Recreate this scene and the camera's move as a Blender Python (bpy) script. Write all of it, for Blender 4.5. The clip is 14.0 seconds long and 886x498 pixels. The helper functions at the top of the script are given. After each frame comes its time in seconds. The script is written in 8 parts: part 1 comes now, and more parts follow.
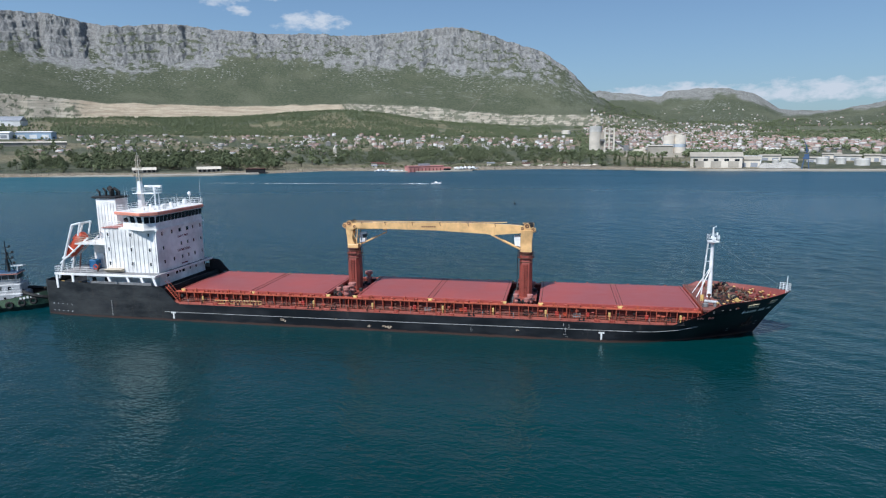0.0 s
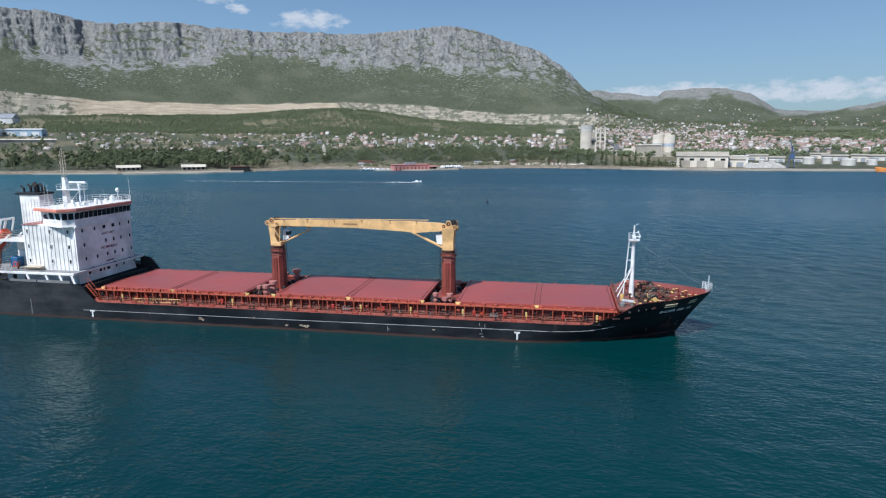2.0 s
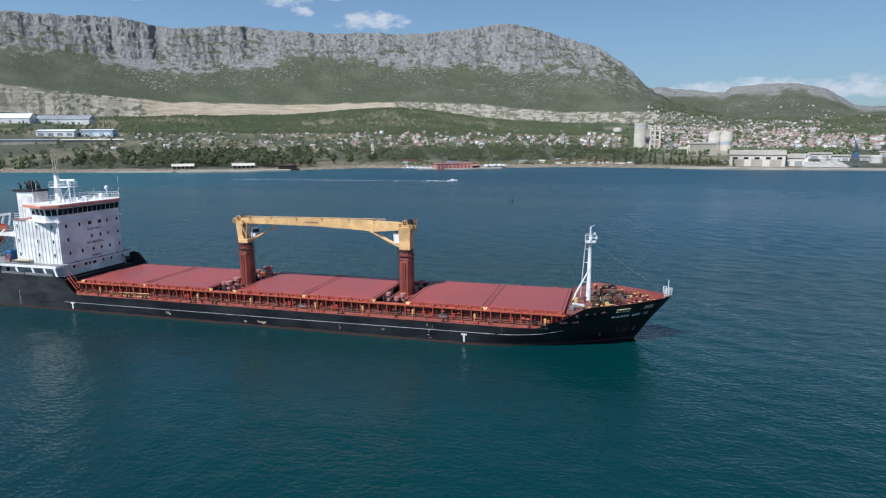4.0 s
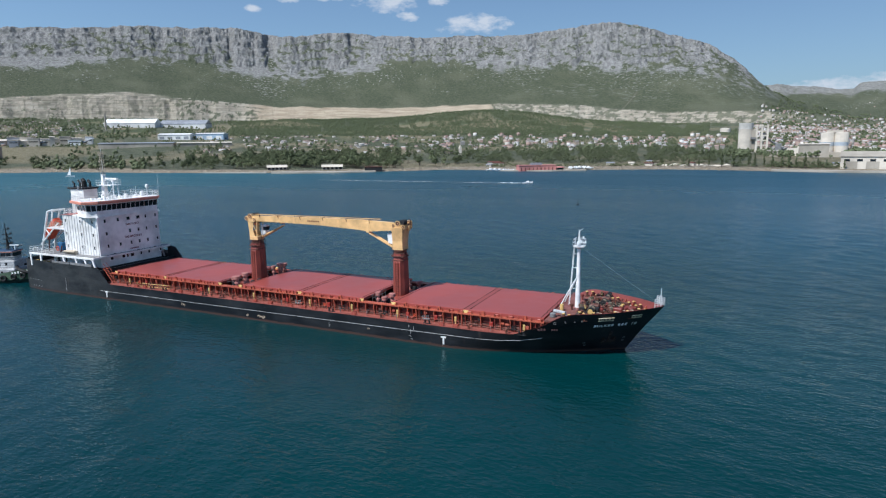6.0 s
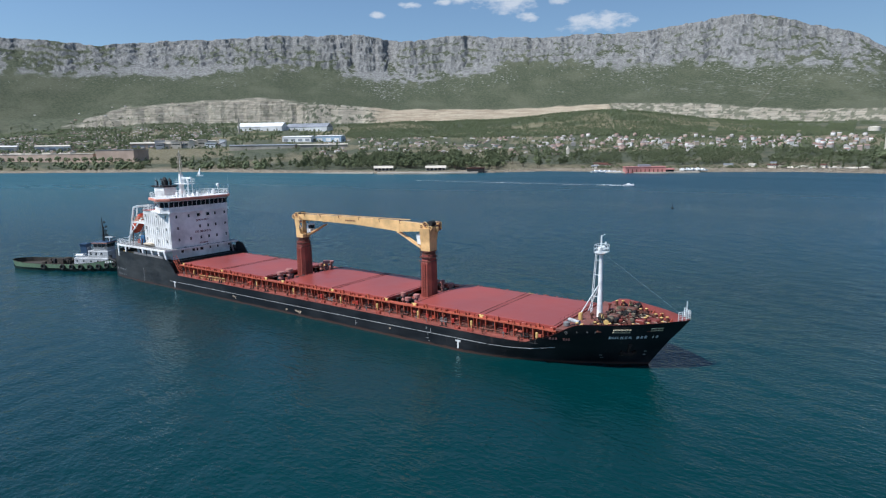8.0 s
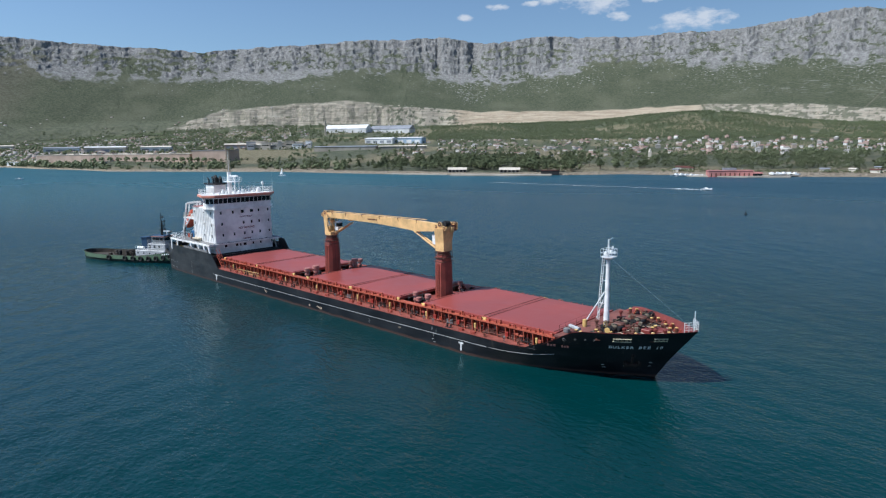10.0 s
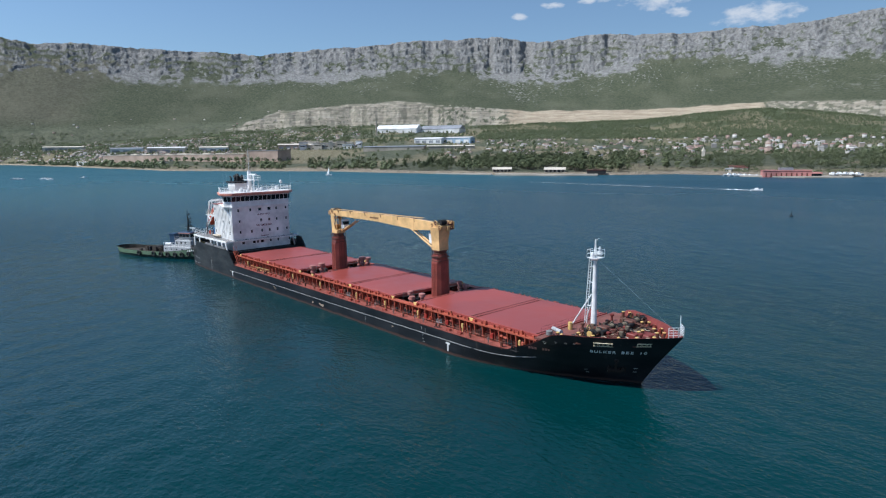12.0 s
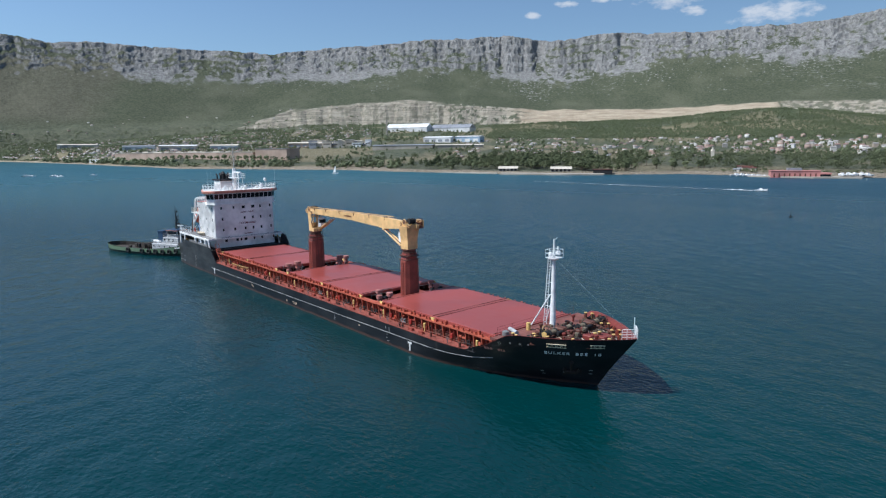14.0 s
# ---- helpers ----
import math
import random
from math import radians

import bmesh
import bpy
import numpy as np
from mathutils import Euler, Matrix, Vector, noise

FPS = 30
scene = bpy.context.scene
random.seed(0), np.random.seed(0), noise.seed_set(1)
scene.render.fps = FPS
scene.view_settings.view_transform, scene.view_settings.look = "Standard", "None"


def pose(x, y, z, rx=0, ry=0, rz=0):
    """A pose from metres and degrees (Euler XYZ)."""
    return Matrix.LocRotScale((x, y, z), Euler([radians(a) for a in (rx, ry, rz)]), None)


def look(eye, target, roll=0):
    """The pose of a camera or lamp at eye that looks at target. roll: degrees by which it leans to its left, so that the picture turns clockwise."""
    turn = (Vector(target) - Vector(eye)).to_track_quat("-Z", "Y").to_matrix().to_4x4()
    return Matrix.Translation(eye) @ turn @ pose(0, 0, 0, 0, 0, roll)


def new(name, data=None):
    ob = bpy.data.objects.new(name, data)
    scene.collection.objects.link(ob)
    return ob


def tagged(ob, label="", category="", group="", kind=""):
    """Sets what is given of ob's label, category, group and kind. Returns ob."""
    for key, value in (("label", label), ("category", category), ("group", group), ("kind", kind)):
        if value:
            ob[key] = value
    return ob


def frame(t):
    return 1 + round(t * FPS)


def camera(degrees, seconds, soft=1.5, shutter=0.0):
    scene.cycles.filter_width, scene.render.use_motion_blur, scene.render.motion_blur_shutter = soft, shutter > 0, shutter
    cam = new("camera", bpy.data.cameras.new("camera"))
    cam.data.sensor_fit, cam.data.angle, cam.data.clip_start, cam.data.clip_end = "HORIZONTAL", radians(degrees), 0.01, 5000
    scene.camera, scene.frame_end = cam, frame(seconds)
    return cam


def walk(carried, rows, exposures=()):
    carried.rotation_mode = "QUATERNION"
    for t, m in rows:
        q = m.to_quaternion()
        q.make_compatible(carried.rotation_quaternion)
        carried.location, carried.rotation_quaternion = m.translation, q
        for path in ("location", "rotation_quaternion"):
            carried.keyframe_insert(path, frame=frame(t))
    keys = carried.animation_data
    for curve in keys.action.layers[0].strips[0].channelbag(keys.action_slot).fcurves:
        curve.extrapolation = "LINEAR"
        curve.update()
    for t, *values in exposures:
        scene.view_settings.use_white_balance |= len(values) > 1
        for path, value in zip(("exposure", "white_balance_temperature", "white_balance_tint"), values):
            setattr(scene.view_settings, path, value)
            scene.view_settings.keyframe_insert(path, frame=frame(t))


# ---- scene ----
cam = camera(71.5, 14.0, soft=1.2)
PATH = [
    (0, (0.064, 1.063, 29.815), (-0.306, 2.998, 29.47), -0.5),
    (0.5, (2.535, 2.037, 29.518), (2.167, 3.972, 29.172), -0.3),
    (1, (5.426, 3.058, 29.454), (5.059, 4.994, 29.108), -0.3),
    (1.5, (8.553, 3.977, 29.337), (8.189, 5.913, 28.992), -0.3),
    (2, (12.011, 4.977, 29.286), (11.647, 6.912, 28.938), -0.3),
    (4.5, (31.422, 11.022, 29.01), (30.802, 12.891, 28.662), -0.6),
    (5, (35.298, 12.682, 28.84), (34.606, 14.527, 28.495), -0.7),
    (5.5, (39.031, 14.449, 28.727), (38.27, 16.267, 28.384), -0.7),
    (6, (42.567, 16.29, 28.689), (41.726, 18.072, 28.348), -0.7),
    (6.5, (45.74, 18.268, 28.558), (44.812, 20.007, 28.219), -0.8),
    (7, (48.579, 20.321, 28.479), (47.569, 22.015, 28.142), -0.8),
    (7.5, (51.242, 22.189, 28.414), (50.156, 23.835, 28.081), -0.8),
    (8, (53.64, 24.129, 28.41), (52.483, 25.726, 28.078), -0.9),
    (8.5, (55.804, 25.963, 28.293), (54.58, 27.511, 27.964), -0.8),
    (11, (64.011, 35.229, 27.635), (62.587, 36.597, 27.314), -0.7),
    (11.5, (65.26, 36.913, 27.531), (63.807, 38.25, 27.21), -0.7),
    (12, (66.472, 38.568, 27.442), (64.995, 39.877, 27.122), -0.8),
    (12.5, (67.632, 40.106, 27.332), (66.145, 41.406, 27.012), -0.8),
    (13, (68.607, 41.466, 27.346), (67.119, 42.762, 27.025), -0.7),
    (13.5, (69.526, 42.817, 27.296), (68.034, 44.108, 26.974), -0.6),
    (14, (70.353, 43.958, 27.265), (68.851, 45.239, 26.942), -0.6),
]
walk(cam, [(t, look(eye, target, roll)) for t, eye, target, roll in PATH], [(0.0, 0.32, 5850, 8), (14.0, 0.32, 5850, 8)])

# ---------------------------------------------------------------- light
SUN_AZ, SUN_EL = 206.0, 54.0        # degrees clockwise from +Y, and above the horizon
SUN_TO = Vector((math.sin(radians(SUN_AZ)) * math.cos(radians(SUN_EL)), math.cos(radians(SUN_AZ)) * math.cos(radians(SUN_EL)), math.sin(radians(SUN_EL))))
sun = new("sun", bpy.data.lights.new("sun", "SUN"))
sun.data.energy, sun.data.angle, sun.data.color = 4.6, radians(0.53), (1.0, 0.95, 0.88)
sun.matrix_world = look(SUN_TO * 500, (0, 0, 0))
tagged(sun, "the afternoon sun", "sun", kind="structure")

world = bpy.data.worlds.new("world")
scene.world = world
world.use_nodes = True
wn, wl = world.node_tree.nodes, world.node_tree.links
wn.clear()


def wmath(op, a, b=None, clamp=False):
    n = wn.new("ShaderNodeMath")
    n.operation, n.use_clamp = op, clamp
    for i, v in enumerate((a, b)):
        if v is None:
            continue
        if isinstance(v, (int, float)):
            n.inputs[i].default_value = v
        else:
            wl.new(v, n.inputs[i])
    return n.outputs[0]


sky = wn.new("ShaderNodeTexSky")
sky.sky_type = "NISHITA"
sky.sun_disc = False
sky.sun_elevation, sky.sun_rotation = radians(SUN_EL), radians(SUN_AZ)
sky.altitude, sky.air_density, sky.dust_density, sky.ozone_density = 30, 0.85, 0.0, 1.9
coord = wn.new("ShaderNodeTexCoord")
sep = wn.new("ShaderNodeSeparateXYZ")
wl.new(coord.outputs["Generated"], sep.inputs[0])
az = wmath("MULTIPLY", wmath("ARCTAN2", sep.outputs[0], sep.outputs[1]), 180 / math.pi)
el = wmath("MULTIPLY", wmath("ARCSINE", sep.outputs[2]), 180 / math.pi)
flat = wn.new("ShaderNodeCombineXYZ")
wl.new(az, flat.inputs[0])
wl.new(wmath("MULTIPLY", el, 2.0), flat.inputs[1])
puff = wn.new("ShaderNodeTexNoise")
puff.inputs["Scale"].default_value, puff.inputs["Detail"].default_value, puff.inputs["Roughness"].default_value = 0.55, 7, 0.62
wl.new(flat.outputs[0], puff.inputs["Vector"])
# fair-weather clouds: azimuth, elevation, half width, half height in degrees
CLOUDS = [(-22.3, 10.2, 3.1, 0.85), (-29.5, 12.3, 2.6, 1.1), (-33.0, 12.8, 2.2, 1.0), (-25.5, 12.2, 0.9, 0.5), (-28.2, 10.9, 1.1, 0.4), (-38.3, 12.1, 1.1, 0.28), (-35.6, 12.3, 0.9, 0.25), (-41.5, 11.3, 0.8, 0.3),
          (3.0, 3.7, 6.0, 0.5), (10.0, 4.0, 6.0, 0.7), (20.0, 3.7, 10.0, 0.9), (34.0, 4.0, 9.0, 1.2), (60.0, 6.0, 14.0, 2.0), (110.0, 8.0, 18.0, 2.5), (-120.0, 8.0, 16.0, 2.0)]
cover = None
for ca, ce, cw, ch in CLOUDS:
    dx = wmath("DIVIDE", wmath("SUBTRACT", az, ca), cw)
    dy = wmath("DIVIDE", wmath("SUBTRACT", el, ce), ch)
    one = wmath("SUBTRACT", 1.0, wmath("ADD", wmath("MULTIPLY", dx, dx), wmath("MULTIPLY", dy, dy)))
    cover = one if cover is None else wmath("MAXIMUM", cover, one)
cover = wmath("MAXIMUM", cover, -1.0)
dens = wmath("ADD", wmath("MULTIPLY", cover, 0.55), wmath("MULTIPLY", wmath("SUBTRACT", puff.outputs[0], 0.5), 2.6))
dens = wmath("MULTIPLY", wmath("MULTIPLY", dens, 1.6, True), 0.9, True)
mix = wn.new("ShaderNodeMix")
mix.data_type = "RGBA"
wl.new(dens, mix.inputs[0])
haze = wn.new("ShaderNodeMix")
haze.data_type = "RGBA"
wl.new(wmath("MULTIPLY", wmath("POWER", 2.718, wmath("DIVIDE", wmath("MAXIMUM", el, 0.0), -9.0)), 0.85), haze.inputs[0])
wl.new(sky.outputs[0], haze.inputs[6])
haze.inputs[7].default_value = (1.85, 2.85, 3.5, 1)
toward = wmath("ADD", wmath("MULTIPLY", sep.outputs[0], math.sin(radians(SUN_AZ))), wmath("MULTIPLY", sep.outputs[1], math.cos(radians(SUN_AZ))))
glow = wn.new("ShaderNodeVectorMath")
glow.operation = "SCALE"
wl.new(haze.outputs[2], glow.inputs[0])
wl.new(wmath("ADD", wmath("MULTIPLY", toward, 0.22), 1.09), glow.inputs["Scale"])
wl.new(glow.outputs[0], mix.inputs[6])
mix.inputs[7].default_value = (5.7, 5.9, 6.3, 1)
bgn = wn.new("ShaderNodeBackground")
bgn.inputs[1].default_value = 0.09
wl.new(mix.outputs[2], bgn.inputs[0])
wo = wn.new("ShaderNodeOutputWorld")
wl.new(bgn.outputs[0], wo.inputs[0])

# ---------------------------------------------------------------- materials
class Mat:
    """A node material that is built step by step."""

    def __init__(self, name, rough=0.6, metal=0.0, spec=0.5):
        self.m = bpy.data.materials.new(name)
        self.m.use_nodes = True
        self.n, self.l = self.m.node_tree.nodes, self.m.node_tree.links
        self.b = self.n["Principled BSDF"]
        self.b.inputs["Roughness"].default_value = rough
        self.b.inputs["Metallic"].default_value = metal
        self.b.inputs["Specular IOR Level"].default_value = spec
        self.pos = self.n.new("ShaderNodeNewGeometry").outputs["Position"]
        self.obj = self.n.new("ShaderNodeTexCoord").outputs["Object"]

    def put(self, v, sock):
        if isinstance(v, (int, float)):
            sock.default_value = v
        elif isinstance(v, tuple):
            sock.default_value = (*v, 1) if len(v) == 3 and sock.type == "RGBA" else v
        else:
            self.l.new(v, sock)

    def math(self, op, a, b=None, clamp=False):
        n = self.n.new("ShaderNodeMath")
        n.operation, n.use_clamp = op, clamp
        self.put(a, n.inputs[0])
        if b is not None:
            self.put(b, n.inputs[1])
        return n.outputs[0]

    def noise(self, scale, detail=4, rough=0.55, vec=None, stretch=None, distort=0.0):
        vec = self.obj if vec is None else vec
        if stretch:
            s = self.n.new("ShaderNodeMapping")
            s.inputs["Scale"].default_value = stretch
            self.l.new(vec, s.inputs[0])
            vec = s.outputs[0]
        n = self.n.new("ShaderNodeTexNoise")
        n.inputs["Scale"].default_value, n.inputs["Detail"].default_value = scale, detail
        n.inputs["Roughness"].default_value, n.inputs["Distortion"].default_value = rough, distort
        self.l.new(vec, n.inputs["Vector"])
        return n.outputs[0]

    def voronoi(self, scale, feature="F1", out="Distance", vec=None):
        n = self.n.new("ShaderNodeTexVoronoi")
        n.feature = feature
        n.inputs["Scale"].default_value = scale
        self.l.new(self.obj if vec is None else vec, n.inputs["Vector"])
        return n.outputs[out]

    def ramp(self, v, lo, hi, a=0.0, b=1.0):
        n = self.n.new("ShaderNodeMapRange")
        n.interpolation_type = "SMOOTHSTEP"
        self.put(v, n.inputs[0])
        for i, x in enumerate((lo, hi, a, b)):
            n.inputs[i + 1].default_value = x
        return n.outputs[0]

    def mix(self, f, a, b, blend="MIX"):
        n = self.n.new("ShaderNodeMix")
        n.data_type, n.blend_type = "RGBA", blend
        self.put(f, n.inputs[0])
        self.put(a, n.inputs[6])
        self.put(b, n.inputs[7])
        return n.outputs[2]

    def attr(self, name):
        n = self.n.new("ShaderNodeAttribute")
        n.attribute_name = name
        return n.outputs["Fac"]

    def axis(self, i, vec=None):
        n = self.n.new("ShaderNodeSeparateXYZ")
        self.l.new(self.obj if vec is None else vec, n.inputs[0])
        return n.outputs[i]

    def rand(self):
        return self.n.new("ShaderNodeObjectInfo").outputs["Random"]

    def island(self):
        return self.n.new("ShaderNodeNewGeometry").outputs["Random Per Island"]

    def bump(self, h, dist, strength=1.0, normal=None):
        n = self.n.new("ShaderNodeBump")
        n.inputs["Distance"].default_value = dist
        self.put(strength, n.inputs["Strength"])
        self.l.new(h, n.inputs["Height"])
        if normal is not None:
            self.l.new(normal, n.inputs["Normal"])
        return n.outputs[0]

    def done(self, color=None, rough=None, normal=None):
        if color is not None:
            self.put(color, self.b.inputs["Base Color"])
        if rough is not None:
            self.put(rough, self.b.inputs["Roughness"])
        if normal is not None:
            self.l.new(normal, self.b.inputs["Normal"])
        return self.m


def painted(name, color, worn, rough=0.5, wear=0.55, streak=0.35, scale=1.0, spec=0.4):
    """Ship's paint: patches of tone, vertical rust streaks and worn spots."""
    m = Mat(name, rough, 0, spec)
    tone = m.noise(0.35 * scale, 5, 0.6)
    dark = tuple(c * 0.72 for c in color)
    light = tuple(min(1, c * 1.12) for c in color)
    c = m.mix(m.ramp(tone, 0.3, 0.7), dark, light)
    st = m.noise(1.6 * scale, 6, 0.65, stretch=(1.0, 1.0, 0.12))
    c = m.mix(m.math("MULTIPLY", m.ramp(st, 0.56, 0.74), streak), c, worn)
    sp = m.noise(5.0 * scale, 6, 0.7)
    c = m.mix(m.math("MULTIPLY", m.ramp(sp, wear + 0.04, wear + 0.14), 0.8), c, worn)
    r = m.ramp(tone, 0.3, 0.7, rough + 0.1, rough - 0.08)
    return m.done(c, r, m.bump(m.noise(2.2 * scale, 4), 0.02, 0.4))


def plain(name, color, rough=0.5, metal=0.0, vary=0.18, scale=3.0):
    m = Mat(name, rough, metal)
    n = m.noise(scale, 5, 0.6)
    c = m.mix(m.ramp(n, 0.3, 0.7), tuple(x * (1 - vary) for x in color), tuple(min(1, x * (1 + vary)) for x in color))
    return m.done(c, m.ramp(n, 0.3, 0.7, rough + 0.08, max(0.02, rough - 0.08)))


# hull: black paint, scuffed grey in patches, brown growth along the waterline
h = Mat("hull_black", 0.42, 0, 0.28)
patch = h.noise(0.16, 5, 0.6, stretch=(1, 1, 2.2))
c = h.mix(h.ramp(patch, 0.42, 0.7), (0.007, 0.008, 0.010), (0.019, 0.021, 0.024))
aft = h.math("MULTIPLY", h.ramp(h.axis(0), -30.0, -48.0), h.ramp(h.noise(0.5, 6, 0.7, stretch=(0.5, 1, 1.6)), 0.25, 0.75))
c = h.mix(aft, c, (0.046, 0.048, 0.048))
c = h.mix(h.math("MULTIPLY", h.ramp(h.noise(1.1, 6, 0.7, stretch=(1, 1, 0.15)), 0.58, 0.78), 0.5), c, (0.10, 0.075, 0.06))
wlz = h.math("ADD", h.axis(2), h.math("MULTIPLY", h.noise(0.8, 4), 0.5))
c = h.mix(h.ramp(wlz, 0.62, 0.45), c, (0.055, 0.032, 0.026))
c = h.mix(h.ramp(h.noise(2.6, 6, 0.7), 0.66, 0.76), c, (0.16, 0.15, 0.14))
HULL = h.done(c, h.ramp(patch, 0.3, 0.7, 0.36, 0.55), h.bump(h.noise(0.45, 3, 0.5, stretch=(1, 1, 1.6)), 0.06, 0.5))

# hatch covers: oxide red, faded unevenly, dust and water marks
k = Mat("hatch_red", 0.36, 0, 0.5)
big = k.noise(0.13, 5, 0.6)
c = k.mix(k.ramp(big, 0.32, 0.68), (0.255, 0.052, 0.041), (0.31, 0.066, 0.055))
c = k.mix(k.math("MULTIPLY", k.ramp(k.noise(0.6, 6, 0.7, stretch=(0.4, 1, 1)), 0.52, 0.75), 0.35), c, (0.335, 0.092, 0.073))
c = k.mix(k.math("MULTIPLY", k.ramp(k.noise(2.3, 6, 0.75), 0.62, 0.74), 0.55), c, (0.17, 0.04, 0.032))
HATCH = k.done(c, k.ramp(big, 0.3, 0.7, 0.30, 0.44), k.bump(k.noise(0.7, 3), 0.02, 0.35))

DECK = painted("deck_red", (0.29, 0.085, 0.065), (0.16, 0.045, 0.03), 0.6, 0.52, 0.1, 1.4)
FOREDECK = painted("foredeck_red", (0.215, 0.080, 0.064), (0.12, 0.06, 0.045), 0.65, 0.48, 0.1, 1.6)
REDSTEEL = painted("steel_red", (0.33, 0.065, 0.045), (0.13, 0.04, 0.025), 0.5, 0.55, 0.4, 1.5)
RAILRED = painted("rail_orange", (0.41, 0.095, 0.055), (0.2, 0.06, 0.03), 0.5, 0.56, 0.3, 2.0)
PEDRED = painted("pedestal_red", (0.25, 0.058, 0.042), (0.10, 0.045, 0.035), 0.5, 0.51, 0.7, 1.3)
CRANE = painted("crane_yellow", (0.73, 0.455, 0.20), (0.36, 0.22, 0.11), 0.42, 0.60, 0.35, 1.6)
WHITE = painted("house_white", (0.83, 0.81, 0.78), (0.52, 0.45, 0.38), 0.42, 0.66, 0.20, 0.8)
MASTW = painted("mast_white", (0.80, 0.80, 0.79), (0.5, 0.4, 0.3), 0.45, 0.64, 0.2, 1.5)
ORANGE = painted("band_orange", (0.68, 0.27, 0.19), (0.4, 0.12, 0.07), 0.45, 0.62, 0.2, 1.2)
BOATRED = painted("boat_orange", (0.48, 0.07, 0.03), (0.4, 0.12, 0.06), 0.4, 0.66, 0.15, 1.2)
# worn red of the coaming bays, darkened for the shade under the rail
BAYSHADE = painted("bay_maroon", (0.19, 0.040, 0.031), (0.07, 0.026, 0.02), 0.6, 0.5, 0.5, 1.5)
BOWRED = painted("bulwark_red", (0.185, 0.038, 0.031), (0.11, 0.035, 0.028), 0.55, 0.52, 0.5, 1.5)
CAPRED = painted("vent_cap_red", (0.40, 0.17, 0.145), (0.2, 0.06, 0.05), 0.55, 0.55, 0.3, 2.0)
ANCHOR = painted("anchor_rust", (0.040, 0.024, 0.019), (0.016, 0.013, 0.012), 0.7, 0.45, 0.5, 2.5)
NAMEW = plain("name_white", (0.80, 0.80, 0.78), 0.5, vary=0.08)
DARK = plain("dark_steel", (0.014, 0.014, 0.015), 0.8)
# black of the sooty funnel and openings, also painted shade in the hatch gap
SOOTSHADE = plain("sooty_black", (0.012, 0.012, 0.013), 0.7)
GREY = painted("grey_steel", (0.20, 0.20, 0.20), (0.13, 0.08, 0.06), 0.6, 0.54, 0.3, 2.0)
ROPE = plain("rope_drab", (0.13, 0.105, 0.075), 0.9, vary=0.4)
YELLOW = painted("yellow_paint", (0.62, 0.42, 0.15), (0.3, 0.15, 0.05), 0.5, 0.6, 0.2, 2.0)
BLUE = painted("blue_paint", (0.03, 0.14, 0.30), (0.12, 0.12, 0.13), 0.5, 0.6, 0.2, 1.5)
CREAM = painted("cream_canvas", (0.50, 0.43, 0.33), (0.4, 0.32, 0.22), 0.8, 0.6, 0.2, 1.5)
MARK = painted("white_marking", (0.74, 0.74, 0.72), (0.35, 0.28, 0.24), 0.6, 0.55, 0.3, 2.0)
MARKDIM = painted("faded_marking", (0.36, 0.36, 0.35), (0.12, 0.1, 0.09), 0.6, 0.5, 0.3, 2.0)
HOSERED = painted("hose_red", (0.36, 0.035, 0.025), (0.2, 0.05, 0.04), 0.5, 0.6, 0.2, 2.0)
SCALE = painted("rusty_scale", (0.42, 0.33, 0.24), (0.14, 0.08, 0.05), 0.8, 0.5, 0.6, 3.0)
FAIRCREAM = plain("fairlead_cream", (0.66, 0.57, 0.40), 0.6)
SIGNRED = plain("sign_maroon", (0.14, 0.035, 0.045), 0.6)
TUGWHITE = painted("tug_white", (0.46, 0.47, 0.48), (0.16, 0.14, 0.12), 0.5, 0.48, 0.6, 1.2)
TUGGREEN = painted("tug_green", (0.13, 0.20, 0.12), (0.07, 0.07, 0.05), 0.55, 0.5, 0.5, 1.5)
TUGDECK = painted("tug_deck", (0.055, 0.045, 0.035), (0.03, 0.03, 0.028), 0.8, 0.5, 0.3, 2.0)
TUGDARK = painted("tug_dark_green", (0.012, 0.03, 0.022), (0.05, 0.05, 0.04), 0.5, 0.56, 0.3, 1.5)
RUBBER = plain("black_rubber", (0.012, 0.012, 0.012), 0.8)
BROWN = painted("brown_steel", (0.12, 0.045, 0.03), (0.06, 0.035, 0.03), 0.6, 0.5, 0.3, 2.0)
g = Mat("window_glass", 0.12, 0, 0.3)
GLASS = g.done(g.mix(g.ramp(g.noise(0.7, 3), 0.4, 0.6), (0.008, 0.010, 0.012), (0.018, 0.022, 0.026)))

# sea: deep teal body under a rippled, glossy surface
w = Mat("sea_water", 0.2, 0, 0.5)
w.b.inputs["IOR"].default_value = 1.333
swell = w.noise(0.020, 3, 0.5, w.pos, (1.0, 1.8, 1.0))
chop = w.noise(0.26, 4, 0.5, w.pos, (1.0, 1.5, 1.0), 0.15)
ripple = w.noise(1.3, 3, 0.5, w.pos, (1.0, 1.4, 1.0), 0.15)
gust = w.noise(0.0065, 4, 0.55, w.pos, (0.6, 2.2, 1.0))
sx = w.math("ADD", w.axis(0, w.pos), 20.0)
sy = w.math("SUBTRACT", w.axis(1, w.pos), 85.0)
sx = w.math("MULTIPLY", sx, 0.45)
lee = w.math("SQRT", w.math("ADD", w.math("MULTIPLY", sx, sx), w.math("MULTIPLY", sy, sy)))
nrm = w.bump(swell, 0.9, 0.5)
nrm = w.bump(chop, 0.42, w.ramp(lee, 18.0, 85.0, 0.5, 1.0), nrm)
nrm = w.bump(ripple, 0.16, w.ramp(lee, 18.0, 85.0, 0.75, 1.0), nrm)
calm = w.math("ADD", w.ramp(lee, 28.0, 95.0, 0.05, 0.20), w.ramp(lee, 150.0, 420.0, 0.0, 0.14))      # smoother in the lee of the ship
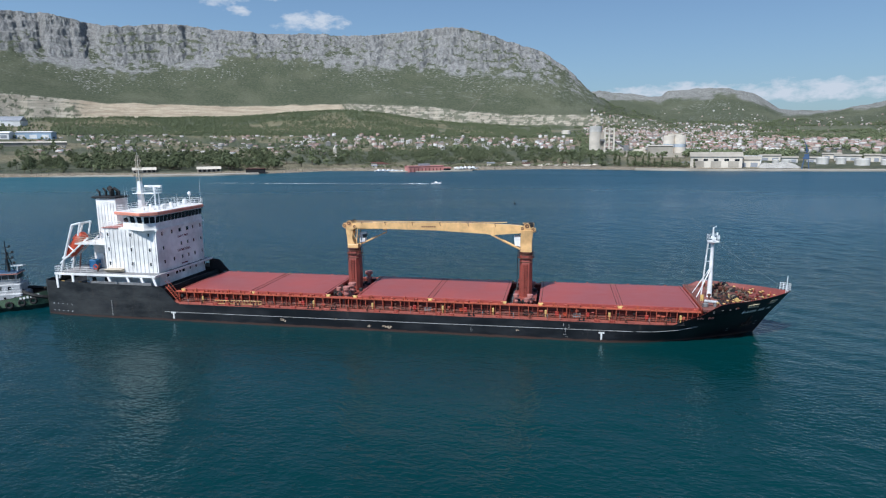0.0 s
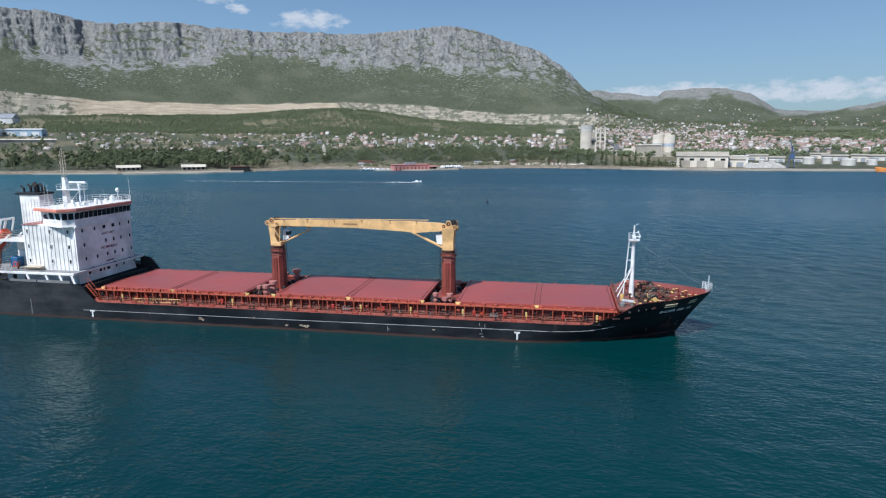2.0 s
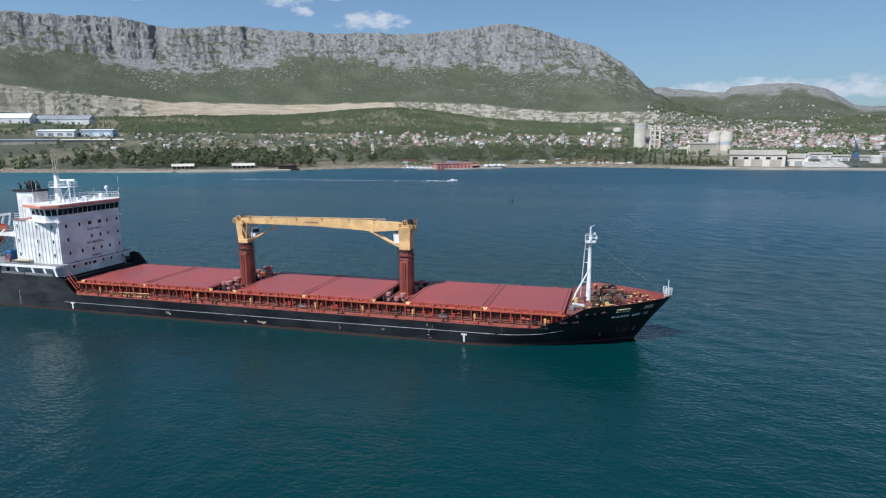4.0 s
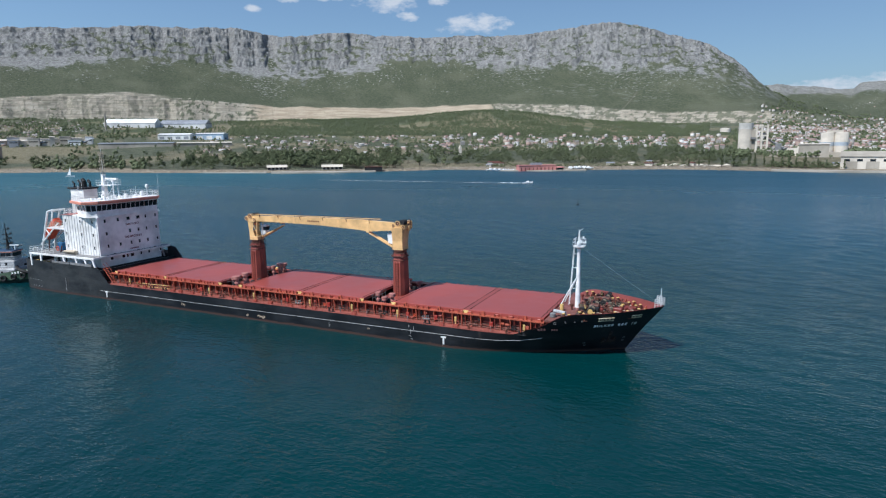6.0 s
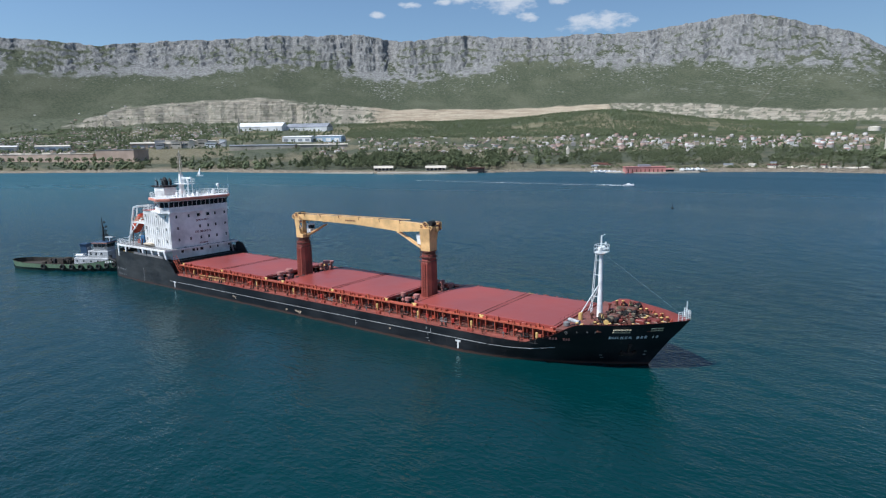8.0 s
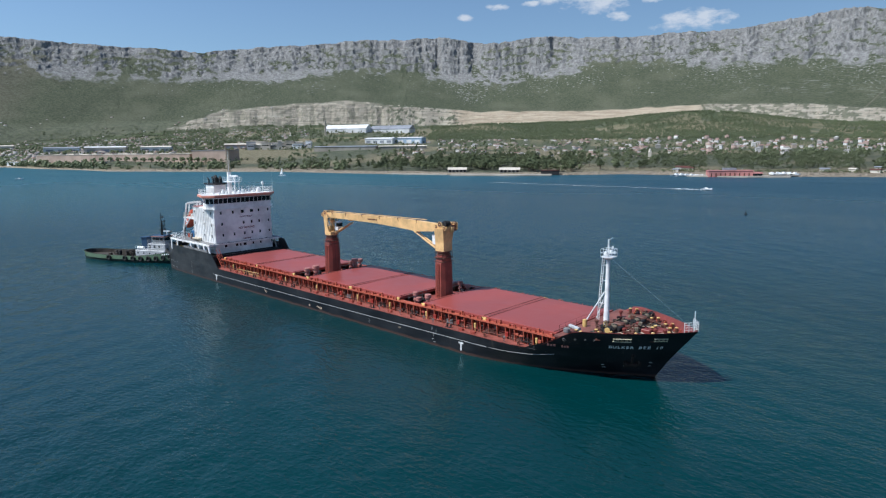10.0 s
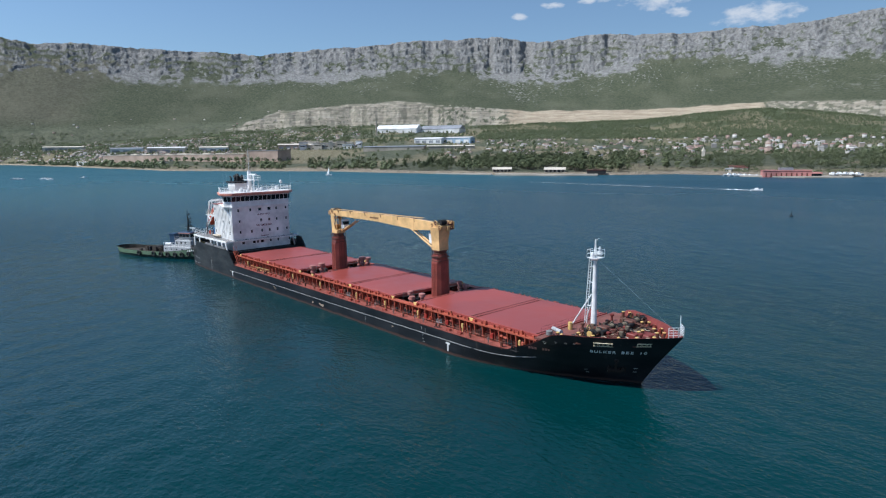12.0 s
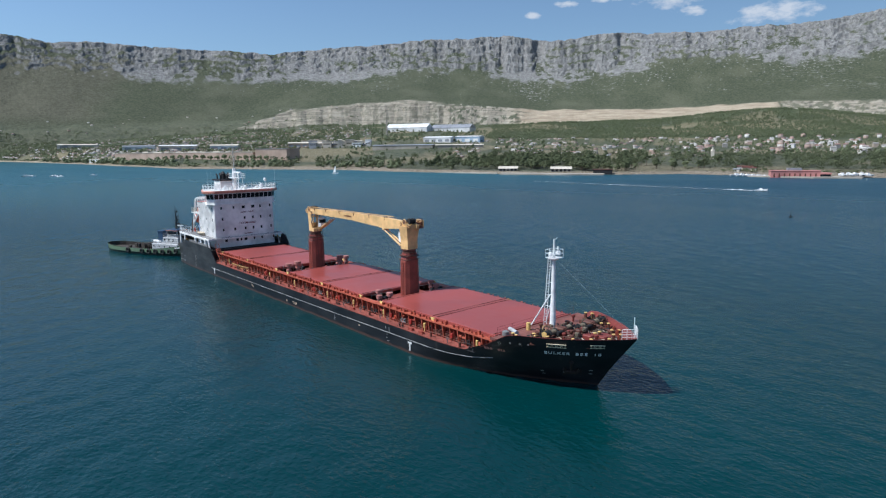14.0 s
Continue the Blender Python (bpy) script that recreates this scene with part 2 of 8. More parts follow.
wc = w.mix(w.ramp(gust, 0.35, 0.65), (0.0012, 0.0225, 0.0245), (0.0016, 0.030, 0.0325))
# far and western water coloured lighter and bluer, standing in for reflected hazy sky
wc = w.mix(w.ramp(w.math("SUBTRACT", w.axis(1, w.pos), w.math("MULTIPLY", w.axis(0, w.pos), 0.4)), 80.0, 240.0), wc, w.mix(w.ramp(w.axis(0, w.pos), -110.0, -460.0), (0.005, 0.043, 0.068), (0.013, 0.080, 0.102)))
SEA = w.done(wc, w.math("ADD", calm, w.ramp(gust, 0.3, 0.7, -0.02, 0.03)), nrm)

# ---------------------------------------------------------------- mesh tools
class Mesh:
    """Collects vertices and faces of one part."""

    def __init__(self):
        self.v, self.f = [], []

    def add(self, vs, fs):
        o = len(self.v)
        self.v += [tuple(p) for p in vs]
        self.f += [tuple(i + o for i in f) for f in fs]
        return self

    def box(self, x0, x1, y0, y1, z0, z1, c=0.0):
        """A box; c > 0 chamfers its upright edges and its top."""
        if c <= 0:
            v = [(x, y, z) for z in (z0, z1) for x, y in ((x0, y0), (x1, y0), (x1, y1), (x0, y1))]
            return self.add(v, [(3, 2, 1, 0), (4, 5, 6, 7), (0, 1, 5, 4), (1, 2, 6, 5), (2, 3, 7, 6), (3, 0, 4, 7)])

        def ring(i, z):
            a, b, d, e = x0 + i, x1 - i, y0 + i, y1 - i
            return [(a + c, d, z), (b - c, d, z), (b, d + c, z), (b, e - c, z), (b - c, e, z), (a + c, e, z), (a, e - c, z), (a, d + c, z)]

        return self.rings([ring(0, z0), ring(0, z1 - c), ring(c * 0.7, z1)])

    def rings(self, rows, close=True, caps=True):
        """A skin over rows of points; each row is a closed loop when close is set."""
        n = len(rows[0])
        o = len(self.v)
        for r in rows:
            self.v += [tuple(p) for p in r]
        for i in range(len(rows) - 1):
            for j in range(n if close else n - 1):
                a, b = o + i * n + j, o + i * n + (j + 1) % n
                self.f.append((a, b, b + n, a + n))
        if caps and close:
            self.f.append(tuple(range(o + n - 1, o - 1, -1)))
            self.f.append(tuple(o + (len(rows) - 1) * n + j for j in range(n)))
        return self

    def rod(self, p, q, r, r2=None, n=8, caps=True):
        p, q = Vector(p), Vector(q)
        d = (q - p).normalized()
        u = d.cross(Vector((0, 0, 1)) if abs(d.z) < 0.95 else Vector((1, 0, 0))).normalized()
        w = d.cross(u)
        r2 = r if r2 is None else r2
        k = [(math.cos(2 * math.pi * i / n), math.sin(2 * math.pi * i / n)) for i in range(n)]
        return self.rings([[p + (u * a + w * b) * r for a, b in k], [q + (u * a + w * b) * r2 for a, b in k]], True, caps)

    def turn(self, centre, profile, n=12):
        """A turned body: profile rows of (radius, height) about an upright axis."""
        x, y, z = centre
        return self.rings([[(x + r * math.cos(2 * math.pi * i / n), y + r * math.sin(2 * math.pi * i / n), z + h) for i in range(n)] for r, h in profile])

    def prism(self, outline, axis, a, b):
        """An outline of two coordinates, drawn out along the third axis from a to b."""
        def pt(p, d):
            return {"x": (d, p[0], p[1]), "y": (p[0], d, p[1]), "z": (p[0], p[1], d)}[axis]
        return self.rings([[pt(p, a) for p in outline], [pt(p, b) for p in outline]])

    def torus(self, centre, axis, R, r, n=14, k=6):
        c, axis = Vector(centre), Vector(axis).normalized()
        u = axis.cross(Vector((0, 0, 1)) if abs(axis.z) < 0.95 else Vector((1, 0, 0))).normalized()
        w = axis.cross(u)
        o = len(self.v)
        for i in range(n):
            a = 2 * math.pi * i / n
            d = u * math.cos(a) + w * math.sin(a)
            for j in range(k):
                b = 2 * math.pi * j / k
                self.v.append(tuple(c + d * (R + r * math.cos(b)) + axis * r * math.sin(b)))
        for i in range(n):
            for j in range(k):
                self.f.append((o + i * k + j, o + ((i + 1) % n) * k + j, o + ((i + 1) % n) * k + (j + 1) % k, o + i * k + (j + 1) % k))
        return self

    def data(self, name, mat, smooth=False):
        me = bpy.data.meshes.new(name)
        me.from_pydata(self.v, [], self.f)
        bm = bmesh.new()
        bm.from_mesh(me)
        bmesh.ops.recalc_face_normals(bm, faces=bm.faces)
        bm.to_mesh(me)
        bm.free()
        if smooth:
            me.polygons.foreach_set("use_smooth", [True] * len(me.polygons))
            me.set_sharp_from_angle(angle=radians(35))
        me.materials.append(mat)
        return me


def part(name, mesh, mat, parent=None, label="", smooth=False, at=None):
    ob = new(name, mesh.data(name, mat, smooth))
    if parent is not None:
        ob.parent = parent
    if at is not None:
        ob.matrix_basis = at
    if label:
        ob["label"] = label
    return ob


def again(ob, m, parent=None):
    """Another part on the same mesh."""
    o = new(ob.name.split(".")[0], ob.data)
    o.parent = parent or ob.parent
    o.matrix_basis = m
    if "label" in ob:
        o["label"] = ob["label"]
    return o


def thing(name, m, label, category, group=""):
    return tagged(new(name), label, category, group) if m is None else place(tagged(new(name), label, category, group), m)


def place(ob, m):
    ob.matrix_basis = m
    return ob


def lettering(name, words, height, mat, parent, m, label=""):
    """Raised letters of the built-in font, turned into a mesh."""
    cu = bpy.data.curves.new(name, "FONT")
    cu.body, cu.size, cu.extrude, cu.align_x, cu.align_y = words, height, 0.012, "CENTER", "CENTER"
    cu.offset = 0.018 * height
    tmp = bpy.data.objects.new(name, cu)
    me = bpy.data.meshes.new_from_object(tmp)
    bpy.data.objects.remove(tmp)
    me.materials.clear()
    me.materials.append(mat)
    ob = new(name, me)
    ob.parent, ob.matrix_basis = parent, m
    if label:
        ob["label"] = label
    return ob

# ---------------------------------------------------------------- sea and land
def lattice(ix, iy, seed):
    n = (ix * 374761393 + iy * 668265263 + seed * 974711) & 0x7FFFFFFF
    n = ((n ^ (n >> 13)) * 1274126177) & 0x7FFFFFFF
    return ((n ^ (n >> 16)) & 0xFFFF) / 65535.0


def value_noise(x, y, seed=0):
    ix, iy = np.floor(x).astype(np.int64), np.floor(y).astype(np.int64)
    fx, fy = x - ix, y - iy
    fx, fy = fx * fx * (3 - 2 * fx), fy * fy * (3 - 2 * fy)
    a, b = lattice(ix, iy, seed), lattice(ix + 1, iy, seed)
    c, d = lattice(ix, iy + 1, seed), lattice(ix + 1, iy + 1, seed)
    return (a + (b - a) * fx) * (1 - fy) + (c + (d - c) * fx) * fy


def fbm(x, y, octaves=5, seed=0, gain=0.5):
    total, amp, norm = np.zeros(np.broadcast(x, y).shape), 1.0, 0.0
    for o in range(octaves):
        total += amp * value_noise(x * 2 ** o + 17.3 * o, y * 2 ** o + 5.1 * o, seed + o)
        norm += amp
        amp *= gain
    return total / norm


CX, CY = 38.0, 20.0          # the land is laid out in bearings and ranges from here


def polar(bearing, r):
    return CX + r * np.sin(np.radians(bearing)), CY + r * np.cos(np.radians(bearing))


# bearings (degrees from +Y) and, for each, the range of the shore and the heights of the bands behind it
BEAR = np.array([-105, -95, -84, -80, -76, -71, -66, -60, -55, -50, -45, -40, -35, -30, -25, -20, -15, -10, -5, -1, 2, 5, 8, 12, 17, 22, 28, 40], float)
SHORE = np.interp(BEAR, [-105, -90, -84, -80, -76, -71, -64, -56, -50, -44, -38, -31, -23, -18.5, -13, -8, -1, 6, 16, 22, 40],
                  [3200, 2900, 2300, 1750, 1330, 1040, 905, 830, 735, 676, 632, 630, 668, 620, 622, 650, 640, 610, 622, 645, 760])
PLAIN = np.interp(BEAR, [-105, -80, -70, -60, -50, -40, -20, 0, 10, 40], [20, 22, 26, 34, 44, 42, 34, 30, 24, 20])
FOOT = np.interp(BEAR, [-105, -75, -66, -60, -52.8, -45, -39, -35, -29, -21, -8, 3, 8, 14, 40], [60, 70, 110, 128, 138, 128, 122, 124, 130, 146, 98, 84, 70, 62, 50])
QTOP = np.interp(BEAR, [-105, -75, -66, -59.4, -52.8, -45, -40, -35, -20.5, -13, -8, 3.4, 8, 14, 40], [110, 130, 158, 206, 236, 212, 186, 184, 194, 185, 148, 135, 95, 78, 60])
CBASE = np.interp(BEAR, [-105, -83, -74, -62, -52, -42, -37.6, -32, -21, -10.6, -2.5, 1.3, 5, 8, 40], [360, 388, 400, 388, 440, 408, 372, 438, 436, 410, 378, 278, 150, 105, 66])
RIDGE_B = [-105, -83, -80.8, -76.6, -71.3, -63.6, -59.3, -55.3, -49.7, -43.2, -39.2, -34.3, -30, -25.4, -19.6, -15.6, -12.5, -10.5, -8, -5.5, -2.5, -0.5, 1.3, 2.2, 4, 8, 40]
RIDGE_H = [545, 543, 534, 545, 533, 520, 556, 570, 606, 612, 580, 604, 592, 591, 583, 602, 623, 631, 600, 550, 495, 420, 308, 265, 195, 125, 72]
BACK_B = [-105, -1, 2.7, 7.9, 8.3, 10.5, 13.2, 15.3, 17, 19.4, 21.6, 24, 30, 40]
BACK_H = [300, 360, 366, 320, 350, 362, 366, 300, 214, 190, 218, 238, 290, 310]


# notches in the cliff: bearing, half width and depth
GULLIES = [(-40.1, 0.42, 95), (-43.4, 0.28, 55), (-53.6, 0.5, 60), (-61.0, 0.45, 55), (-69.0, 0.6, 50), (-33.2, 0.3, 40), (-27.5, 0.35, 35), (-16.5, 0.3, 30), (-5.0, 0.4, 40)]


def ground_height(b, r):
    """Height of the land at bearing b and range r, both arrays."""
    sh = np.interp(b, BEAR, SHORE)
    x, y = polar(b, r)
    d = r - sh + 22 * (fbm(x / 60, y / 60, 3, 3) - 0.5)
    plain_r = np.maximum(1450.0, sh + 250)
    plain_h, foot, qt = np.interp(b, BEAR, PLAIN), np.interp(b, BEAR, FOOT), np.interp(b, BEAR, QTOP)
    cb, rd = np.interp(b, BEAR, CBASE), np.interp(b, RIDGE_B, RIDGE_H)
    back = np.interp(b, BACK_B, BACK_H)
    rd = rd + 16 * (fbm(b * 1.1, b * 0 + 3, 4, 9) - 0.5) + 5 * (fbm(b * 6, b * 0 + 8, 3, 19) - 0.5)
    z = np.zeros_like(r)
    coast_h = 5.0 + 4 * fbm(x / 130, y / 130, 2, 5)
    t = np.clip(d / 14, -1, 1)
    z = np.where(d < 14, t * 2.2, 0)
    t = np.clip((d - 14) / 110, 0, 1)
    z = np.where(d >= 14, 2.2 + t * (coast_h - 2.2), z)
    low = sh + 120 + np.interp(b, [-4, -1, 15, 19], [0, 340, 340, 120])      # the flat ground of the works
    t = np.clip((r - low) / (plain_r - low), 0, 1)
    z = np.where(r > sh + 120, coast_h + t * (plain_h - coast_h), z)
    t = np.clip((r - plain_r) / (2680 - plain_r), 0, 1)
    z = np.where(r > plain_r, plain_h + (foot - plain_h) * t ** 1.15, z)
    # benches of the quarry: four on the grey sides, low and smooth in the tan middle
    t = np.clip((r - 2680 - 7 * (fbm(x / 40, y / 40, 3, 87) - 0.5)) / 130, 0, 1)
    u = np.clip(t * 2.5 + 0.5 * (fbm(b * 1.3, r / 900, 3, 89) - 0.5) * np.clip(t * 6, 0, 1), 0, 3)
    steps = np.clip((np.floor(u) + np.clip((u - np.floor(u)) * 2.2 - 0.6, 0, 1)) / 2.5, 0, 1)
    tan_part = np.interp(b, [-67, -64, -42.5, -40.5, -20.6, -20.0, 4, 7], [1.3, 0, 0, 1, 1, 0, 0, 1.3])
    z = np.where(r > 2680, foot + (qt - foot) * np.clip(steps + (t - steps) * 0.75 * tan_part, 0, 1), z)
    # scrub slope, and above it the cliff: buttresses, gullies, ledges
    def talus(rr):
        u = (rr - 2810) / 430.0
        return qt + (cb - qt) * (0.65 * u + 0.35 * u * u)
    z = np.where(r > 2810, talus(r), z)
    big, fine = fbm(b * 0.8, r / 500, 3, 21), fbm(x / 34, y / 34, 5, 47, 0.6)
    mid = 1 - np.abs(2 * fbm(b * 1.5, r / 75, 4, 41) - 1)
    off = 110 * (big - 0.5) + 24 * (0.72 - mid) + 52 * (fine - 0.5) + 8
    for gb, gw, gd in GULLIES:
        off = off + gd * np.exp(-((b - gb) / gw) ** 2)
    off = np.clip(off, -75, 105)
    start = 3225 + off
    base = talus(start)
    t = np.clip((r - start) / 175, 0, 1)
    ledge = 4 * t + 1.6 * (fbm(b * 0.7, r / 1500, 4, 43) - 0.5)
    step = (np.floor(ledge) + np.clip((ledge - np.floor(ledge)) * 2.2 - 0.6, 0, 1)) / 4
    shape = np.clip(0.66 * t + 0.34 * step, 0, 1) * np.clip(t * 30, 0, 1)
    shape = np.where(t >= 1, 1.0, shape)
    top = 28 + (rd - 28) * (3400 + off) / 3440
    top = np.maximum(top, base)
    z = np.where(r > start, base + (top - base) * shape, z)
    z = np.where(r > 3500, top - (r - 3500) * 0.42, z)
    # wooded hill before the quarry, spurs, and the far range
    hill = 34 * np.exp(-((b + 21) / 9) ** 2 - ((r - 2330) / 260) ** 2) + 20 * np.exp(-((b + 38) / 6) ** 2 - ((r - 2250) / 240) ** 2)
    z = z + hill
    rough = np.clip((r - 1500) / 1500, 0, 1)
    z = z + rough * 26 * (fbm(x / 190, y / 190, 5, 31) - 0.5)
    rocky = np.clip((r - start) / 25, 0, 1) * np.clip((3520 - r) / 60, 0, 1) * np.clip((rd - 200) / 200, 0, 1)
    z = z + rocky * np.clip((3420 + off - r) / 60, 0.25, 1) * (17 * (fbm(x / 30, y / 30, 5, 51, 0.7) - 0.5) + 9 * (0.25 - np.abs(fbm(x / 15, y / 15, 3, 53) - 0.5)))
    far = np.clip((r - 3300) / 1250, 0, 1)
    fz = 70 + (back - 70) * far ** 1.5 + far * 40 * (fbm(x / 120, y / 120, 5, 61) - 0.5)
    fz = np.where(r > 4560, back - (r - 4560) * 0.6, fz)
    z = np.where((r > 3300) & (b > -3), np.maximum(z, fz), z)
    return z


def spot(b, r):
    x, y = polar(float(b), float(r))
    return Vector((x, y, float(ground_height(np.array([float(b)]), np.array([float(r)]))[0])))


def build_ground():
    bs = np.concatenate([np.arange(-105.0, -86.0, 0.25), np.arange(-86.0, 8.0, 0.085), np.arange(8.0, 40.01, 0.16)])
    off = np.concatenate([np.array([-60, -20, -8, 0, 5, 10, 16, 24, 36, 55, 80, 110, 150]), np.linspace(200, 640, 12)])
    fixed = np.concatenate([np.linspace(1560, 2640, 44), np.linspace(2664, 2830, 36), np.linspace(2845, 3130, 20), np.linspace(3140, 3510, 92), np.linspace(3525, 4300, 14), np.linspace(4360, 4640, 14), [4700, 4780]])
    rows = []
    sh = np.interp(bs, BEAR, SHORE)
    for o in off:
        rows.append(sh + o * np.clip((1500 - sh) / 850, 0.15, 1) if o > 0 else sh + o)
    for f in fixed:
        rows.append(np.maximum(f, sh + 700 * np.clip((1500 - sh) / 850, 0.15, 1) + (f - 1500) * 0.2) if f < 2650 else np.maximum(np.full_like(bs, f), 0))
    R = np.array(rows)
    R = np.maximum.accumulate(R + np.arange(len(rows))[:, None] * 0.01, axis=0)
    B = np.broadcast_to(bs, R.shape)
    Z = ground_height(B, R)
    Z[0] = -6
    X, Y = polar(B, R)
    nr, nb = R.shape
    co = np.stack([X, Y, Z], -1).reshape(-1, 3)
    i = np.arange((nr - 1) * (nb - 1))
    q = (i // (nb - 1)) * nb + i % (nb - 1)
    faces = np.stack([q, q + 1, q + nb + 1, q + nb], -1)
    me = bpy.data.meshes.new("ground")
    me.vertices.add(len(co))
    me.vertices.foreach_set("co", co.ravel())
    me.loops.add(faces.size)
    me.loops.foreach_set("vertex_index", faces.ravel())
    me.polygons.add(len(faces))
    me.polygons.foreach_set("loop_start", np.arange(0, faces.size, 4))
    me.update(calc_edges=True)
    # what the surface is made of: bare rock, quarry faces, dry beach, built-up plain
    rd = np.interp(B, RIDGE_B, RIDGE_H)
    n1 = fbm(X / 90, Y / 90, 4, 71)
    n2 = fbm(X / 150, Y / 150, 5, 73)
    n3 = fbm(X / 26, Y / 26, 4, 75)
    rise = np.gradient(Z, axis=0) / np.maximum(np.gradient(R, axis=0), 0.01)
    across = np.gradient(Z, axis=1) / (np.gradient(np.radians(bs))[None, :] * R)
    steep = np.hypot(rise, across)
    tongue = 70 * np.exp(-((B + 37.4) / 1.6) ** 2) + 50 * np.exp(-((B + 57) / 2.0) ** 2)
    high = np.clip((R - 3185 + tongue + 130 * (n2 - 0.5) + 90 * (n3 - 0.5)) / 30, 0, 1)
    bare = np.clip((steep - np.interp(B, [-70, -58, -40, -20], [1.12, 1.15, 1.0, 0.92]) + 1.1 * (n3 - 0.5)) / 0.25, 0, 1)
    rock = high * np.maximum(bare, np.clip((n3 + n2 - 0.98 + 0.35 * np.clip((R - 3330) / 90, 0, 1)) / 0.08, 0, 1)) * np.clip((rd - 200) / 120, 0, 1) * (R < 3700)
    # loose blocks and screes below the cliffs, ledges on the eastern slope: how dense they lie
    scree = np.clip(0.25 + 0.75 * np.clip((R - 3000) / 200, 0, 1) + 0.7 * np.exp(-((B + 40.3) / 1.8) ** 2) + 1.6 * (n2 - 0.55), 0, 1.2) * np.clip((R - 2860) / 120, 0, 1) * (R < 3330) * np.clip((rd - 250) / 100, 0, 1)
    scree = scree * np.interp(B, [-70, -56], [0.35, 1.0])
    scree = np.maximum(scree, (R > 3500) * (B > 4) * np.clip(0.5 + 2 * (n2 - 0.5), 0, 1))
    shelf = np.clip((n2 - 0.36) / 0.1, 0, 1) * np.interp(B, [-26, -17, 1, 3.5], [0, 1, 1, 0]) * np.clip((R - 2880) / 60, 0, 1) * (R < 3330)
    back_rock = np.clip((R - 4330 + 330 * (n1 - 0.5)) / 60, 0, 1) * (B > 2) * 0.8
    rock = np.maximum(rock, back_rock)
    qw = np.interp(B, [-105, -67.5, -66, -60, -44, -41, 0, 3.5, 5.5, 40], [0, 0, 1, 1, 1, 1, 1, 0.9, 0, 0])
    up = np.interp(B, [-66, -62, -53, -47, -40, 4], [2740, 2850, 2870, 2840, 2818, 2818])
    quarry = qw * np.clip((R - 2668 - 30 * (n1 - 0.5)) / 8, 0, 1) * np.clip((up - R - 40 * (n1 - 0.5)) / 8, 0, 1)
    pale = np.interp(B, [-42.8, -41.0, -20.6, -20.2], [1, 0, 0, 1])
    tread = np.clip((0.62 - steep) / 0.15, 0, 1)
    green = np.clip((fbm(B * 3.0, Z / 9, 4, 79) - np.interp(B, [-21, -18], [0.56, 0.50])) / 0.04, 0, 1) * np.interp(B, [-60, -50, -47, -42, -40.5, -21, -19.8, 4], [0.4, 0.5, 1.0, 1.0, 0.1, 0.05, 0.75, 0.85])
    green = np.maximum(green, tread * np.clip((n3 - 0.38) / 0.08, 0, 1) * np.interp(B, [-62, -58, -50, -47, -42, -40.5, -20.8, -20, 4], [0.8, 0.4, 0.5, 1.0, 1.0, 0.05, 0.0, 0.9, 1.0]))
    green = np.maximum(green, np.exp(-((B + 20.3 + (R - 2740) * 0.004) / 0.13) ** 2))
    quarry = quarry * (1 - green)
    wood = np.clip((fbm(B * 0.8, R / 190, 4, 33) - np.interp(B, [-86, -60, -44, -41, -6, -2, 4, 30], [0.38, 0.40, 0.48, 0.33, 0.33, 0.5, 0.5, 0.5])) / 0.06, 0, 1) * np.interp(R, [1050, 1500, 2640, 2690], [0, 1, 1, 0])
    heath = np.clip((-76.0 - B + (R - 3000) * 0.012 + 5 * (n2 - 0.5)) / 3.0, 0, 1) * np.clip((R - 2800) / 120, 0, 1) * (R < 3300)
    track = np.exp(-((B + 9.1 - (R - 2830) * 0.006) / 0.05) ** 2) * ((R > 2810) & (R < 3020)) * 0.8
    shore_d = R - sh
    beach = np.clip((np.interp(B, [-70, -62, -54, -48, -6.2, -5.4, -0.6, 0.4], [24, 44, 44, 20, 20, 48, 48, 20]) + 30 * (n1 - 0.5) - shore_d) / 8, 0, 1)
    dry = np.clip((fbm(X / 110, Y / 110, 4, 83) - 0.49) / 0.08, 0, 1) * np.clip((2600 - R) / 600, 0, 1)
    strip = np.clip((65 + 60 * (n1 - 0.5) - shore_d) / 15, 0, 1) * np.interp(B, [-24, -21, -2, 1], [0, 1, 1, 0])
    dry = np.maximum(dry, strip)
    for key, val in (("high", np.clip((R - 2780) / 60, 0, 1)), ("wood", wood), ("scree", scree), ("shelf", shelf), ("heath", np.maximum(heath * 0.5, track)), ("pale", np.broadcast_to(pale, R.shape)), ("rock", rock), ("quarry", quarry), ("beach", beach), ("dry", dry)):
        me.attributes.new(key, "FLOAT", "POINT").data.foreach_set("value", val.astype(np.float32).ravel())
    me.polygons.foreach_set("use_smooth", (rock.ravel()[q] + quarry.ravel()[q]) < 0.5)      # broken rock is facetted
    g = Mat("hillside", 0.9, 0, 0.2)
    spots = g.noise(0.055, 6, 0.7, g.pos)
    fine = g.noise(0.2, 5, 0.7, g.pos)
    tone = g.noise(0.004, 4, 0.6, g.pos)
    scrub = g.mix(g.ramp(spots, 0.36, 0.62), (0.082, 0.094, 0.062), (0.134, 0.142, 0.094))
    maquis = g.mix(g.ramp(g.noise(0.11, 6, 0.75, g.pos), 0.36, 0.64), (0.052, 0.063, 0.039), (0.102, 0.112, 0.069))
    scrub = g.mix(g.attr("high"), scrub, maquis)
    scrub = g.mix(g.math("MULTIPLY", g.ramp(tone, 0.45, 0.7), 0.6), scrub, (0.135, 0.138, 0.092))
    scrub = g.mix(g.ramp(fine, 0.64, 0.74), scrub, (0.19, 0.18, 0.14))
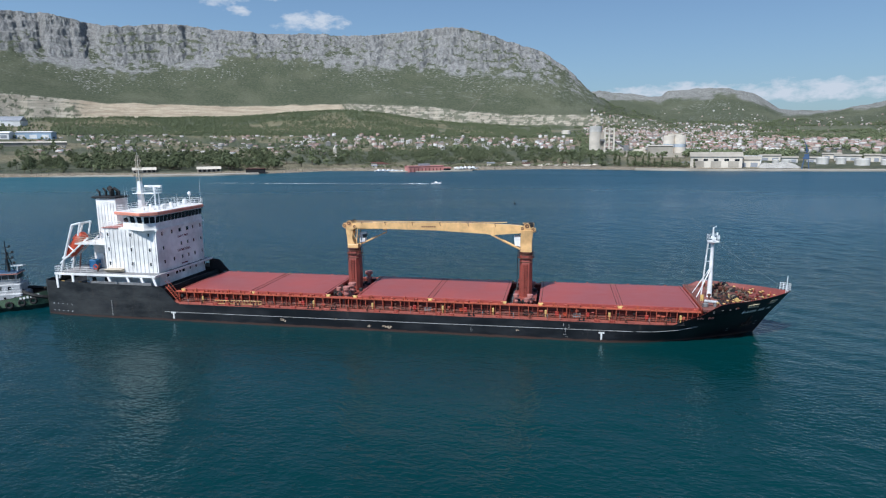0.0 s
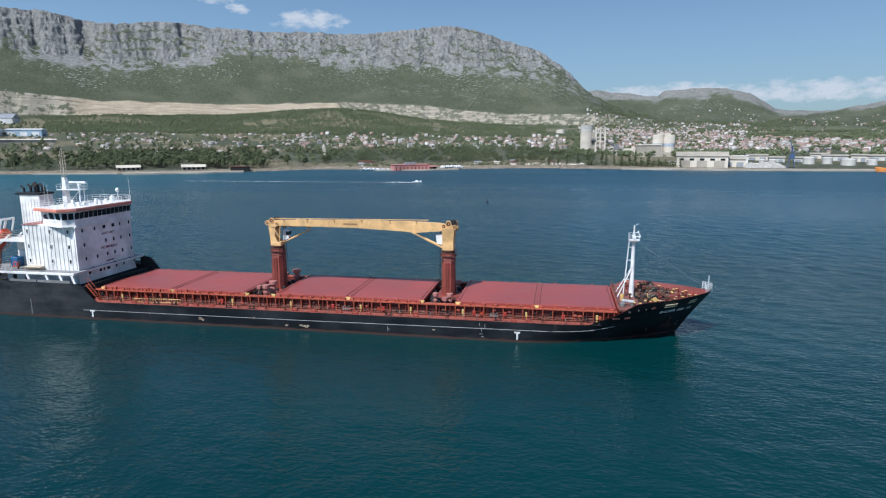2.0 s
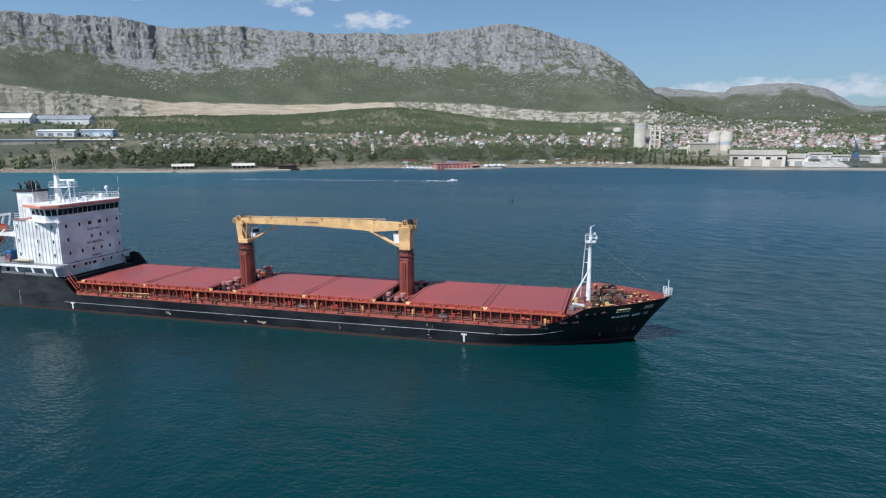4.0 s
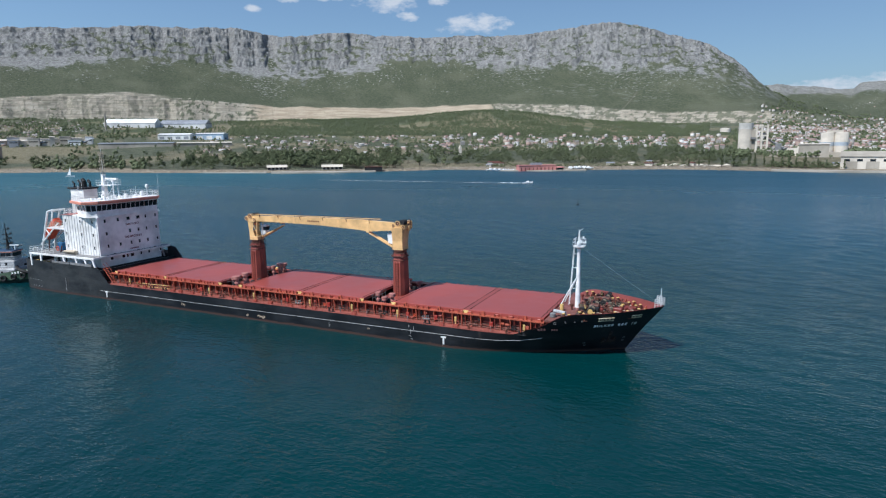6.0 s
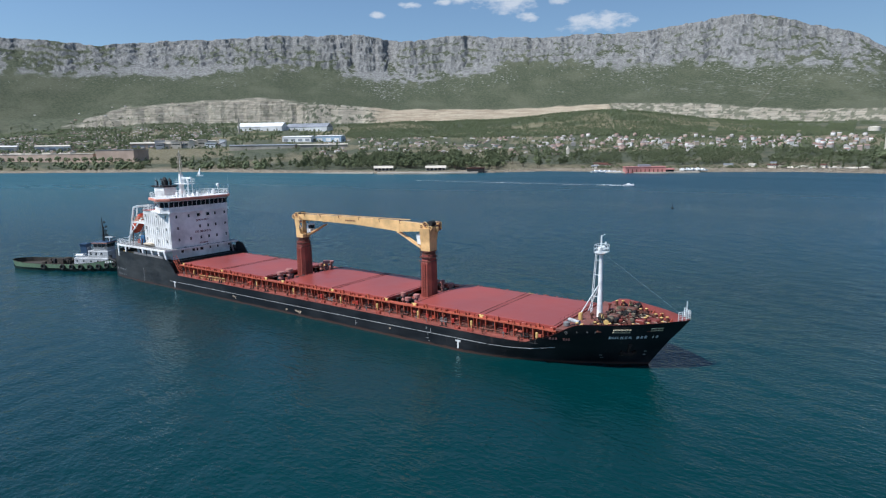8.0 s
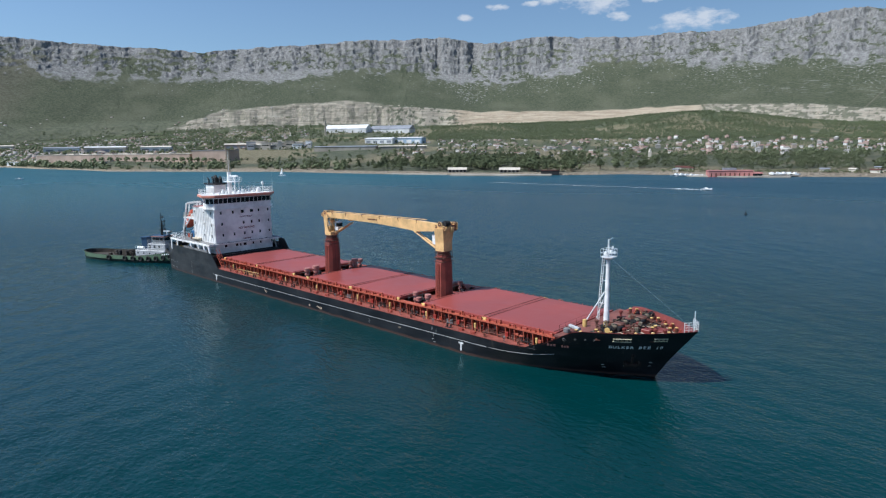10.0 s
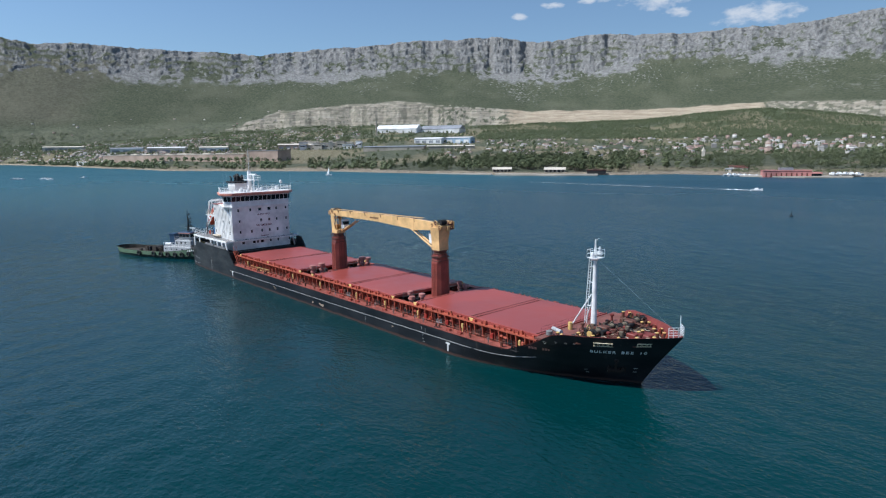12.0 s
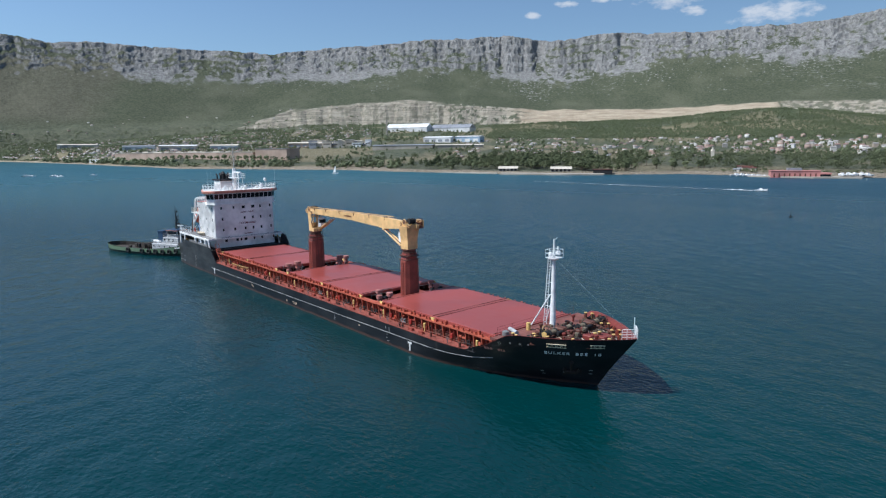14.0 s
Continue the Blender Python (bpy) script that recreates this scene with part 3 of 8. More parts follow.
    scrub = g.mix(g.attr("wood"), scrub, g.mix(g.ramp(g.noise(0.16, 5, 0.7, g.pos), 0.36, 0.64), (0.058, 0.074, 0.038), (0.100, 0.116, 0.058)))
    scrub = g.mix(g.attr("heath"), scrub, g.mix(g.ramp(spots, 0.35, 0.65), (0.13, 0.118, 0.085), (0.19, 0.172, 0.13)))
    stone = g.mix(g.ramp(g.noise(0.07, 7, 0.75, g.pos, (1, 1, 0.45)), 0.36, 0.62), (0.18, 0.177, 0.17), (0.322, 0.315, 0.302))
    stone = g.mix(g.math("MULTIPLY", g.ramp(g.noise(0.13, 5, 0.7, g.pos, (1, 1, 0.5)), 0.53, 0.63), 0.6), stone, (0.10, 0.10, 0.095))
    stone = g.mix(g.math("MULTIPLY", g.ramp(g.noise(0.035, 6, 0.72, g.pos, (0.35, 0.35, 1.9)), 0.54, 0.64), 0.5), stone, (0.085, 0.095, 0.068))
    stone = g.mix(g.math("MULTIPLY", g.ramp(g.noise(0.34, 4, 0.7, g.pos, (1, 1, 0.6)), 0.54, 0.64), 0.5), stone, (0.09, 0.09, 0.088))
    stone = g.mix(g.math("MULTIPLY", g.ramp(g.noise(0.012, 4, 0.6, g.pos), 0.45, 0.7), 0.35), stone, (0.17, 0.165, 0.155))
    qn = g.noise(0.022, 6, 0.7, g.pos, (0.5, 0.5, 6.0))
    dirt = g.mix(g.ramp(qn, 0.35, 0.65), (0.33, 0.265, 0.19), (0.50, 0.42, 0.31))
    greyq = g.mix(g.ramp(qn, 0.35, 0.65), (0.27, 0.245, 0.195), (0.44, 0.40, 0.325))
    dirt = g.mix(g.math("MULTIPLY", g.attr("pale"), 0.85), dirt, greyq)
    dirt = g.mix(g.math("MULTIPLY", g.ramp(g.noise(0.05, 6, 0.75, g.pos), 0.58, 0.7), 0.5), dirt, (0.16, 0.155, 0.10))
    sand = g.mix(g.ramp(g.noise(0.25, 5, 0.7, g.pos), 0.35, 0.65), (0.23, 0.19, 0.135), (0.40, 0.34, 0.26))
    grass = g.mix(g.ramp(fine, 0.4, 0.6), (0.18, 0.16, 0.095), (0.31, 0.265, 0.175))
    c = g.mix(g.math("MULTIPLY", g.attr("dry"), 0.8), scrub, grass)
    blocks = g.ramp(g.math("ADD", g.noise(0.085, 5, 0.6, g.pos), g.math("MULTIPLY", g.attr("scree"), 0.10)), 0.675, 0.715)
    shelves = g.ramp(g.noise(0.07, 6, 0.7, g.pos, (0.45, 0.45, 2.4)), 0.55, 0.62)
    shelves = g.math("MULTIPLY", g.math("MULTIPLY", shelves, g.attr("shelf")), 0.45)
    pale_rock = g.math("MULTIPLY", g.math("MAXIMUM", g.math("MULTIPLY", blocks, g.ramp(g.attr("scree"), 0.05, 0.3)), shelves), 0.85)
    c = g.mix(pale_rock, c, (0.30, 0.29, 0.265))
    c = g.mix(g.attr("rock"), c, stone)
    c = g.mix(g.attr("quarry"), c, dirt)
    c = g.mix(g.attr("beach"), c, sand)
    hm = g.math("ADD", g.math("MULTIPLY", g.noise(0.06, 8, 0.8, g.pos), 1.3), g.math("MULTIPLY", fine, 0.5))
    me.materials.append(g.done(c, 0.92, g.bump(hm, 7.0, 0.9)))
    return tagged(new("ground", me), "green hillside with pale cliffs and quarry above the bay", "ground", kind="structure")


ground = build_ground()

SEA_Z = -0.05


def build_sea():
    """One sheet from under the camera to the horizon, with wind waves round the ship."""
    def lines(a, b, lo, hi, cell):
        mid = np.arange(a, b + 0.01, cell)
        k = np.arange(1, 27)
        grow = cell * (1.22 ** k - 1) / 0.22
        up, down = mid[-1] + grow * (hi - mid[-1]) / grow[-1], mid[0] - grow * (mid[0] - lo) / grow[-1]
        return np.concatenate([down[::-1], mid, up])

    xs, ys = lines(-210, 210, -4900, 4900, 0.95), lines(-5, 300, -4900, 4900, 0.95)
    X, Y = np.meshgrid(xs, ys)
    gen = np.random.default_rng(4)
    Z = np.zeros_like(X)
    for i in range(48):
        length = 2.2 * 5.0 ** gen.random()
        a = radians(49) + gen.normal(0, 0.55)
        k = 2 * math.pi / length
        Z += 0.0036 * length ** 0.6 * np.sin(k * (X * math.cos(a) + Y * math.sin(a)) + gen.uniform(0, 6.28))
    fade = np.clip((230 - np.abs(X)) / 60, 0, 1) * np.clip((310 - Y) / 90, 0, 1) * np.clip((Y + 15) / 15, 0, 1)
    patchy = 0.55 + 0.9 * fbm(X / 55, Y / 40, 3, 91)
    lee = 0.55 + 0.45 * np.clip(np.hypot((X + 22) * 0.6, (Y - 88) * 1.3) / 60 - 0.35, 0, 1)
    Z = SEA_Z + Z * fade * patchy * lee
    nr, nb = X.shape
    co = np.stack([X, Y, Z], -1).reshape(-1, 3)
    i = np.arange((nr - 1) * (nb - 1))
    q = (i // (nb - 1)) * nb + i % (nb - 1)
    faces = np.stack([q, q + 1, q + nb + 1, q + nb], -1)
    me = bpy.data.meshes.new("water")
    me.vertices.add(len(co))
    me.vertices.foreach_set("co", co.ravel())
    me.loops.add(faces.size)
    me.loops.foreach_set("vertex_index", faces.ravel())
    me.polygons.add(len(faces))
    me.polygons.foreach_set("loop_start", np.arange(0, faces.size, 4))
    me.update(calc_edges=True)
    me.polygons.foreach_set("use_smooth", [True] * len(me.polygons))
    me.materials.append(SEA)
    return new("water", me)


tagged(build_sea(), "rippled deep teal sea water of a wide bay", "sea", kind="structure")

# ---------------------------------------------------------------- the cargo ship
ship = thing("cargo_ship", pose(-24.0, 101.46, 0), "black-hulled cargo ship with red hatch covers lying at anchor", "ship")
HB = 9.17                      # half breadth
STERN = -66.4      # transom


def sheer(x):
    """Height of the hull's top edge."""
    return float(np.interp(x, [-67, -43.0, -42.0, -39.8, -39.2, 41.2, 42.2, 44.5, 47.3, 48.6, 53, 59.4], [6.05, 5.85, 5.55, 3.15, 2.95, 2.95, 3.15, 4.4, 6.0, 6.25, 6.35, 6.65]))


def stem(z):
    return float(np.interp(z, [-2.5, 0, 3, 6.5, 7.4], [52.6, 54.3, 56.3, 59.1, 59.6]))


def hull_point(s, z):
    """A point of the starboard bow: s runs from the bow's beginning to the stem."""
    x0 = float(np.interp(z, [0, 5], [31.0, 39.5]))
    a, b = float(np.interp(z, [0, 6], [1.75, 2.3])), float(np.interp(z, [0, 6], [1.05, 0.92]))
    x = x0 + (stem(z) - x0) * s
    return x, HB * max(0.0, 1 - s ** a) ** b


def hull_half(x, z):
    """Half breadth of the hull at x and height z."""
    if x < -55:
        t = (-55 - x) / 11.4
        return HB - 0.9 * t * t - (0.9 * max(0, (-65.4 - x)) ** 2)
    x0 = float(np.interp(z, [0, 5], [31.0, 39.5]))
    if x <= x0:
        return HB
    s = min(1.0, (x - x0) / (stem(z) - x0))
    a, b = float(np.interp(z, [0, 6], [1.75, 2.3])), float(np.interp(z, [0, 6], [1.05, 0.92]))
    return HB * max(0.0, 1 - s ** a) ** b


def hull_columns():
    cols = []
    for x in (STERN, -66.0, -65.4, -62, -58, -54, -50, -46, -43, -42, -41.2, -40.4, -39.8, -39.2, -30, -20, -10, 0, 10, 20, 28):
        top = sheer(x)
        zs = [-2.5, 0.0, 1.2, 2.4] + [2.4 + (top - 2.4) * k / 3 for k in (1, 2, 3)]
        cols.append([(x, hull_half(x, z) - (0.8 if z < 0 and x < -62 else 0), z) for z in zs])
    for s in [0, .06, .12, .18, .24, .30, .36, .42, .48, .54, .60, .66, .72, .78, .83, .88, .92, .95, .975, 0.992, 1.0]:
        xt = hull_point(s, 6)[0]
        top = sheer(xt)
        for _ in range(3):
            top = sheer(hull_point(s, top)[0])
        zs = [-2.5, 0.0, 1.2, 2.4] + [2.4 + (top - 2.4) * k / 3 for k in (1, 2, 3)]
        cols.append([(*hull_point(s, z), z) for z in zs])
    return cols


cols = hull_columns()
m = Mesh()
m.rings([[(x, -y, z) for x, y, z in c] for c in cols], close=False)
m.rings([[(x, y, z) for x, y, z in c] for c in cols], close=False)
first = cols[0]
m.rings([[(x, -y, z) for x, y, z in first], [(x, y, z) for x, y, z in first]], close=False)
hull = part("hull", m, HULL, ship, "scuffed black painted hull", smooth=True)


def lining(name, xs, deck, mat, label, inset=0.14):
    """The inner skin and the cap of a bulwark, on both sides, from the deck up to the hull's edge."""
    for side in (-1, 1):
        rows = []
        for x in xs:
            top = sheer(x)
            yo = hull_half(x, top)
            yi = max(0.0, yo - inset)
            d = min(deck if x > 45.2 or x < 0 else 2.9, top - 0.2)
            yd = max(0.0, min(yi, hull_half(x, d) - inset - (0.25 if x > 0 else 0)))
            rows.append([(min(x, stem(d) - 0.3), side * yd, d), (min(x, stem(top) - 0.15), side * yi, top + 0.03), (x - 0.02, side * (yo + (0.0 if x > 0 else 0.03)), top + 0.03), (x - 0.02, side * (yo - 0.03), top - 0.06)])
        mm = Mesh()
        mm.rings(rows, close=False)
        part(name, mm, mat, ship, label)


bow_xs = [42.2, 43.4, 44.5, 45.3, 46, 47.3, 48.6, 50, 51.5, 53, 54.5, 55.5, 56.5, 57.3, 58.0, 58.5, 58.9, 59.15]
lining("bow_bulwark", bow_xs, 5.3, BOWRED, "red inner side of the bow bulwark")
lining("poop_bulwark", [-66.3, -65.3, -62, -58, -54, -50, -46, -43, -42, -41.2, -40.4, -39.8, -39.2], 2.9, HULL, "black bulwark round the stern")


def deck(name, z, xs, mat, label, inset=0.1, thick=0.25):
    pts = [(x, -max(0.02, hull_half(x, z) - inset)) for x in xs] + [(x, max(0.02, hull_half(x, z) - inset)) for x in reversed(xs)]
    return part(name, Mesh().prism(pts, "z", z - thick, z), mat, ship, label)


deck("main_deck", 2.9, [-42.5, -39, 0, 30, 32, 34, 36, 38, 40, 42, 44, 45], DECK, "worn oxide-red main deck", 0.28)
deck("forecastle_deck", 5.3, [45.0, 47.3, 49, 51, 52.5, 54, 55.3, 56.3, 57.0, 57.4, 57.7], FOREDECK, "worn brownish-red forecastle deck", 0.3)
deck("poop_deck", 4.9, [-66.2, -65.4, -62, -58, -54, -50, -46, -42.0], DARK, "dark mooring deck under the poop", 0.15)
part("forecastle_bulkhead", Mesh().prism([(-6.2, 2.7), (6.2, 2.7), (7.4, 5.2), (-7.4, 5.2)], "x", 44.9, 45.2), REDSTEEL, ship)
part("poop_bulkhead", Mesh().box(-42.4, -42.1, -8.9, 8.9, 2.7, 5.3), HULL, ship)

# bulwark stays at the bow
stay = Mesh().prism([(0, 0), (0.7, 0), (0.12, 0.9), (0, 0.9)], "y", -0.04, 0.04)
stays = []
for side in (-1, 1):
    for x in (48.2, 49.6, 51.0, 52.4, 53.7, 54.9, 55.9, 56.8):
        y = hull_half(x, 5.3) - 0.2
        y2 = hull_half(x + 0.3, 5.3) - 0.2
        ang = math.degrees(math.atan2(y2 - y, 0.3)) * side
        at = pose(x, side * (y - 0.3), 5.3, 0, 0, ang - 90 * side)
        stays.append(part("bulwark_stay", stay, RAILRED, ship, at=at) if not stays else again(stays[0], at))
        stays[-1].name = "bulwark_stay"

# white rubbing line, tug marks, loading marks and rows of draught bars on both sides
for side in (-1, 1):
    m = Mesh()
    rows = []
    for x in [-42, -36, -30, -20, -10, 0, 10, 20, 28, 31, 34, 36.5, 38.5, 40, 41.5, 43, 44.5]:
        z = float(np.interp(x, [-42, 0, 38.5, 41.5, 44.5], [1.5, 1.62, 1.84, 2.0, 2.5]))
        y = side * (hull_half(x, z) + 0.03)
        rows.append([(x, y - side * 0.05, z + 0.045), (x, y, z + 0.035), (x, y, z - 0.035), (x, y - side * 0.05, z - 0.045)])
    m.rings(rows, close=False)
    part("rubbing_strake", m, MARKDIM, ship, "thin whitish strake along the hull")
    for x, zz, k in ((30.6, 0.35, 1.0), (-40.3, 0.35, 1.0)):
        m = Mesh()
        y = side * (hull_half(x, 0.8) + 0.006)
        ya, yb = sorted((y, y + side * 0.03))
        m.box(x - 0.13, x + 0.13, ya, yb, zz, zz + 0.95)
        m.box(x - 0.42, x + 0.42, ya, yb + 0.001, zz + 0.95, zz + 1.2)
        part("tug_mark", m, MARK, ship, "white painted T mark")
    for x in (-65.4, -52.0):
        m = Mesh()
        for r in range(2):
            for q in range(5):
                xx = x + 1.0 + q * 1.0 if x < -60 else x - 0.2
                zz = 1.9 + r * -1.25 if x < -60 else 0.4 + (r * 5 + q) * 0.28
                y = side * (hull_half(xx, zz) + 0.004)
                ya, yb = sorted((y, y + side * 0.02))
                part("draught_bar", Mesh().box(xx, xx + 0.16, ya, yb, zz, zz + 0.12), MARK if x < -60 else MARKDIM, ship, "small white bar on the hull")
    m = Mesh()
    for xx, zz, ww, hh in ((25.0, 2.2, 0.08, 0.4), (25.8, 1.9, 0.06, 0.6), (25.0, 0.9, 0.5, 0.05), (25.3, 0.5, 0.4, 0.05), (25.3, 1.3, 0.05, 0.6), (10.9, 0.6, 0.05, 0.8), (11.0, 0.9, 0.25, 0.05)):
        y = side * (HB + 0.006)
        ya, yb = sorted((y, y + side * 0.02))
        part("loading_mark", Mesh().box(xx, xx + ww, ya, yb, zz, zz + hh), MARKDIM, ship, "faded white loading mark")
    # rust and scale round the overboard outlets
    for xx, zz, rr in ((-20.5, 1.05, 0.42), (-20.0, 0.9, 0.3), (-5.6, 0.7, 0.25), (-2.2, 0.75, 0.35), (-3.0, 0.8, 0.3), (-11.2, 1.6, 0.2), (18.1, 1.2, 0.22)):
        y = side * (HB + 0.004)
        rn = random.Random(int(xx * 10))
        m = Mesh().prism([(xx + rr * rn.uniform(0.4, 1.5) * math.cos(k * 0.7), zz + rr * rn.uniform(0.25, 0.95) * math.sin(k * 0.7)) for k in range(9)], "y", *sorted((y, y + side * 0.012)))
        o = part("scaly_patch", m, SCALE, ship, "pale rusty scale round an overboard outlet")
        part("outlet", Mesh().rod((xx, y, zz), (xx, y + side * 0.03, zz), rr * 0.3, n=8), SOOTSHADE, o)



# fairlead slots with pale frames and the ship's name on both bows
def bow_frame(x, z, side):
    """Place and turn of a plate on the bow's skin."""
    y0, y1 = hull_half(x - 0.25, z), hull_half(x + 0.25, z)
    yu, yd = hull_half(x, z + 0.25), hull_half(x, z - 0.25)
    along = Vector((0.5, side * (y1 - y0), 0)).normalized()
    up = Vector((0, side * (yu - yd), 0.5)).normalized()
    if side > 0:
        along = -along
    nrm = along.cross(up).normalized()
    up = nrm.cross(along)
    p = Vector((x, side * hull_half(x, z), z)) + nrm * 0.05
    return Matrix(((along.x, up.x, nrm.x, p.x), (along.y, up.y, nrm.y, p.y), (along.z, up.z, nrm.z, p.z), (0, 0, 0, 1)))


for side in (-1, 1):
    for x, ww in ((44.6, 1.1), (46.2, 0.9)):
        for q in range(3):
            part("bow_sign", Mesh().box(-ww / 8, ww / 8, -0.17, 0.17, 0, 0.015), CAPRED, ship, "faded red sign on the bow", at=bow_frame(x + (q - 1) * ww / 3, 3.95, side))
    for x, z in ((49.4, 1.5), (51.6, 1.5), (54.0, 1.6), (49.4, 1.1), (54.2, 2.1)):
        part("draught_bar", Mesh().box(-0.2, 0.2, -0.05, 0.05, 0, 0.012), MARKDIM, ship, "small faded bar on the bow", at=bow_frame(x, z, side))
    for x, z, n in ((52.5, 5.5, 4), (56.0, 5.65, 3)):
        m, d = Mesh(), Mesh()
        for q in range(n):
            for a, b in ((-0.26, 0.0), (0.14, 0.0)):
                m.torus(((q - (n - 1) / 2) * 0.52, 0, 0.0), (0, 0, 1), 0.2, 0.05, 10, 5)
            d.rod(((q - (n - 1) / 2) * 0.52, 0, -0.02), ((q - (n - 1) / 2) * 0.52, 0, 0.012), 0.18, 0.18, 8)
        m.box(-n * 0.27, n * 0.27, 0.19, 0.25, -0.02, 0.05)
        m.box(-n * 0.27, n * 0.27, -0.25, -0.19, -0.02, 0.05)
        f = part("fairlead", m, FAIRCREAM, ship, "pale framed mooring fairlead", at=bow_frame(x, z, side))
        part("opening", d, SOOTSHADE, f)
    for x, z in ((46.4, 5.0), (47.7, 5.2), (48.8, 5.25), (49.7, 5.3)):
        m = Mesh().torus((0, 0, 0), (0, 0, 1), 0.17 if x < 47 else 0.09, 0.025, 12, 5)
        part("scupper", m, GREY, ship, at=bow_frame(x, z, side))
    # the name, letter by letter along the curve of the bow
    words = "BULKER BEE 10"
    x = 51.1
    seq = words if side < 0 else words[::-1]
    for ch in seq:
        slope = abs(hull_half(x + 0.2, 4.45) - hull_half(x - 0.2, 4.45)) / 0.4
        step = 0.49 / math.sqrt(1 + slope * slope)
        if ch != " ":
            lettering("name_letter", ch, 0.78, NAMEW, ship, bow_frame(x, 4.45, side) @ Matrix.Diagonal((0.88, 0.86, 1, 1)), "white letter of the ship's name")
        x += step
    # anchor pocket with the anchor and its rust run
    at = bow_frame(52.6, 2.6, side)
    m = Mesh()
    m.box(-0.13, 0.13, -1.0, 0.6, 0.0, 0.2, 0.05)
    m.prism([(-0.95, -0.75), (-0.6, -1.15), (0.6, -1.15), (0.95, -0.75), (0.8, -0.2), (0.62, -0.75), (-0.62, -0.75), (-0.8, -0.2)], "z", 0.02, 0.26)
    m.torus((0, 0.75, 0.1), (0, 0, 1), 0.22, 0.06)
    part("anchor", m, ANCHOR, ship, "rusty stockless anchor", at=at)
    rn = random.Random(91)
    for q in range(7):
        x0, w0, h0 = rn.uniform(-1.1, 1.1), rn.uniform(0.05, 0.16), rn.uniform(0.5, 1.4)
        part("rust_streak", Mesh().prism([(x0 - w0, -0.6), (x0 + w0 * 0.3, -0.45), (x0 + w0, -0.7), (x0 + w0 * 0.4, -0.7 - h0), (x0 - w0 * 0.3, -0.6 - h0 * 0.8)], "z", 0.0, 0.012), ANCHOR, ship, "rust streak below the anchor", at=at)

# rail along the main deck
for side in (-1, 1):
    m = Mesh()
    y = side * (HB - 0.12)
    for i in range(55):
        x = -38.5 + i * 1.46
        m.rod((x, y, 2.9), (x, y, 3.92), 0.022, n=4)
    for z in (3.25, 3.6, 3.92):
        m.rod((-38.5, y, z), (40.4, y, z), 0.014, n=4)
    part("deck_rail", m, RAILRED, ship, "thin open rail along the deck edge")

# hatch coamings: side wall, flanged top rail, upright stays
CY0 = 7.05
for side in (-1, 1):
    y0, y1 = sorted((side * (CY0 - 0.12), side * CY0))
    part("hatch_coaming", Mesh().box(-40.6, 44.8, y0, y1, 2.9, 4.72), BAYSHADE, ship, "red steel hatch coaming")
    ya, yb = sorted((side * (CY0 - 0.2), side * (CY0 + 0.72)))
    m = Mesh()
    m.box(-40.6, 44.8, ya, yb, 4.72, 4.80)
    yc, yd = sorted((side * (CY0 + 0.68), side * (CY0 + 0.74)))
    m.box(-40.6, 44.8, yc, yd, 4.66, 4.84)
    part("coaming_rail", m, RAILRED, ship, "orange-red flange along the coaming top")
    m = Mesh()
    ya, yb = sorted((side * CY0, side * (CY0 + 0.22)))
    m.box(-40.6, 44.8, ya, yb, 3.78, 3.84)
    part("coaming_stringer", m, BAYSHADE, ship)
    plate = Mesh().prism([(side * CY0, 2.9), (side * (CY0 + 0.42), 2.9), (side * (CY0 + 0.66), 4.72), (side * CY0, 4.72)], "x", -0.02, 0.02)
    ya, yb = sorted((side * (CY0 + 0.42), side * (CY0 + 0.56)))
    plate.prism([(side * (CY0 + 0.38), 2.9), (side * (CY0 + 0.44), 2.9), (side * (CY0 + 0.70), 4.72), (side * (CY0 + 0.62), 4.72)], "x", -0.065, 0.065)
    kept = None
    for i in range(59):
        x = -40.0 + i * 1.455
        kept = part("coaming_stay", plate, RAILRED, ship, at=pose(x, 0, 0)) if kept is None else again(kept, pose(x, 0, 0))
        kept.name = "coaming_stay"
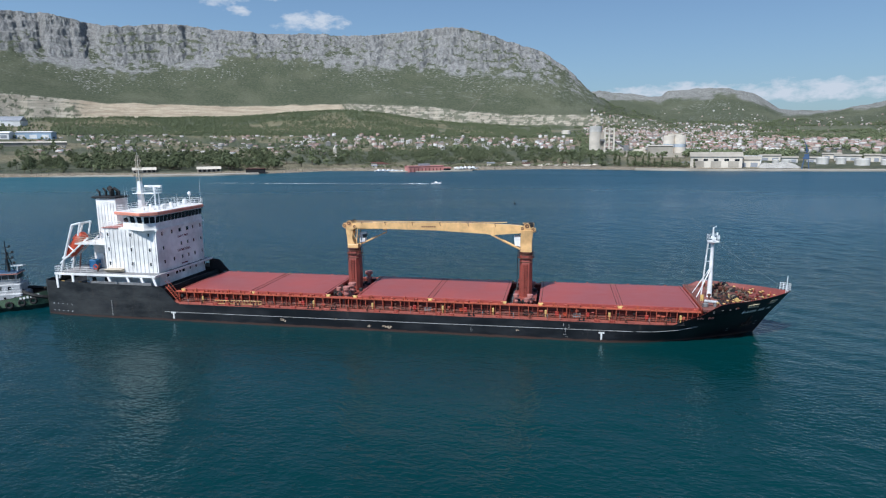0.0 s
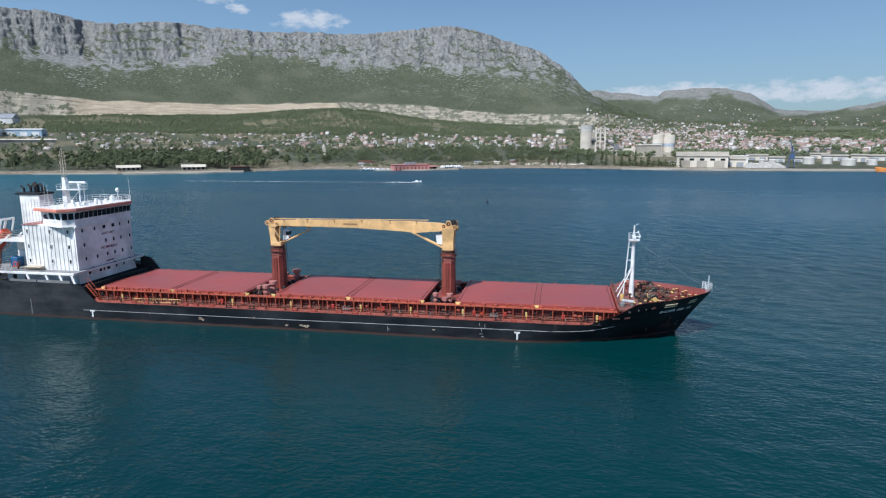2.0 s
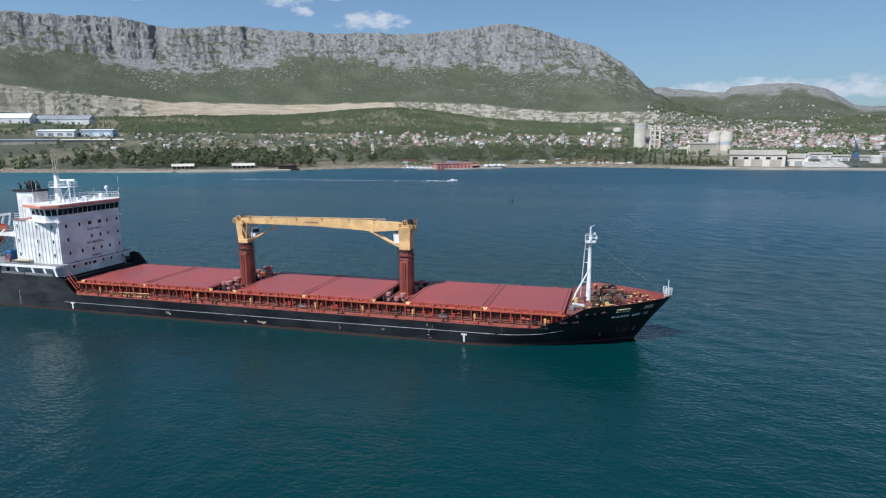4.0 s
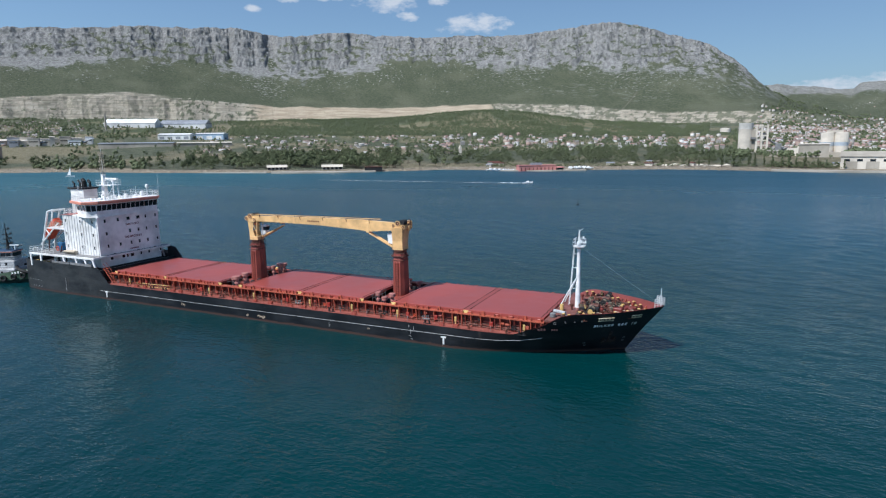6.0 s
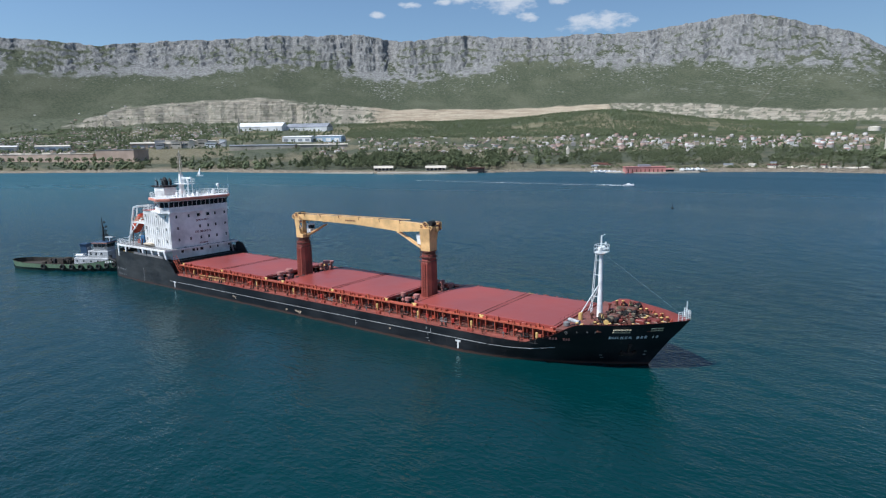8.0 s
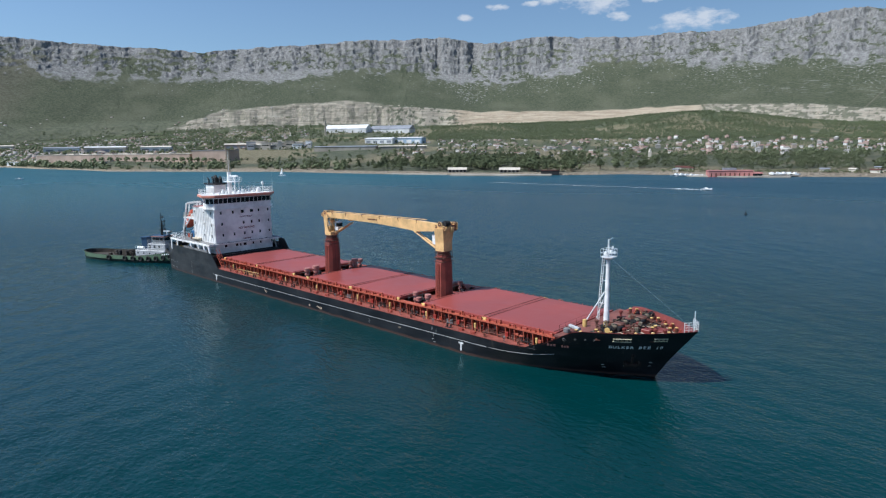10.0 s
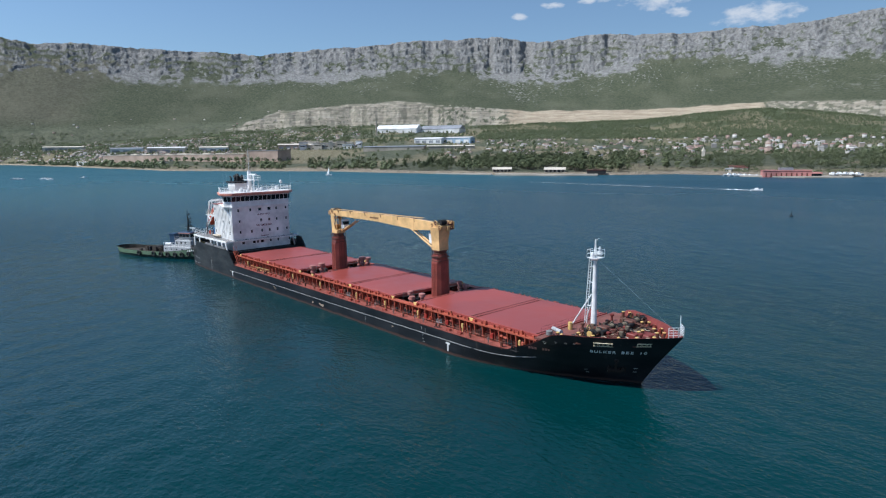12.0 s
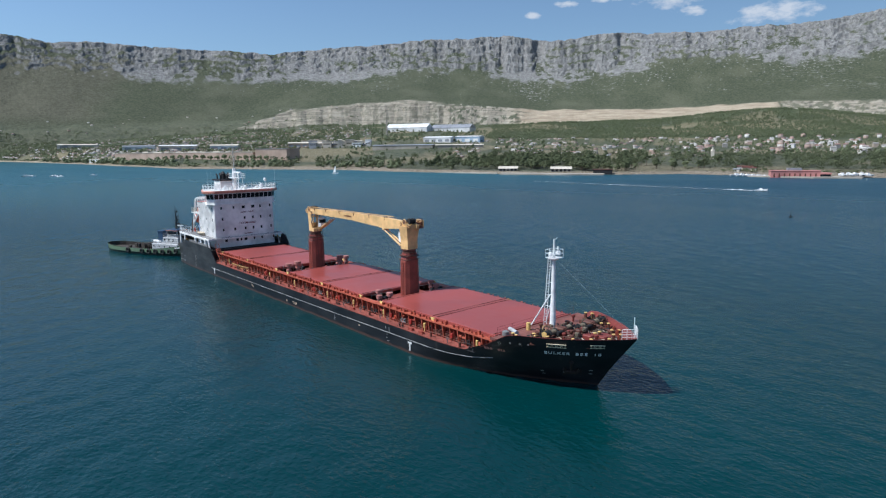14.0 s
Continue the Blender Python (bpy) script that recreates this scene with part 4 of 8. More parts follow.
# wooden-looking clutter in the bays: yellow hydrant boxes, valves, pipes
for side in (-1, 1):
    for x in (-35.6, -5.4, 6.2, 14.2, 22.3, 42.0, -15.5, 31.8):
        m = Mesh().box(-0.16, 0.16, -0.12, 0.12, 0.05, 0.7, 0.04)
        m.box(-0.05, 0.05, -0.05, 0.05, -0.45, 0)
        box = part("hydrant_box", m, YELLOW, ship, "pale yellow fire hose box", at=pose(x, side * (CY0 + 0.5), 3.42))
    for x in (-33.0, 9.1, 25.2):
        part("valve_wheel", Mesh().torus((0, 0, 0), (0, 1, 0), 0.22, 0.06, 12, 5).rod((0, -0.1, 0), (0, 0.1, 0), 0.1), BOATRED, ship, "red valve wheel beside the coaming", at=pose(x, side * (CY0 + 0.55), 3.6))
    for z, r in ((3.1, 0.08), (3.35, 0.05), (3.55, 0.05)):
        m = Mesh().rod((-40, side * (CY0 + 0.3), z), (44.5, side * (CY0 + 0.3), z), r, n=6)
        part("deck_pipe", m, BROWN, ship, "pipe running along the coaming")
    rnd = random.Random(15 + side)
    for i in range(46):
        x, z = -39 + i * 1.8 + rnd.uniform(-0.7, 0.7), rnd.uniform(3.1, 4.1)
        w_, h_ = rnd.uniform(0.08, 0.3), rnd.uniform(0.1, 0.4)
        part("valve_box", Mesh().box(-w_, w_, -0.12, 0.12, 0, h_, 0.03).rod((0, 0, -0.5), (0, 0, h_ + 0.2), 0.03, n=5), rnd.choice((REDSTEEL, DARK, DARK, RAILRED, BROWN, BROWN)), ship, "small valve box in a bay of the coaming", at=pose(x, side * (CY0 + 0.4), z))
    rnd = random.Random(5)
    for i in range(34):
        x = -38 + i * 2.42 + rnd.uniform(-0.5, 0.5)
        m = Mesh()
        kind = rnd.randrange(4)
        if kind == 0:
            m.turn((0, 0, 0), [(0.16, 0), (0.16, 0.5), (0.24, 0.52), (0.24, 0.66), (0.1, 0.7)], 10)
        elif kind == 1:
            m.box(-0.4, 0.4, -0.22, 0.22, 0, 0.35, 0.04)
        elif kind == 2:
            m.torus((0, 0, 0.55), (1, 0.3, 0), 0.22, 0.04)
            m.rod((0, 0, 0), (0, 0, 0.55), 0.05)
        else:
            m.rod((-0.35, 0, 0), (-0.35, 0, 0.55), 0.13)
            m.rod((0.35, 0, 0), (0.35, 0, 0.55), 0.13)
            m.box(-0.6, 0.6, -0.2, 0.2, 0, 0.06)
        part("deck_fitting", m, (BROWN, REDSTEEL, GREY, DARK)[kind], ship, "small deck fitting beside the coaming", at=pose(x, side * (CY0 + 1.35), 2.9))

# second stays, red hose cabinets, valve groups and a yellow accommodation ladder in the bays
brace = Mesh().prism([(CY0, 2.9), (CY0 + 0.4, 2.9), (CY0 + 0.6, 4.72), (CY0, 4.72)], "x", -0.03, 0.03)
cabinet = Mesh().box(-0.26, 0.26, -0.14, 0.14, 0, 0.62, 0.04).box(-0.05, 0.05, -0.18, -0.14, 0.2, 0.42)
manifold = Mesh()
for q in range(4):
    manifold.rod((-0.45 + q * 0.3, 0, -0.3), (-0.45 + q * 0.3, 0, 0.35 + 0.12 * (q % 2)), 0.06, n=6)
    manifold.torus((-0.45 + q * 0.3, -0.1, 0.2 + 0.12 * (q % 2)), (0, 1, 0.2), 0.12, 0.03, 10, 4)
manifold.rod((-0.6, 0, -0.1), (0.6, 0, -0.1), 0.08, n=6)
for side in (-1, 1):
    rnd = random.Random(40)
    kept = None
    for i in range(58):
        if rnd.random() > 0.45:
            continue
        at = pose(-40.0 + (i + rnd.uniform(0.3, 0.7)) * 1.455, 0, 0) @ Matrix.Diagonal((1, side, 1, 1))
        kept = part("web_plate", brace, REDSTEEL, ship, at=at) if kept is None else again(kept, at)
    for x in (-31.2, -17.4, 1.6, 9.8, 24.0, 28.6, 37.2):
        part("hose_cabinet", cabinet, HOSERED, ship, "small red fire hose cabinet", at=pose(x, side * (CY0 + 0.42), 3.35))
    for x in (-37.6, -29.8, -12.2, -1.0, 3.8, 12.3, 19.5, 27.0, 34.6, 40.2):
        part("valve_manifold", manifold, rnd.choice((DARK, BROWN, GREY)), ship, "group of dark valves in a bay", at=pose(x, side * (CY0 + 0.45), 3.4))
    m = Mesh()
    y = side * (CY0 + 0.95)
    for z in (3.0, 3.55):
        m.rod((-33.2, y, z), (-24.6, y, z + 0.15), 0.05, n=5)
    for q in range(18):
        x = -33.2 + q * 0.5
        m.rod((x, y, 3.0 + 0.0087 * q), (x + 0.1, y, 3.56 + 0.0087 * q), 0.03, n=4)
    part("stowed_ladder", m, YELLOW, ship, "yellow boarding ladder stowed along the deck")

# hatch covers, two panels a hatch
TOP = 5.24
HATCHES = [(-39.6, -26.4, -13.3), (-8.1, 4.1, 16.1), (21.2, 33.3, 44.6)]
for a, mid, b in HATCHES:
    for x0, x1 in ((a, mid - 0.02), (mid + 0.02, b)):
        m = Mesh()
        m.prism([(-CY0 - 0.05, 4.82), (CY0 + 0.05, 4.82), (CY0 + 0.05, TOP - 0.06), (CY0 - 0.05, TOP), (0, TOP + 0.04), (-CY0 + 0.05, TOP), (-CY0 - 0.05, TOP - 0.06)], "x", x0, x1)
        cover = part("hatch_cover", m, HATCH, ship, "faded oxide-red hatch cover panel")
        for x in (x0 + 0.05, x1 - 0.05):
            m = Mesh()
            e = x + (0.35 if x < (x0 + x1) / 2 else -0.35)
            m.box(e - 0.05, e + 0.05, -CY0 + 0.1, CY0 - 0.1, TOP - 0.05, TOP + 0.062)
            part("edge_bar", m, BROWN, cover)
        for side in (-1, 1):
            n = int((x1 - x0) / 1.9)
            for i in range(n + 1):
                x = x0 + 0.5 + i * (x1 - x0 - 1.0) / n
                m = Mesh()
                ys = sorted((side * (CY0 + 0.06), side * (CY0 + 0.34)))
                if i % 3 == 1:
                    m.prism([(x - 0.22, 4.8), (x + 0.22, 4.8), (x + 0.14, 5.3), (x - 0.14, 5.3)], "y", *ys)
                    part("lifting_lug", m, RAILRED, cover)
                else:
                    m.box(x - 0.32, x + 0.32, ys[0], ys[1], 4.8, 5.08, 0.04)
                    part("cleat", m, REDSTEEL, cover)
stopper = None
for a, mid, b in HATCHES:
    for side in (-1, 1):
        for i in range(int((b - a) / 1.1)):
            at = pose(a + 0.9 + i * 1.1 + 0.25 * math.sin(i * 2.3), side * (CY0 + 0.5), 4.8)
            stopper = part("stopper", Mesh().prism([(-0.07, 0), (0.07, 0), (0.05, 0.38), (-0.04, 0.42)], "y", -0.1, 0.1), RAILRED, ship, at=at) if stopper is None else again(stopper, at)
for x in (-39.3, -26.4, -13.0, -8.4, 4.1, 15.9, 21.5, 33.3):
    for side in (-1, 1):
        m = Mesh().box(x - 0.3, x + 0.3, *sorted((side * (CY0 + 0.1), side * (CY0 + 0.4))), 4.8, 5.06, 0.06)
        m.rod((x - 0.4, side * (CY0 + 0.3), 5.1), (x + 0.4, side * (CY0 + 0.3), 5.1), 0.09)
        part("cover_jack", m, YELLOW, ship, "yellow hatch cover jack")


# ---------------------------------------------------------------- deck cranes
def mushroom(parent, x, y, h, r, mat=CAPRED):
    m = Mesh().turn((x, y, 2.9), [(r * 0.55, 0), (r * 0.55, h - 1.35), (r * 0.82, h - 1.3), (r * 0.82, h - 1.05), (r * 0.5, h - 1.0), (r * 0.5, h - 0.55), (r, h - 0.5), (r, h - 0.14)], 14)
    v = part("mushroom_vent", m, mat, parent, "dusty pinkish-red mushroom ventilator", smooth=True)
    part("cap", Mesh().turn((x, y, 2.9), [(r * 1.04, h - 0.14), (r * 1.0, h), (0.05, h + 0.06)], 14), CAPRED, v, "pale pinkish flat cap")
    return v


def crane(x, face):
    """A deck crane at x whose jib points along face (+1 forward, -1 aft)."""
    ped = part("deck_crane", Mesh().rings([[(x + sx * w * (1 - c * (i % 2 == 0) * 0), sy * d, z) for sx, sy, i in ((-1, -0.55, 0), (-0.6, -1, 1), (0.6, -1, 0), (1, -0.55, 1), (1, 0.55, 0), (0.6, 1, 1), (-0.6, 1, 0), (-1, 0.55, 1))]
                                             for z, w, d, c in ((2.9, 1.15, 1.45, 0), (4.6, 1.06, 1.36, 0), (9.9, 1.0, 1.3, 0), (10.4, 0.98, 1.15, 0), (11.25, 0.98, 1.0, 0))]), PEDRED, ship, "rusty red crane pedestal with a yellow crane")
    m = Mesh()
    m.turn((x, 0, 0), [(1.02, 11.25), (1.08, 11.3), (1.08, 11.42), (0.98, 11.45), (0.98, 11.62), (1.1, 11.66), (1.1, 11.86), (0.95, 11.9)], 20)
    part("slewing_ring", m, BROWN, ped, "greasy brown slewing ring")
    for z in (10.2, 10.75):
        w_ = 1.27 if z < 10.5 else 1.14
        part("stiffening_band", Mesh().box(x - 1.04, x + 1.04, -w_, w_, z, z + 0.1), BROWN, ped)
    m = Mesh().box(x - 0.3, x + 0.3, -1.37, -1.3, 4.5, 9.8)
    for z in np.arange(4.6, 9.8, 0.4):
        m.box(x - 0.2, x + 0.2, -1.5, -1.46, z, z + 0.03)
    m.rod((x - 0.22, -1.47, 3.2), (x - 0.22, -1.47, 10.2), 0.03, n=5)
    m.rod((x + 0.22, -1.47, 3.2), (x + 0.22, -1.47, 10.2), 0.03, n=5)
    part("ladder", m, PEDRED, ped, "rusty red ladder")
    m = Mesh()
    for k in range(10):
        a = 2 * math.pi * k / 10
        b = 2 * math.pi * (k + 1) / 10
        p, q = (x + 1.4 * math.cos(a), 1.4 * math.sin(a)), (x + 1.4 * math.cos(b), 1.4 * math.sin(b))
        m.rod((*p, 10.9), (*p, 11.9), 0.025, n=4)
        for z in (11.4, 11.9):
            m.rod((*p, z), (*q, z), 0.02, n=4)
    m.turn((x, 0, 0), [(1.42, 10.86), (1.42, 10.92)], 16)
    part("walkway", m, BROWN, ped)
    # turning column
    if face > 0:
        # an open frame of two cheeks with cross plates and struts
        col = Mesh().box(x - 0.95, x + 0.9, -0.9, 0.9, 11.9, 12.5, 0.05)
        for y in (-0.86, 0.74):
            part("cheek_plate", Mesh().prism([(x - 0.95, 12.4), (x + 0.35, 12.4), (x - 0.15, 13.6), (x + 0.1, 15.4), (x - 1.25, 15.4), (x - 1.0, 13.4)], "y", y, y + 0.12), CRANE, ped)
            part("strut", Mesh().rod((x + 0.6, y + 0.06, 12.4), (x + 0.9, y + 0.06, 15.3), 0.09, n=6), CRANE, ped)
            part("strut", Mesh().rod((x + 0.7, y + 0.06, 13.2), (x - 0.1, y + 0.06, 14.6), 0.07, n=6), CRANE, ped)
        part("cross_plate", Mesh().box(x - 1.0, x - 0.9, -0.8, 0.8, 12.4, 13.4), CRANE, ped)
        part("cross_plate", Mesh().box(x - 1.1, x + 0.0, -0.74, 0.74, 14.6, 14.75), CRANE, ped)
    if face < 0:
        col = Mesh().rings([[(x + sx * w + o, sy * d, z) for sx, sy in ((-1, -1), (1, -1), (1, 1), (-1, 1))] for z, w, d, o in ((11.9, 0.92, 0.95, 0), (13.3, 0.9, 0.95, 0), (15.1, 0.98, 1.2, 0.1), (15.5, 0.98, 1.25, 0.1))])
        m = Mesh().box(x - 0.6, x + 1.1, 1.2, 2.0, 15.0, 15.25, 0.04)
        for dx in (-0.3, 0.6):
            m.rod((x + dx, 0.9, 15.75), (x + dx, 1.9, 15.75), 0.16, n=10)
            m.torus((x + dx, 1.7, 15.8), (0, 1, 0), 0.42, 0.08, 16, 5)
        m.rod((x + 0.9, 1.9, 15.2), (x + 0.9, 1.9, 16.5), 0.06, n=6)
        m.rod((x + 0.9, 1.3, 16.5), (x + 0.9, 1.9, 16.5), 0.06, n=6)
        part("sheave_block", m, BROWN, ped, "greasy sheave block beside the head")
        part("sheave_guard", Mesh().box(x - 0.7, x + 1.15, 2.0, 2.08, 15.1, 16.3, 0.02), CRANE, ped)
    part("column", col, CRANE, ped, "cream-yellow turning column", smooth=False)
    m = Mesh()
    hx = x - 0.35 * face
    for y in (-0.95, 0.62):
        m.prism([(hx - 1.1, 15.35), (hx - 0.2, 15.0), (hx + 0.95, 15.2), (hx + 0.8, 15.7), (hx + 0.25, 16.0), (hx + 0.1, 16.35), (hx - 0.5, 16.35), (hx - 0.65, 15.95), (hx - 1.2, 15.9)], "y", y, y + 0.2)
    m.box(hx - 1.25, hx + 0.9, -0.6, 0.6, 15.25, 15.75)
    part("crane_head", m, CRANE, ped, "cream-yellow head with sheaves")
    m = Mesh()
    for y in (-0.42, 0.0, 0.42):
        m.rod((hx + 0.3, y - 0.14, 16.25), (hx + 0.3, y + 0.14, 16.25), 0.45, n=14)
        m.rod((hx - 0.9, y - 0.14, 15.9), (hx - 0.9, y + 0.14, 15.9), 0.36, n=14)
    part("sheave", m, DARK, ped, "dark rope sheaves")
    m = Mesh()
    for dx, z, r in ((-0.2, 16.15, 0.4), (-1.0, 15.75, 0.33), (0.75, 15.6, 0.3)):
        m.torus((hx + dx, -1.0, z), (0, 1, 0), r, 0.07, 16, 5)
        m.rod((hx + dx, -1.05, z), (hx + dx, 0.9, z), 0.1, n=6)
    part("sheave_rim", m, CRANE, ped)
    m = Mesh()
    for dx, z, r in ((-0.2, 16.15, 0.36), (-1.0, 15.75, 0.29), (0.75, 15.6, 0.26)):
        m.rod((hx + dx, -1.01, z), (hx + dx, -0.96, z), r, n=14)
    part("sheave_web", m, BROWN, ped)
    # driver's cab
    cab = Mesh().prism([(x + face * 0.95, 12.7), (x + face * 1.85, 12.9), (x + face * 2.0, 14.4), (x + face * 0.95, 14.5)], "y", 0.1 - (0.7 if face < 0 else 0), 1.1 - (0.7 if face < 0 else 0))
    part("cab", cab, MASTW, ped, "off-white driver's cab")
    part("cab_window", Mesh().prism([(x + face * 1.45, 13.55), (x + face * 1.93, 13.55), (x + face * 2.02, 14.2), (x + face * 1.45, 14.2)], "y", 0.06, 1.14), GLASS, ped)
    # jib: a box girder, deep at a quarter of its length
    yj = -0.62 if face < 0 else 0.62
    L = 31.6
    rows = []
    for s, hi, lo, wy in ((0.0, 16.1, 15.3, 0.36), (0.06, 16.25, 14.95, 0.4), (0.19, 16.42, 14.62, 0.42), (0.24, 16.45, 14.8, 0.4), (0.5, 16.45, 15.2, 0.36), (0.8, 16.32, 15.3, 0.32), (0.93, 16.25, 15.3, 0.3), (0.97, 16.2, 15.4, 0.3), (1.0, 16.15, 15.6, 0.3)):
        px = x - 0.6 * face + face * L * s
        if face > 0:
            hi, lo, wy = hi - 0.5, max(hi - 1.3, 14.95), wy * 0.8
        rows.append([(px, yj - wy, lo), (px, yj + wy, lo), (px, yj + wy, hi), (px, yj - wy, hi)])
    jib = part("jib", Mesh().rings(rows), CRANE, ped, "long cream-yellow box jib")
    m = Mesh()
    for s in (0.19,):
        px = x - 0.6 * face + face * L * s
        m.box(px - 0.3, px + 0.3, yj - 0.46, yj + 0.46, 14.9 if face > 0 else 14.45, 15.5 if face > 0 else 16.1, 0.05)
    for s0, s1 in ((0.1, 0.96),):
        for y in (yj - 0.2, yj + 0.2):
            m.rod((x + face * L * s0, y, 16.68 if face < 0 else 16.2), (x + face * L * s1, y, 16.5 if face < 0 else 16.0), 0.03, n=5)
    part("jib_bands", m, CRANE, ped)
    m = Mesh()
    for s in (0.16, 0.3, 0.45, 0.6, 0.75, 0.88):
        px = x + face * L * s
        m = Mesh()
        top = 16.38 if face < 0 else 16.05
        m.box(px - 0.12, px + 0.12, yj - 0.2, yj + 0.2, top, top + 0.12)
        if face < 0:
            m.prism([(px - 0.14, 16.52), (px - 0.05, 16.52), (px + 0.16, 16.0), (px + 0.08, 16.0)], "y", yj - 0.45, yj - 0.3)
        if s in (0.3, 0.45, 0.6):
            m.rod((px, yj, 16.6), (px, yj, 17.35), 0.02, n=4)
        part("rope_guide", m, BROWN, ped, "dark rope guide on the jib")
    m = Mesh()
    side = -1 if face < 0 else 1
    for q in range(7):
        px = x + face * (15.1 + q * 0.36)
        ys = sorted((yj + side * 0.37, yj + side * 0.395))
        m.box(px - 0.10, px + 0.10, *ys, 15.7, 15.95)
    part("jib_sign", m, BROWN, ped, "dark sign of plain bars on the jib")
    # luffing cylinder
    for y in (yj - 0.3, yj + 0.3):
        m = Mesh()
        a, b = Vector((x + face * 0.95, y, 12.35)), Vector((x + face * 5.6, y, 14.55))
        m.rod(a, a.lerp(b, 0.62), 0.15, n=10)
        m.rod(a.lerp(b, 0.62), b, 0.1, n=10)
        part("luffing_cylinder", m, CRANE, ped)
    m = Mesh()
    m.rod((x + face * 1.3, -0.4, 15.2), (x + face * 1.5, -0.4, 5.6), 0.03, n=4)
    m.rod((x + face * 1.3, 0.3, 15.2), (x + face * 1.5, 0.3, 5.6), 0.03, n=4)
    part("hoist_rope", m, DARK, ped)
    # low deckhouse round the pedestal
    m = Mesh().box(x - 1.9, x + 1.9, -3.4, 3.4, 2.9, 4.5, 0.06)
    part("winch_house", m, PEDRED, ship, "low red deckhouse round the crane foot")
    rnd = random.Random(int(x))
    for side in (-1, 1):
        k = 1.0 if x < 0 else 0.76
        mushroom(ship, x + 0.95, side * 4.6, 3.75 * k, 0.66 * k)
        if x < 0 or side < 0:
            mushroom(ship, x + 0.5, side * 6.2, 3.45 * k, 0.6 * k)
        mushroom(ship, x - 1.2, side * 5.2, 3.0, 0.42)
        m = Mesh()
        for q in range(6):
            bx, by = x + rnd.uniform(-1.5, 1.5), side * rnd.uniform(1.6, 6.4)
            part("winch_box", Mesh().box(bx - 0.3, bx + 0.3, by - 0.25, by + 0.25, 2.9, 2.9 + rnd.uniform(1.5, 2.3), 0.05), DARK, ship, "dark winch box between the hatches")
        m = Mesh()
        for q in range(5):
            m.rod((x - 1.7, side * (2.2 + q * 1.0), 4.5), (x - 1.7, side * (2.2 + q * 1.0), 5.6), 0.03, n=4)
        m.rod((x - 1.7, side * 2.2, 5.6), (x - 1.7, side * 6.2, 5.6), 0.03, n=4)
        m.rod((x - 1.7, side * 2.2, 5.1), (x - 1.7, side * 6.2, 5.1), 0.03, n=4)
        part("walkway_rail", m, GREY, ship)
    return ped


crane(-10.7, 1)
crane(18.8, -1)
# black blocks that put the shade of the hatch gap into colour
m = Mesh()
m.box(16.3, 17.5, -6.8, 6.8, 2.9, 3.9)
part("hatch_end_stowage", m, SOOTSHADE, ship, "black block standing in for the shade between the hatches")
part("hatch_end_grating", Mesh().box(20.3, 21.1, -6.8, 6.8, 2.9, 3.6), SOOTSHADE, ship, "low black block standing in for the shade between the hatches")

# ---------------------------------------------------------------- accommodation
X0, X1, HW = -54.2, -43.95, 7.0
Z0, Z1 = 5.0, 15.5
house = part("deckhouse", Mesh().box(X0, X1, -HW, HW, 4.7, Z1), WHITE, ship, "white painted accommodation block")
for side in (-1, 1):
    y = side * (HW + 0.03)
    for i in range(13):
        x = X0 + 0.35 + i * (X1 - X0 - 0.7) / 12
        part("rib", Mesh().box(x - 0.07, x + 0.07, *sorted((y - side * 0.03, y + side * 0.06)), 7.6, 15.3), WHITE, house)
pane = Mesh().box(-0.03, 0.03, -0.24, 0.24, -0.36, 0.36, 0.03)
frame_m = Mesh()
for a in (-1, 1):
    frame_m.box(-0.05, 0.05, a * 0.24 - 0.05, a * 0.24 + 0.05, -0.42, 0.42)
    frame_m.box(-0.05, 0.05, -0.29, 0.29, a * 0.36 - 0.05, a * 0.36 + 0.05)
PANE, FRAME = None, None


def porthole(m, wide=1.0):
    global PANE, FRAME
    m = m @ Matrix.Diagonal((1, wide, 1, 1))
    if FRAME is None:
        FRAME = part("window", frame_m, WHITE, ship, at=m)
        PANE = part("pane", pane, GLASS, FRAME)
    else:
        f = again(FRAME, m, ship)
        f.name = "window"
        again(PANE, pose(0, 0, 0), f).name = "pane"


for z, ys in ((14.35, (-5.45, -2.6, 3.8, 6.2)), (11.85, (-5.3, -0.1, 1.9, 3.8, 6.2)), (9.4, (-5.2, -2.5, 0.0, 1.9, 3.9, 6.3)), (6.9, (-1.2, 2.0, 3.9, 6.8))):
    for y in ys:
        porthole(pose(X1 + 0.02, y, z))
for y, z, k in ((-0.3, 14.35, 1.9), (2.0, 14.35, 1.9), (-4.7, 6.9, 1.6), (-2.1, 6.9, 1.6), (-0.1, 6.9, 1.9)):
    porthole(pose(X1 + 0.02, y, z), k)
for z in (14.3, 11.7, 9.2):
    for x in (-53.2, -48.9, -45.3):
        for side in (-1, 1):
            porthole(pose(x, side * (HW + 0.06), z, 0, 0, 90))
signs = ((13.15, "SAFETY FIRST", 0.52), (10.65, "NO SMOKING", 0.62))
for z, words, size in signs:
    lettering("warning_sign", words, size, SIGNRED, ship, pose(X1 + 0.02, 0.6, z, 90, 0, 90), "dark red painted warning")
m = Mesh()
for q in range(7):
    m.box(X1 + 0.005, X1 + 0.03, -0.35 + q * 0.28, -0.15 + q * 0.28, 8.05, 8.3)
part("painted_bars", m, SIGNRED, ship, "small dark painted bars")
m = Mesh()
for y in (-4.2, 1.2, 5.2):
    m.rod((X1 + 0.02, y, 7.7), (X1 + 0.35, y, 7.8), 0.04)
    m.box(X1 + 0.3, X1 + 0.6, y - 0.15, y + 0.15, 7.65, 7.85, 0.03)
part("floodlight", m, GREY, ship)
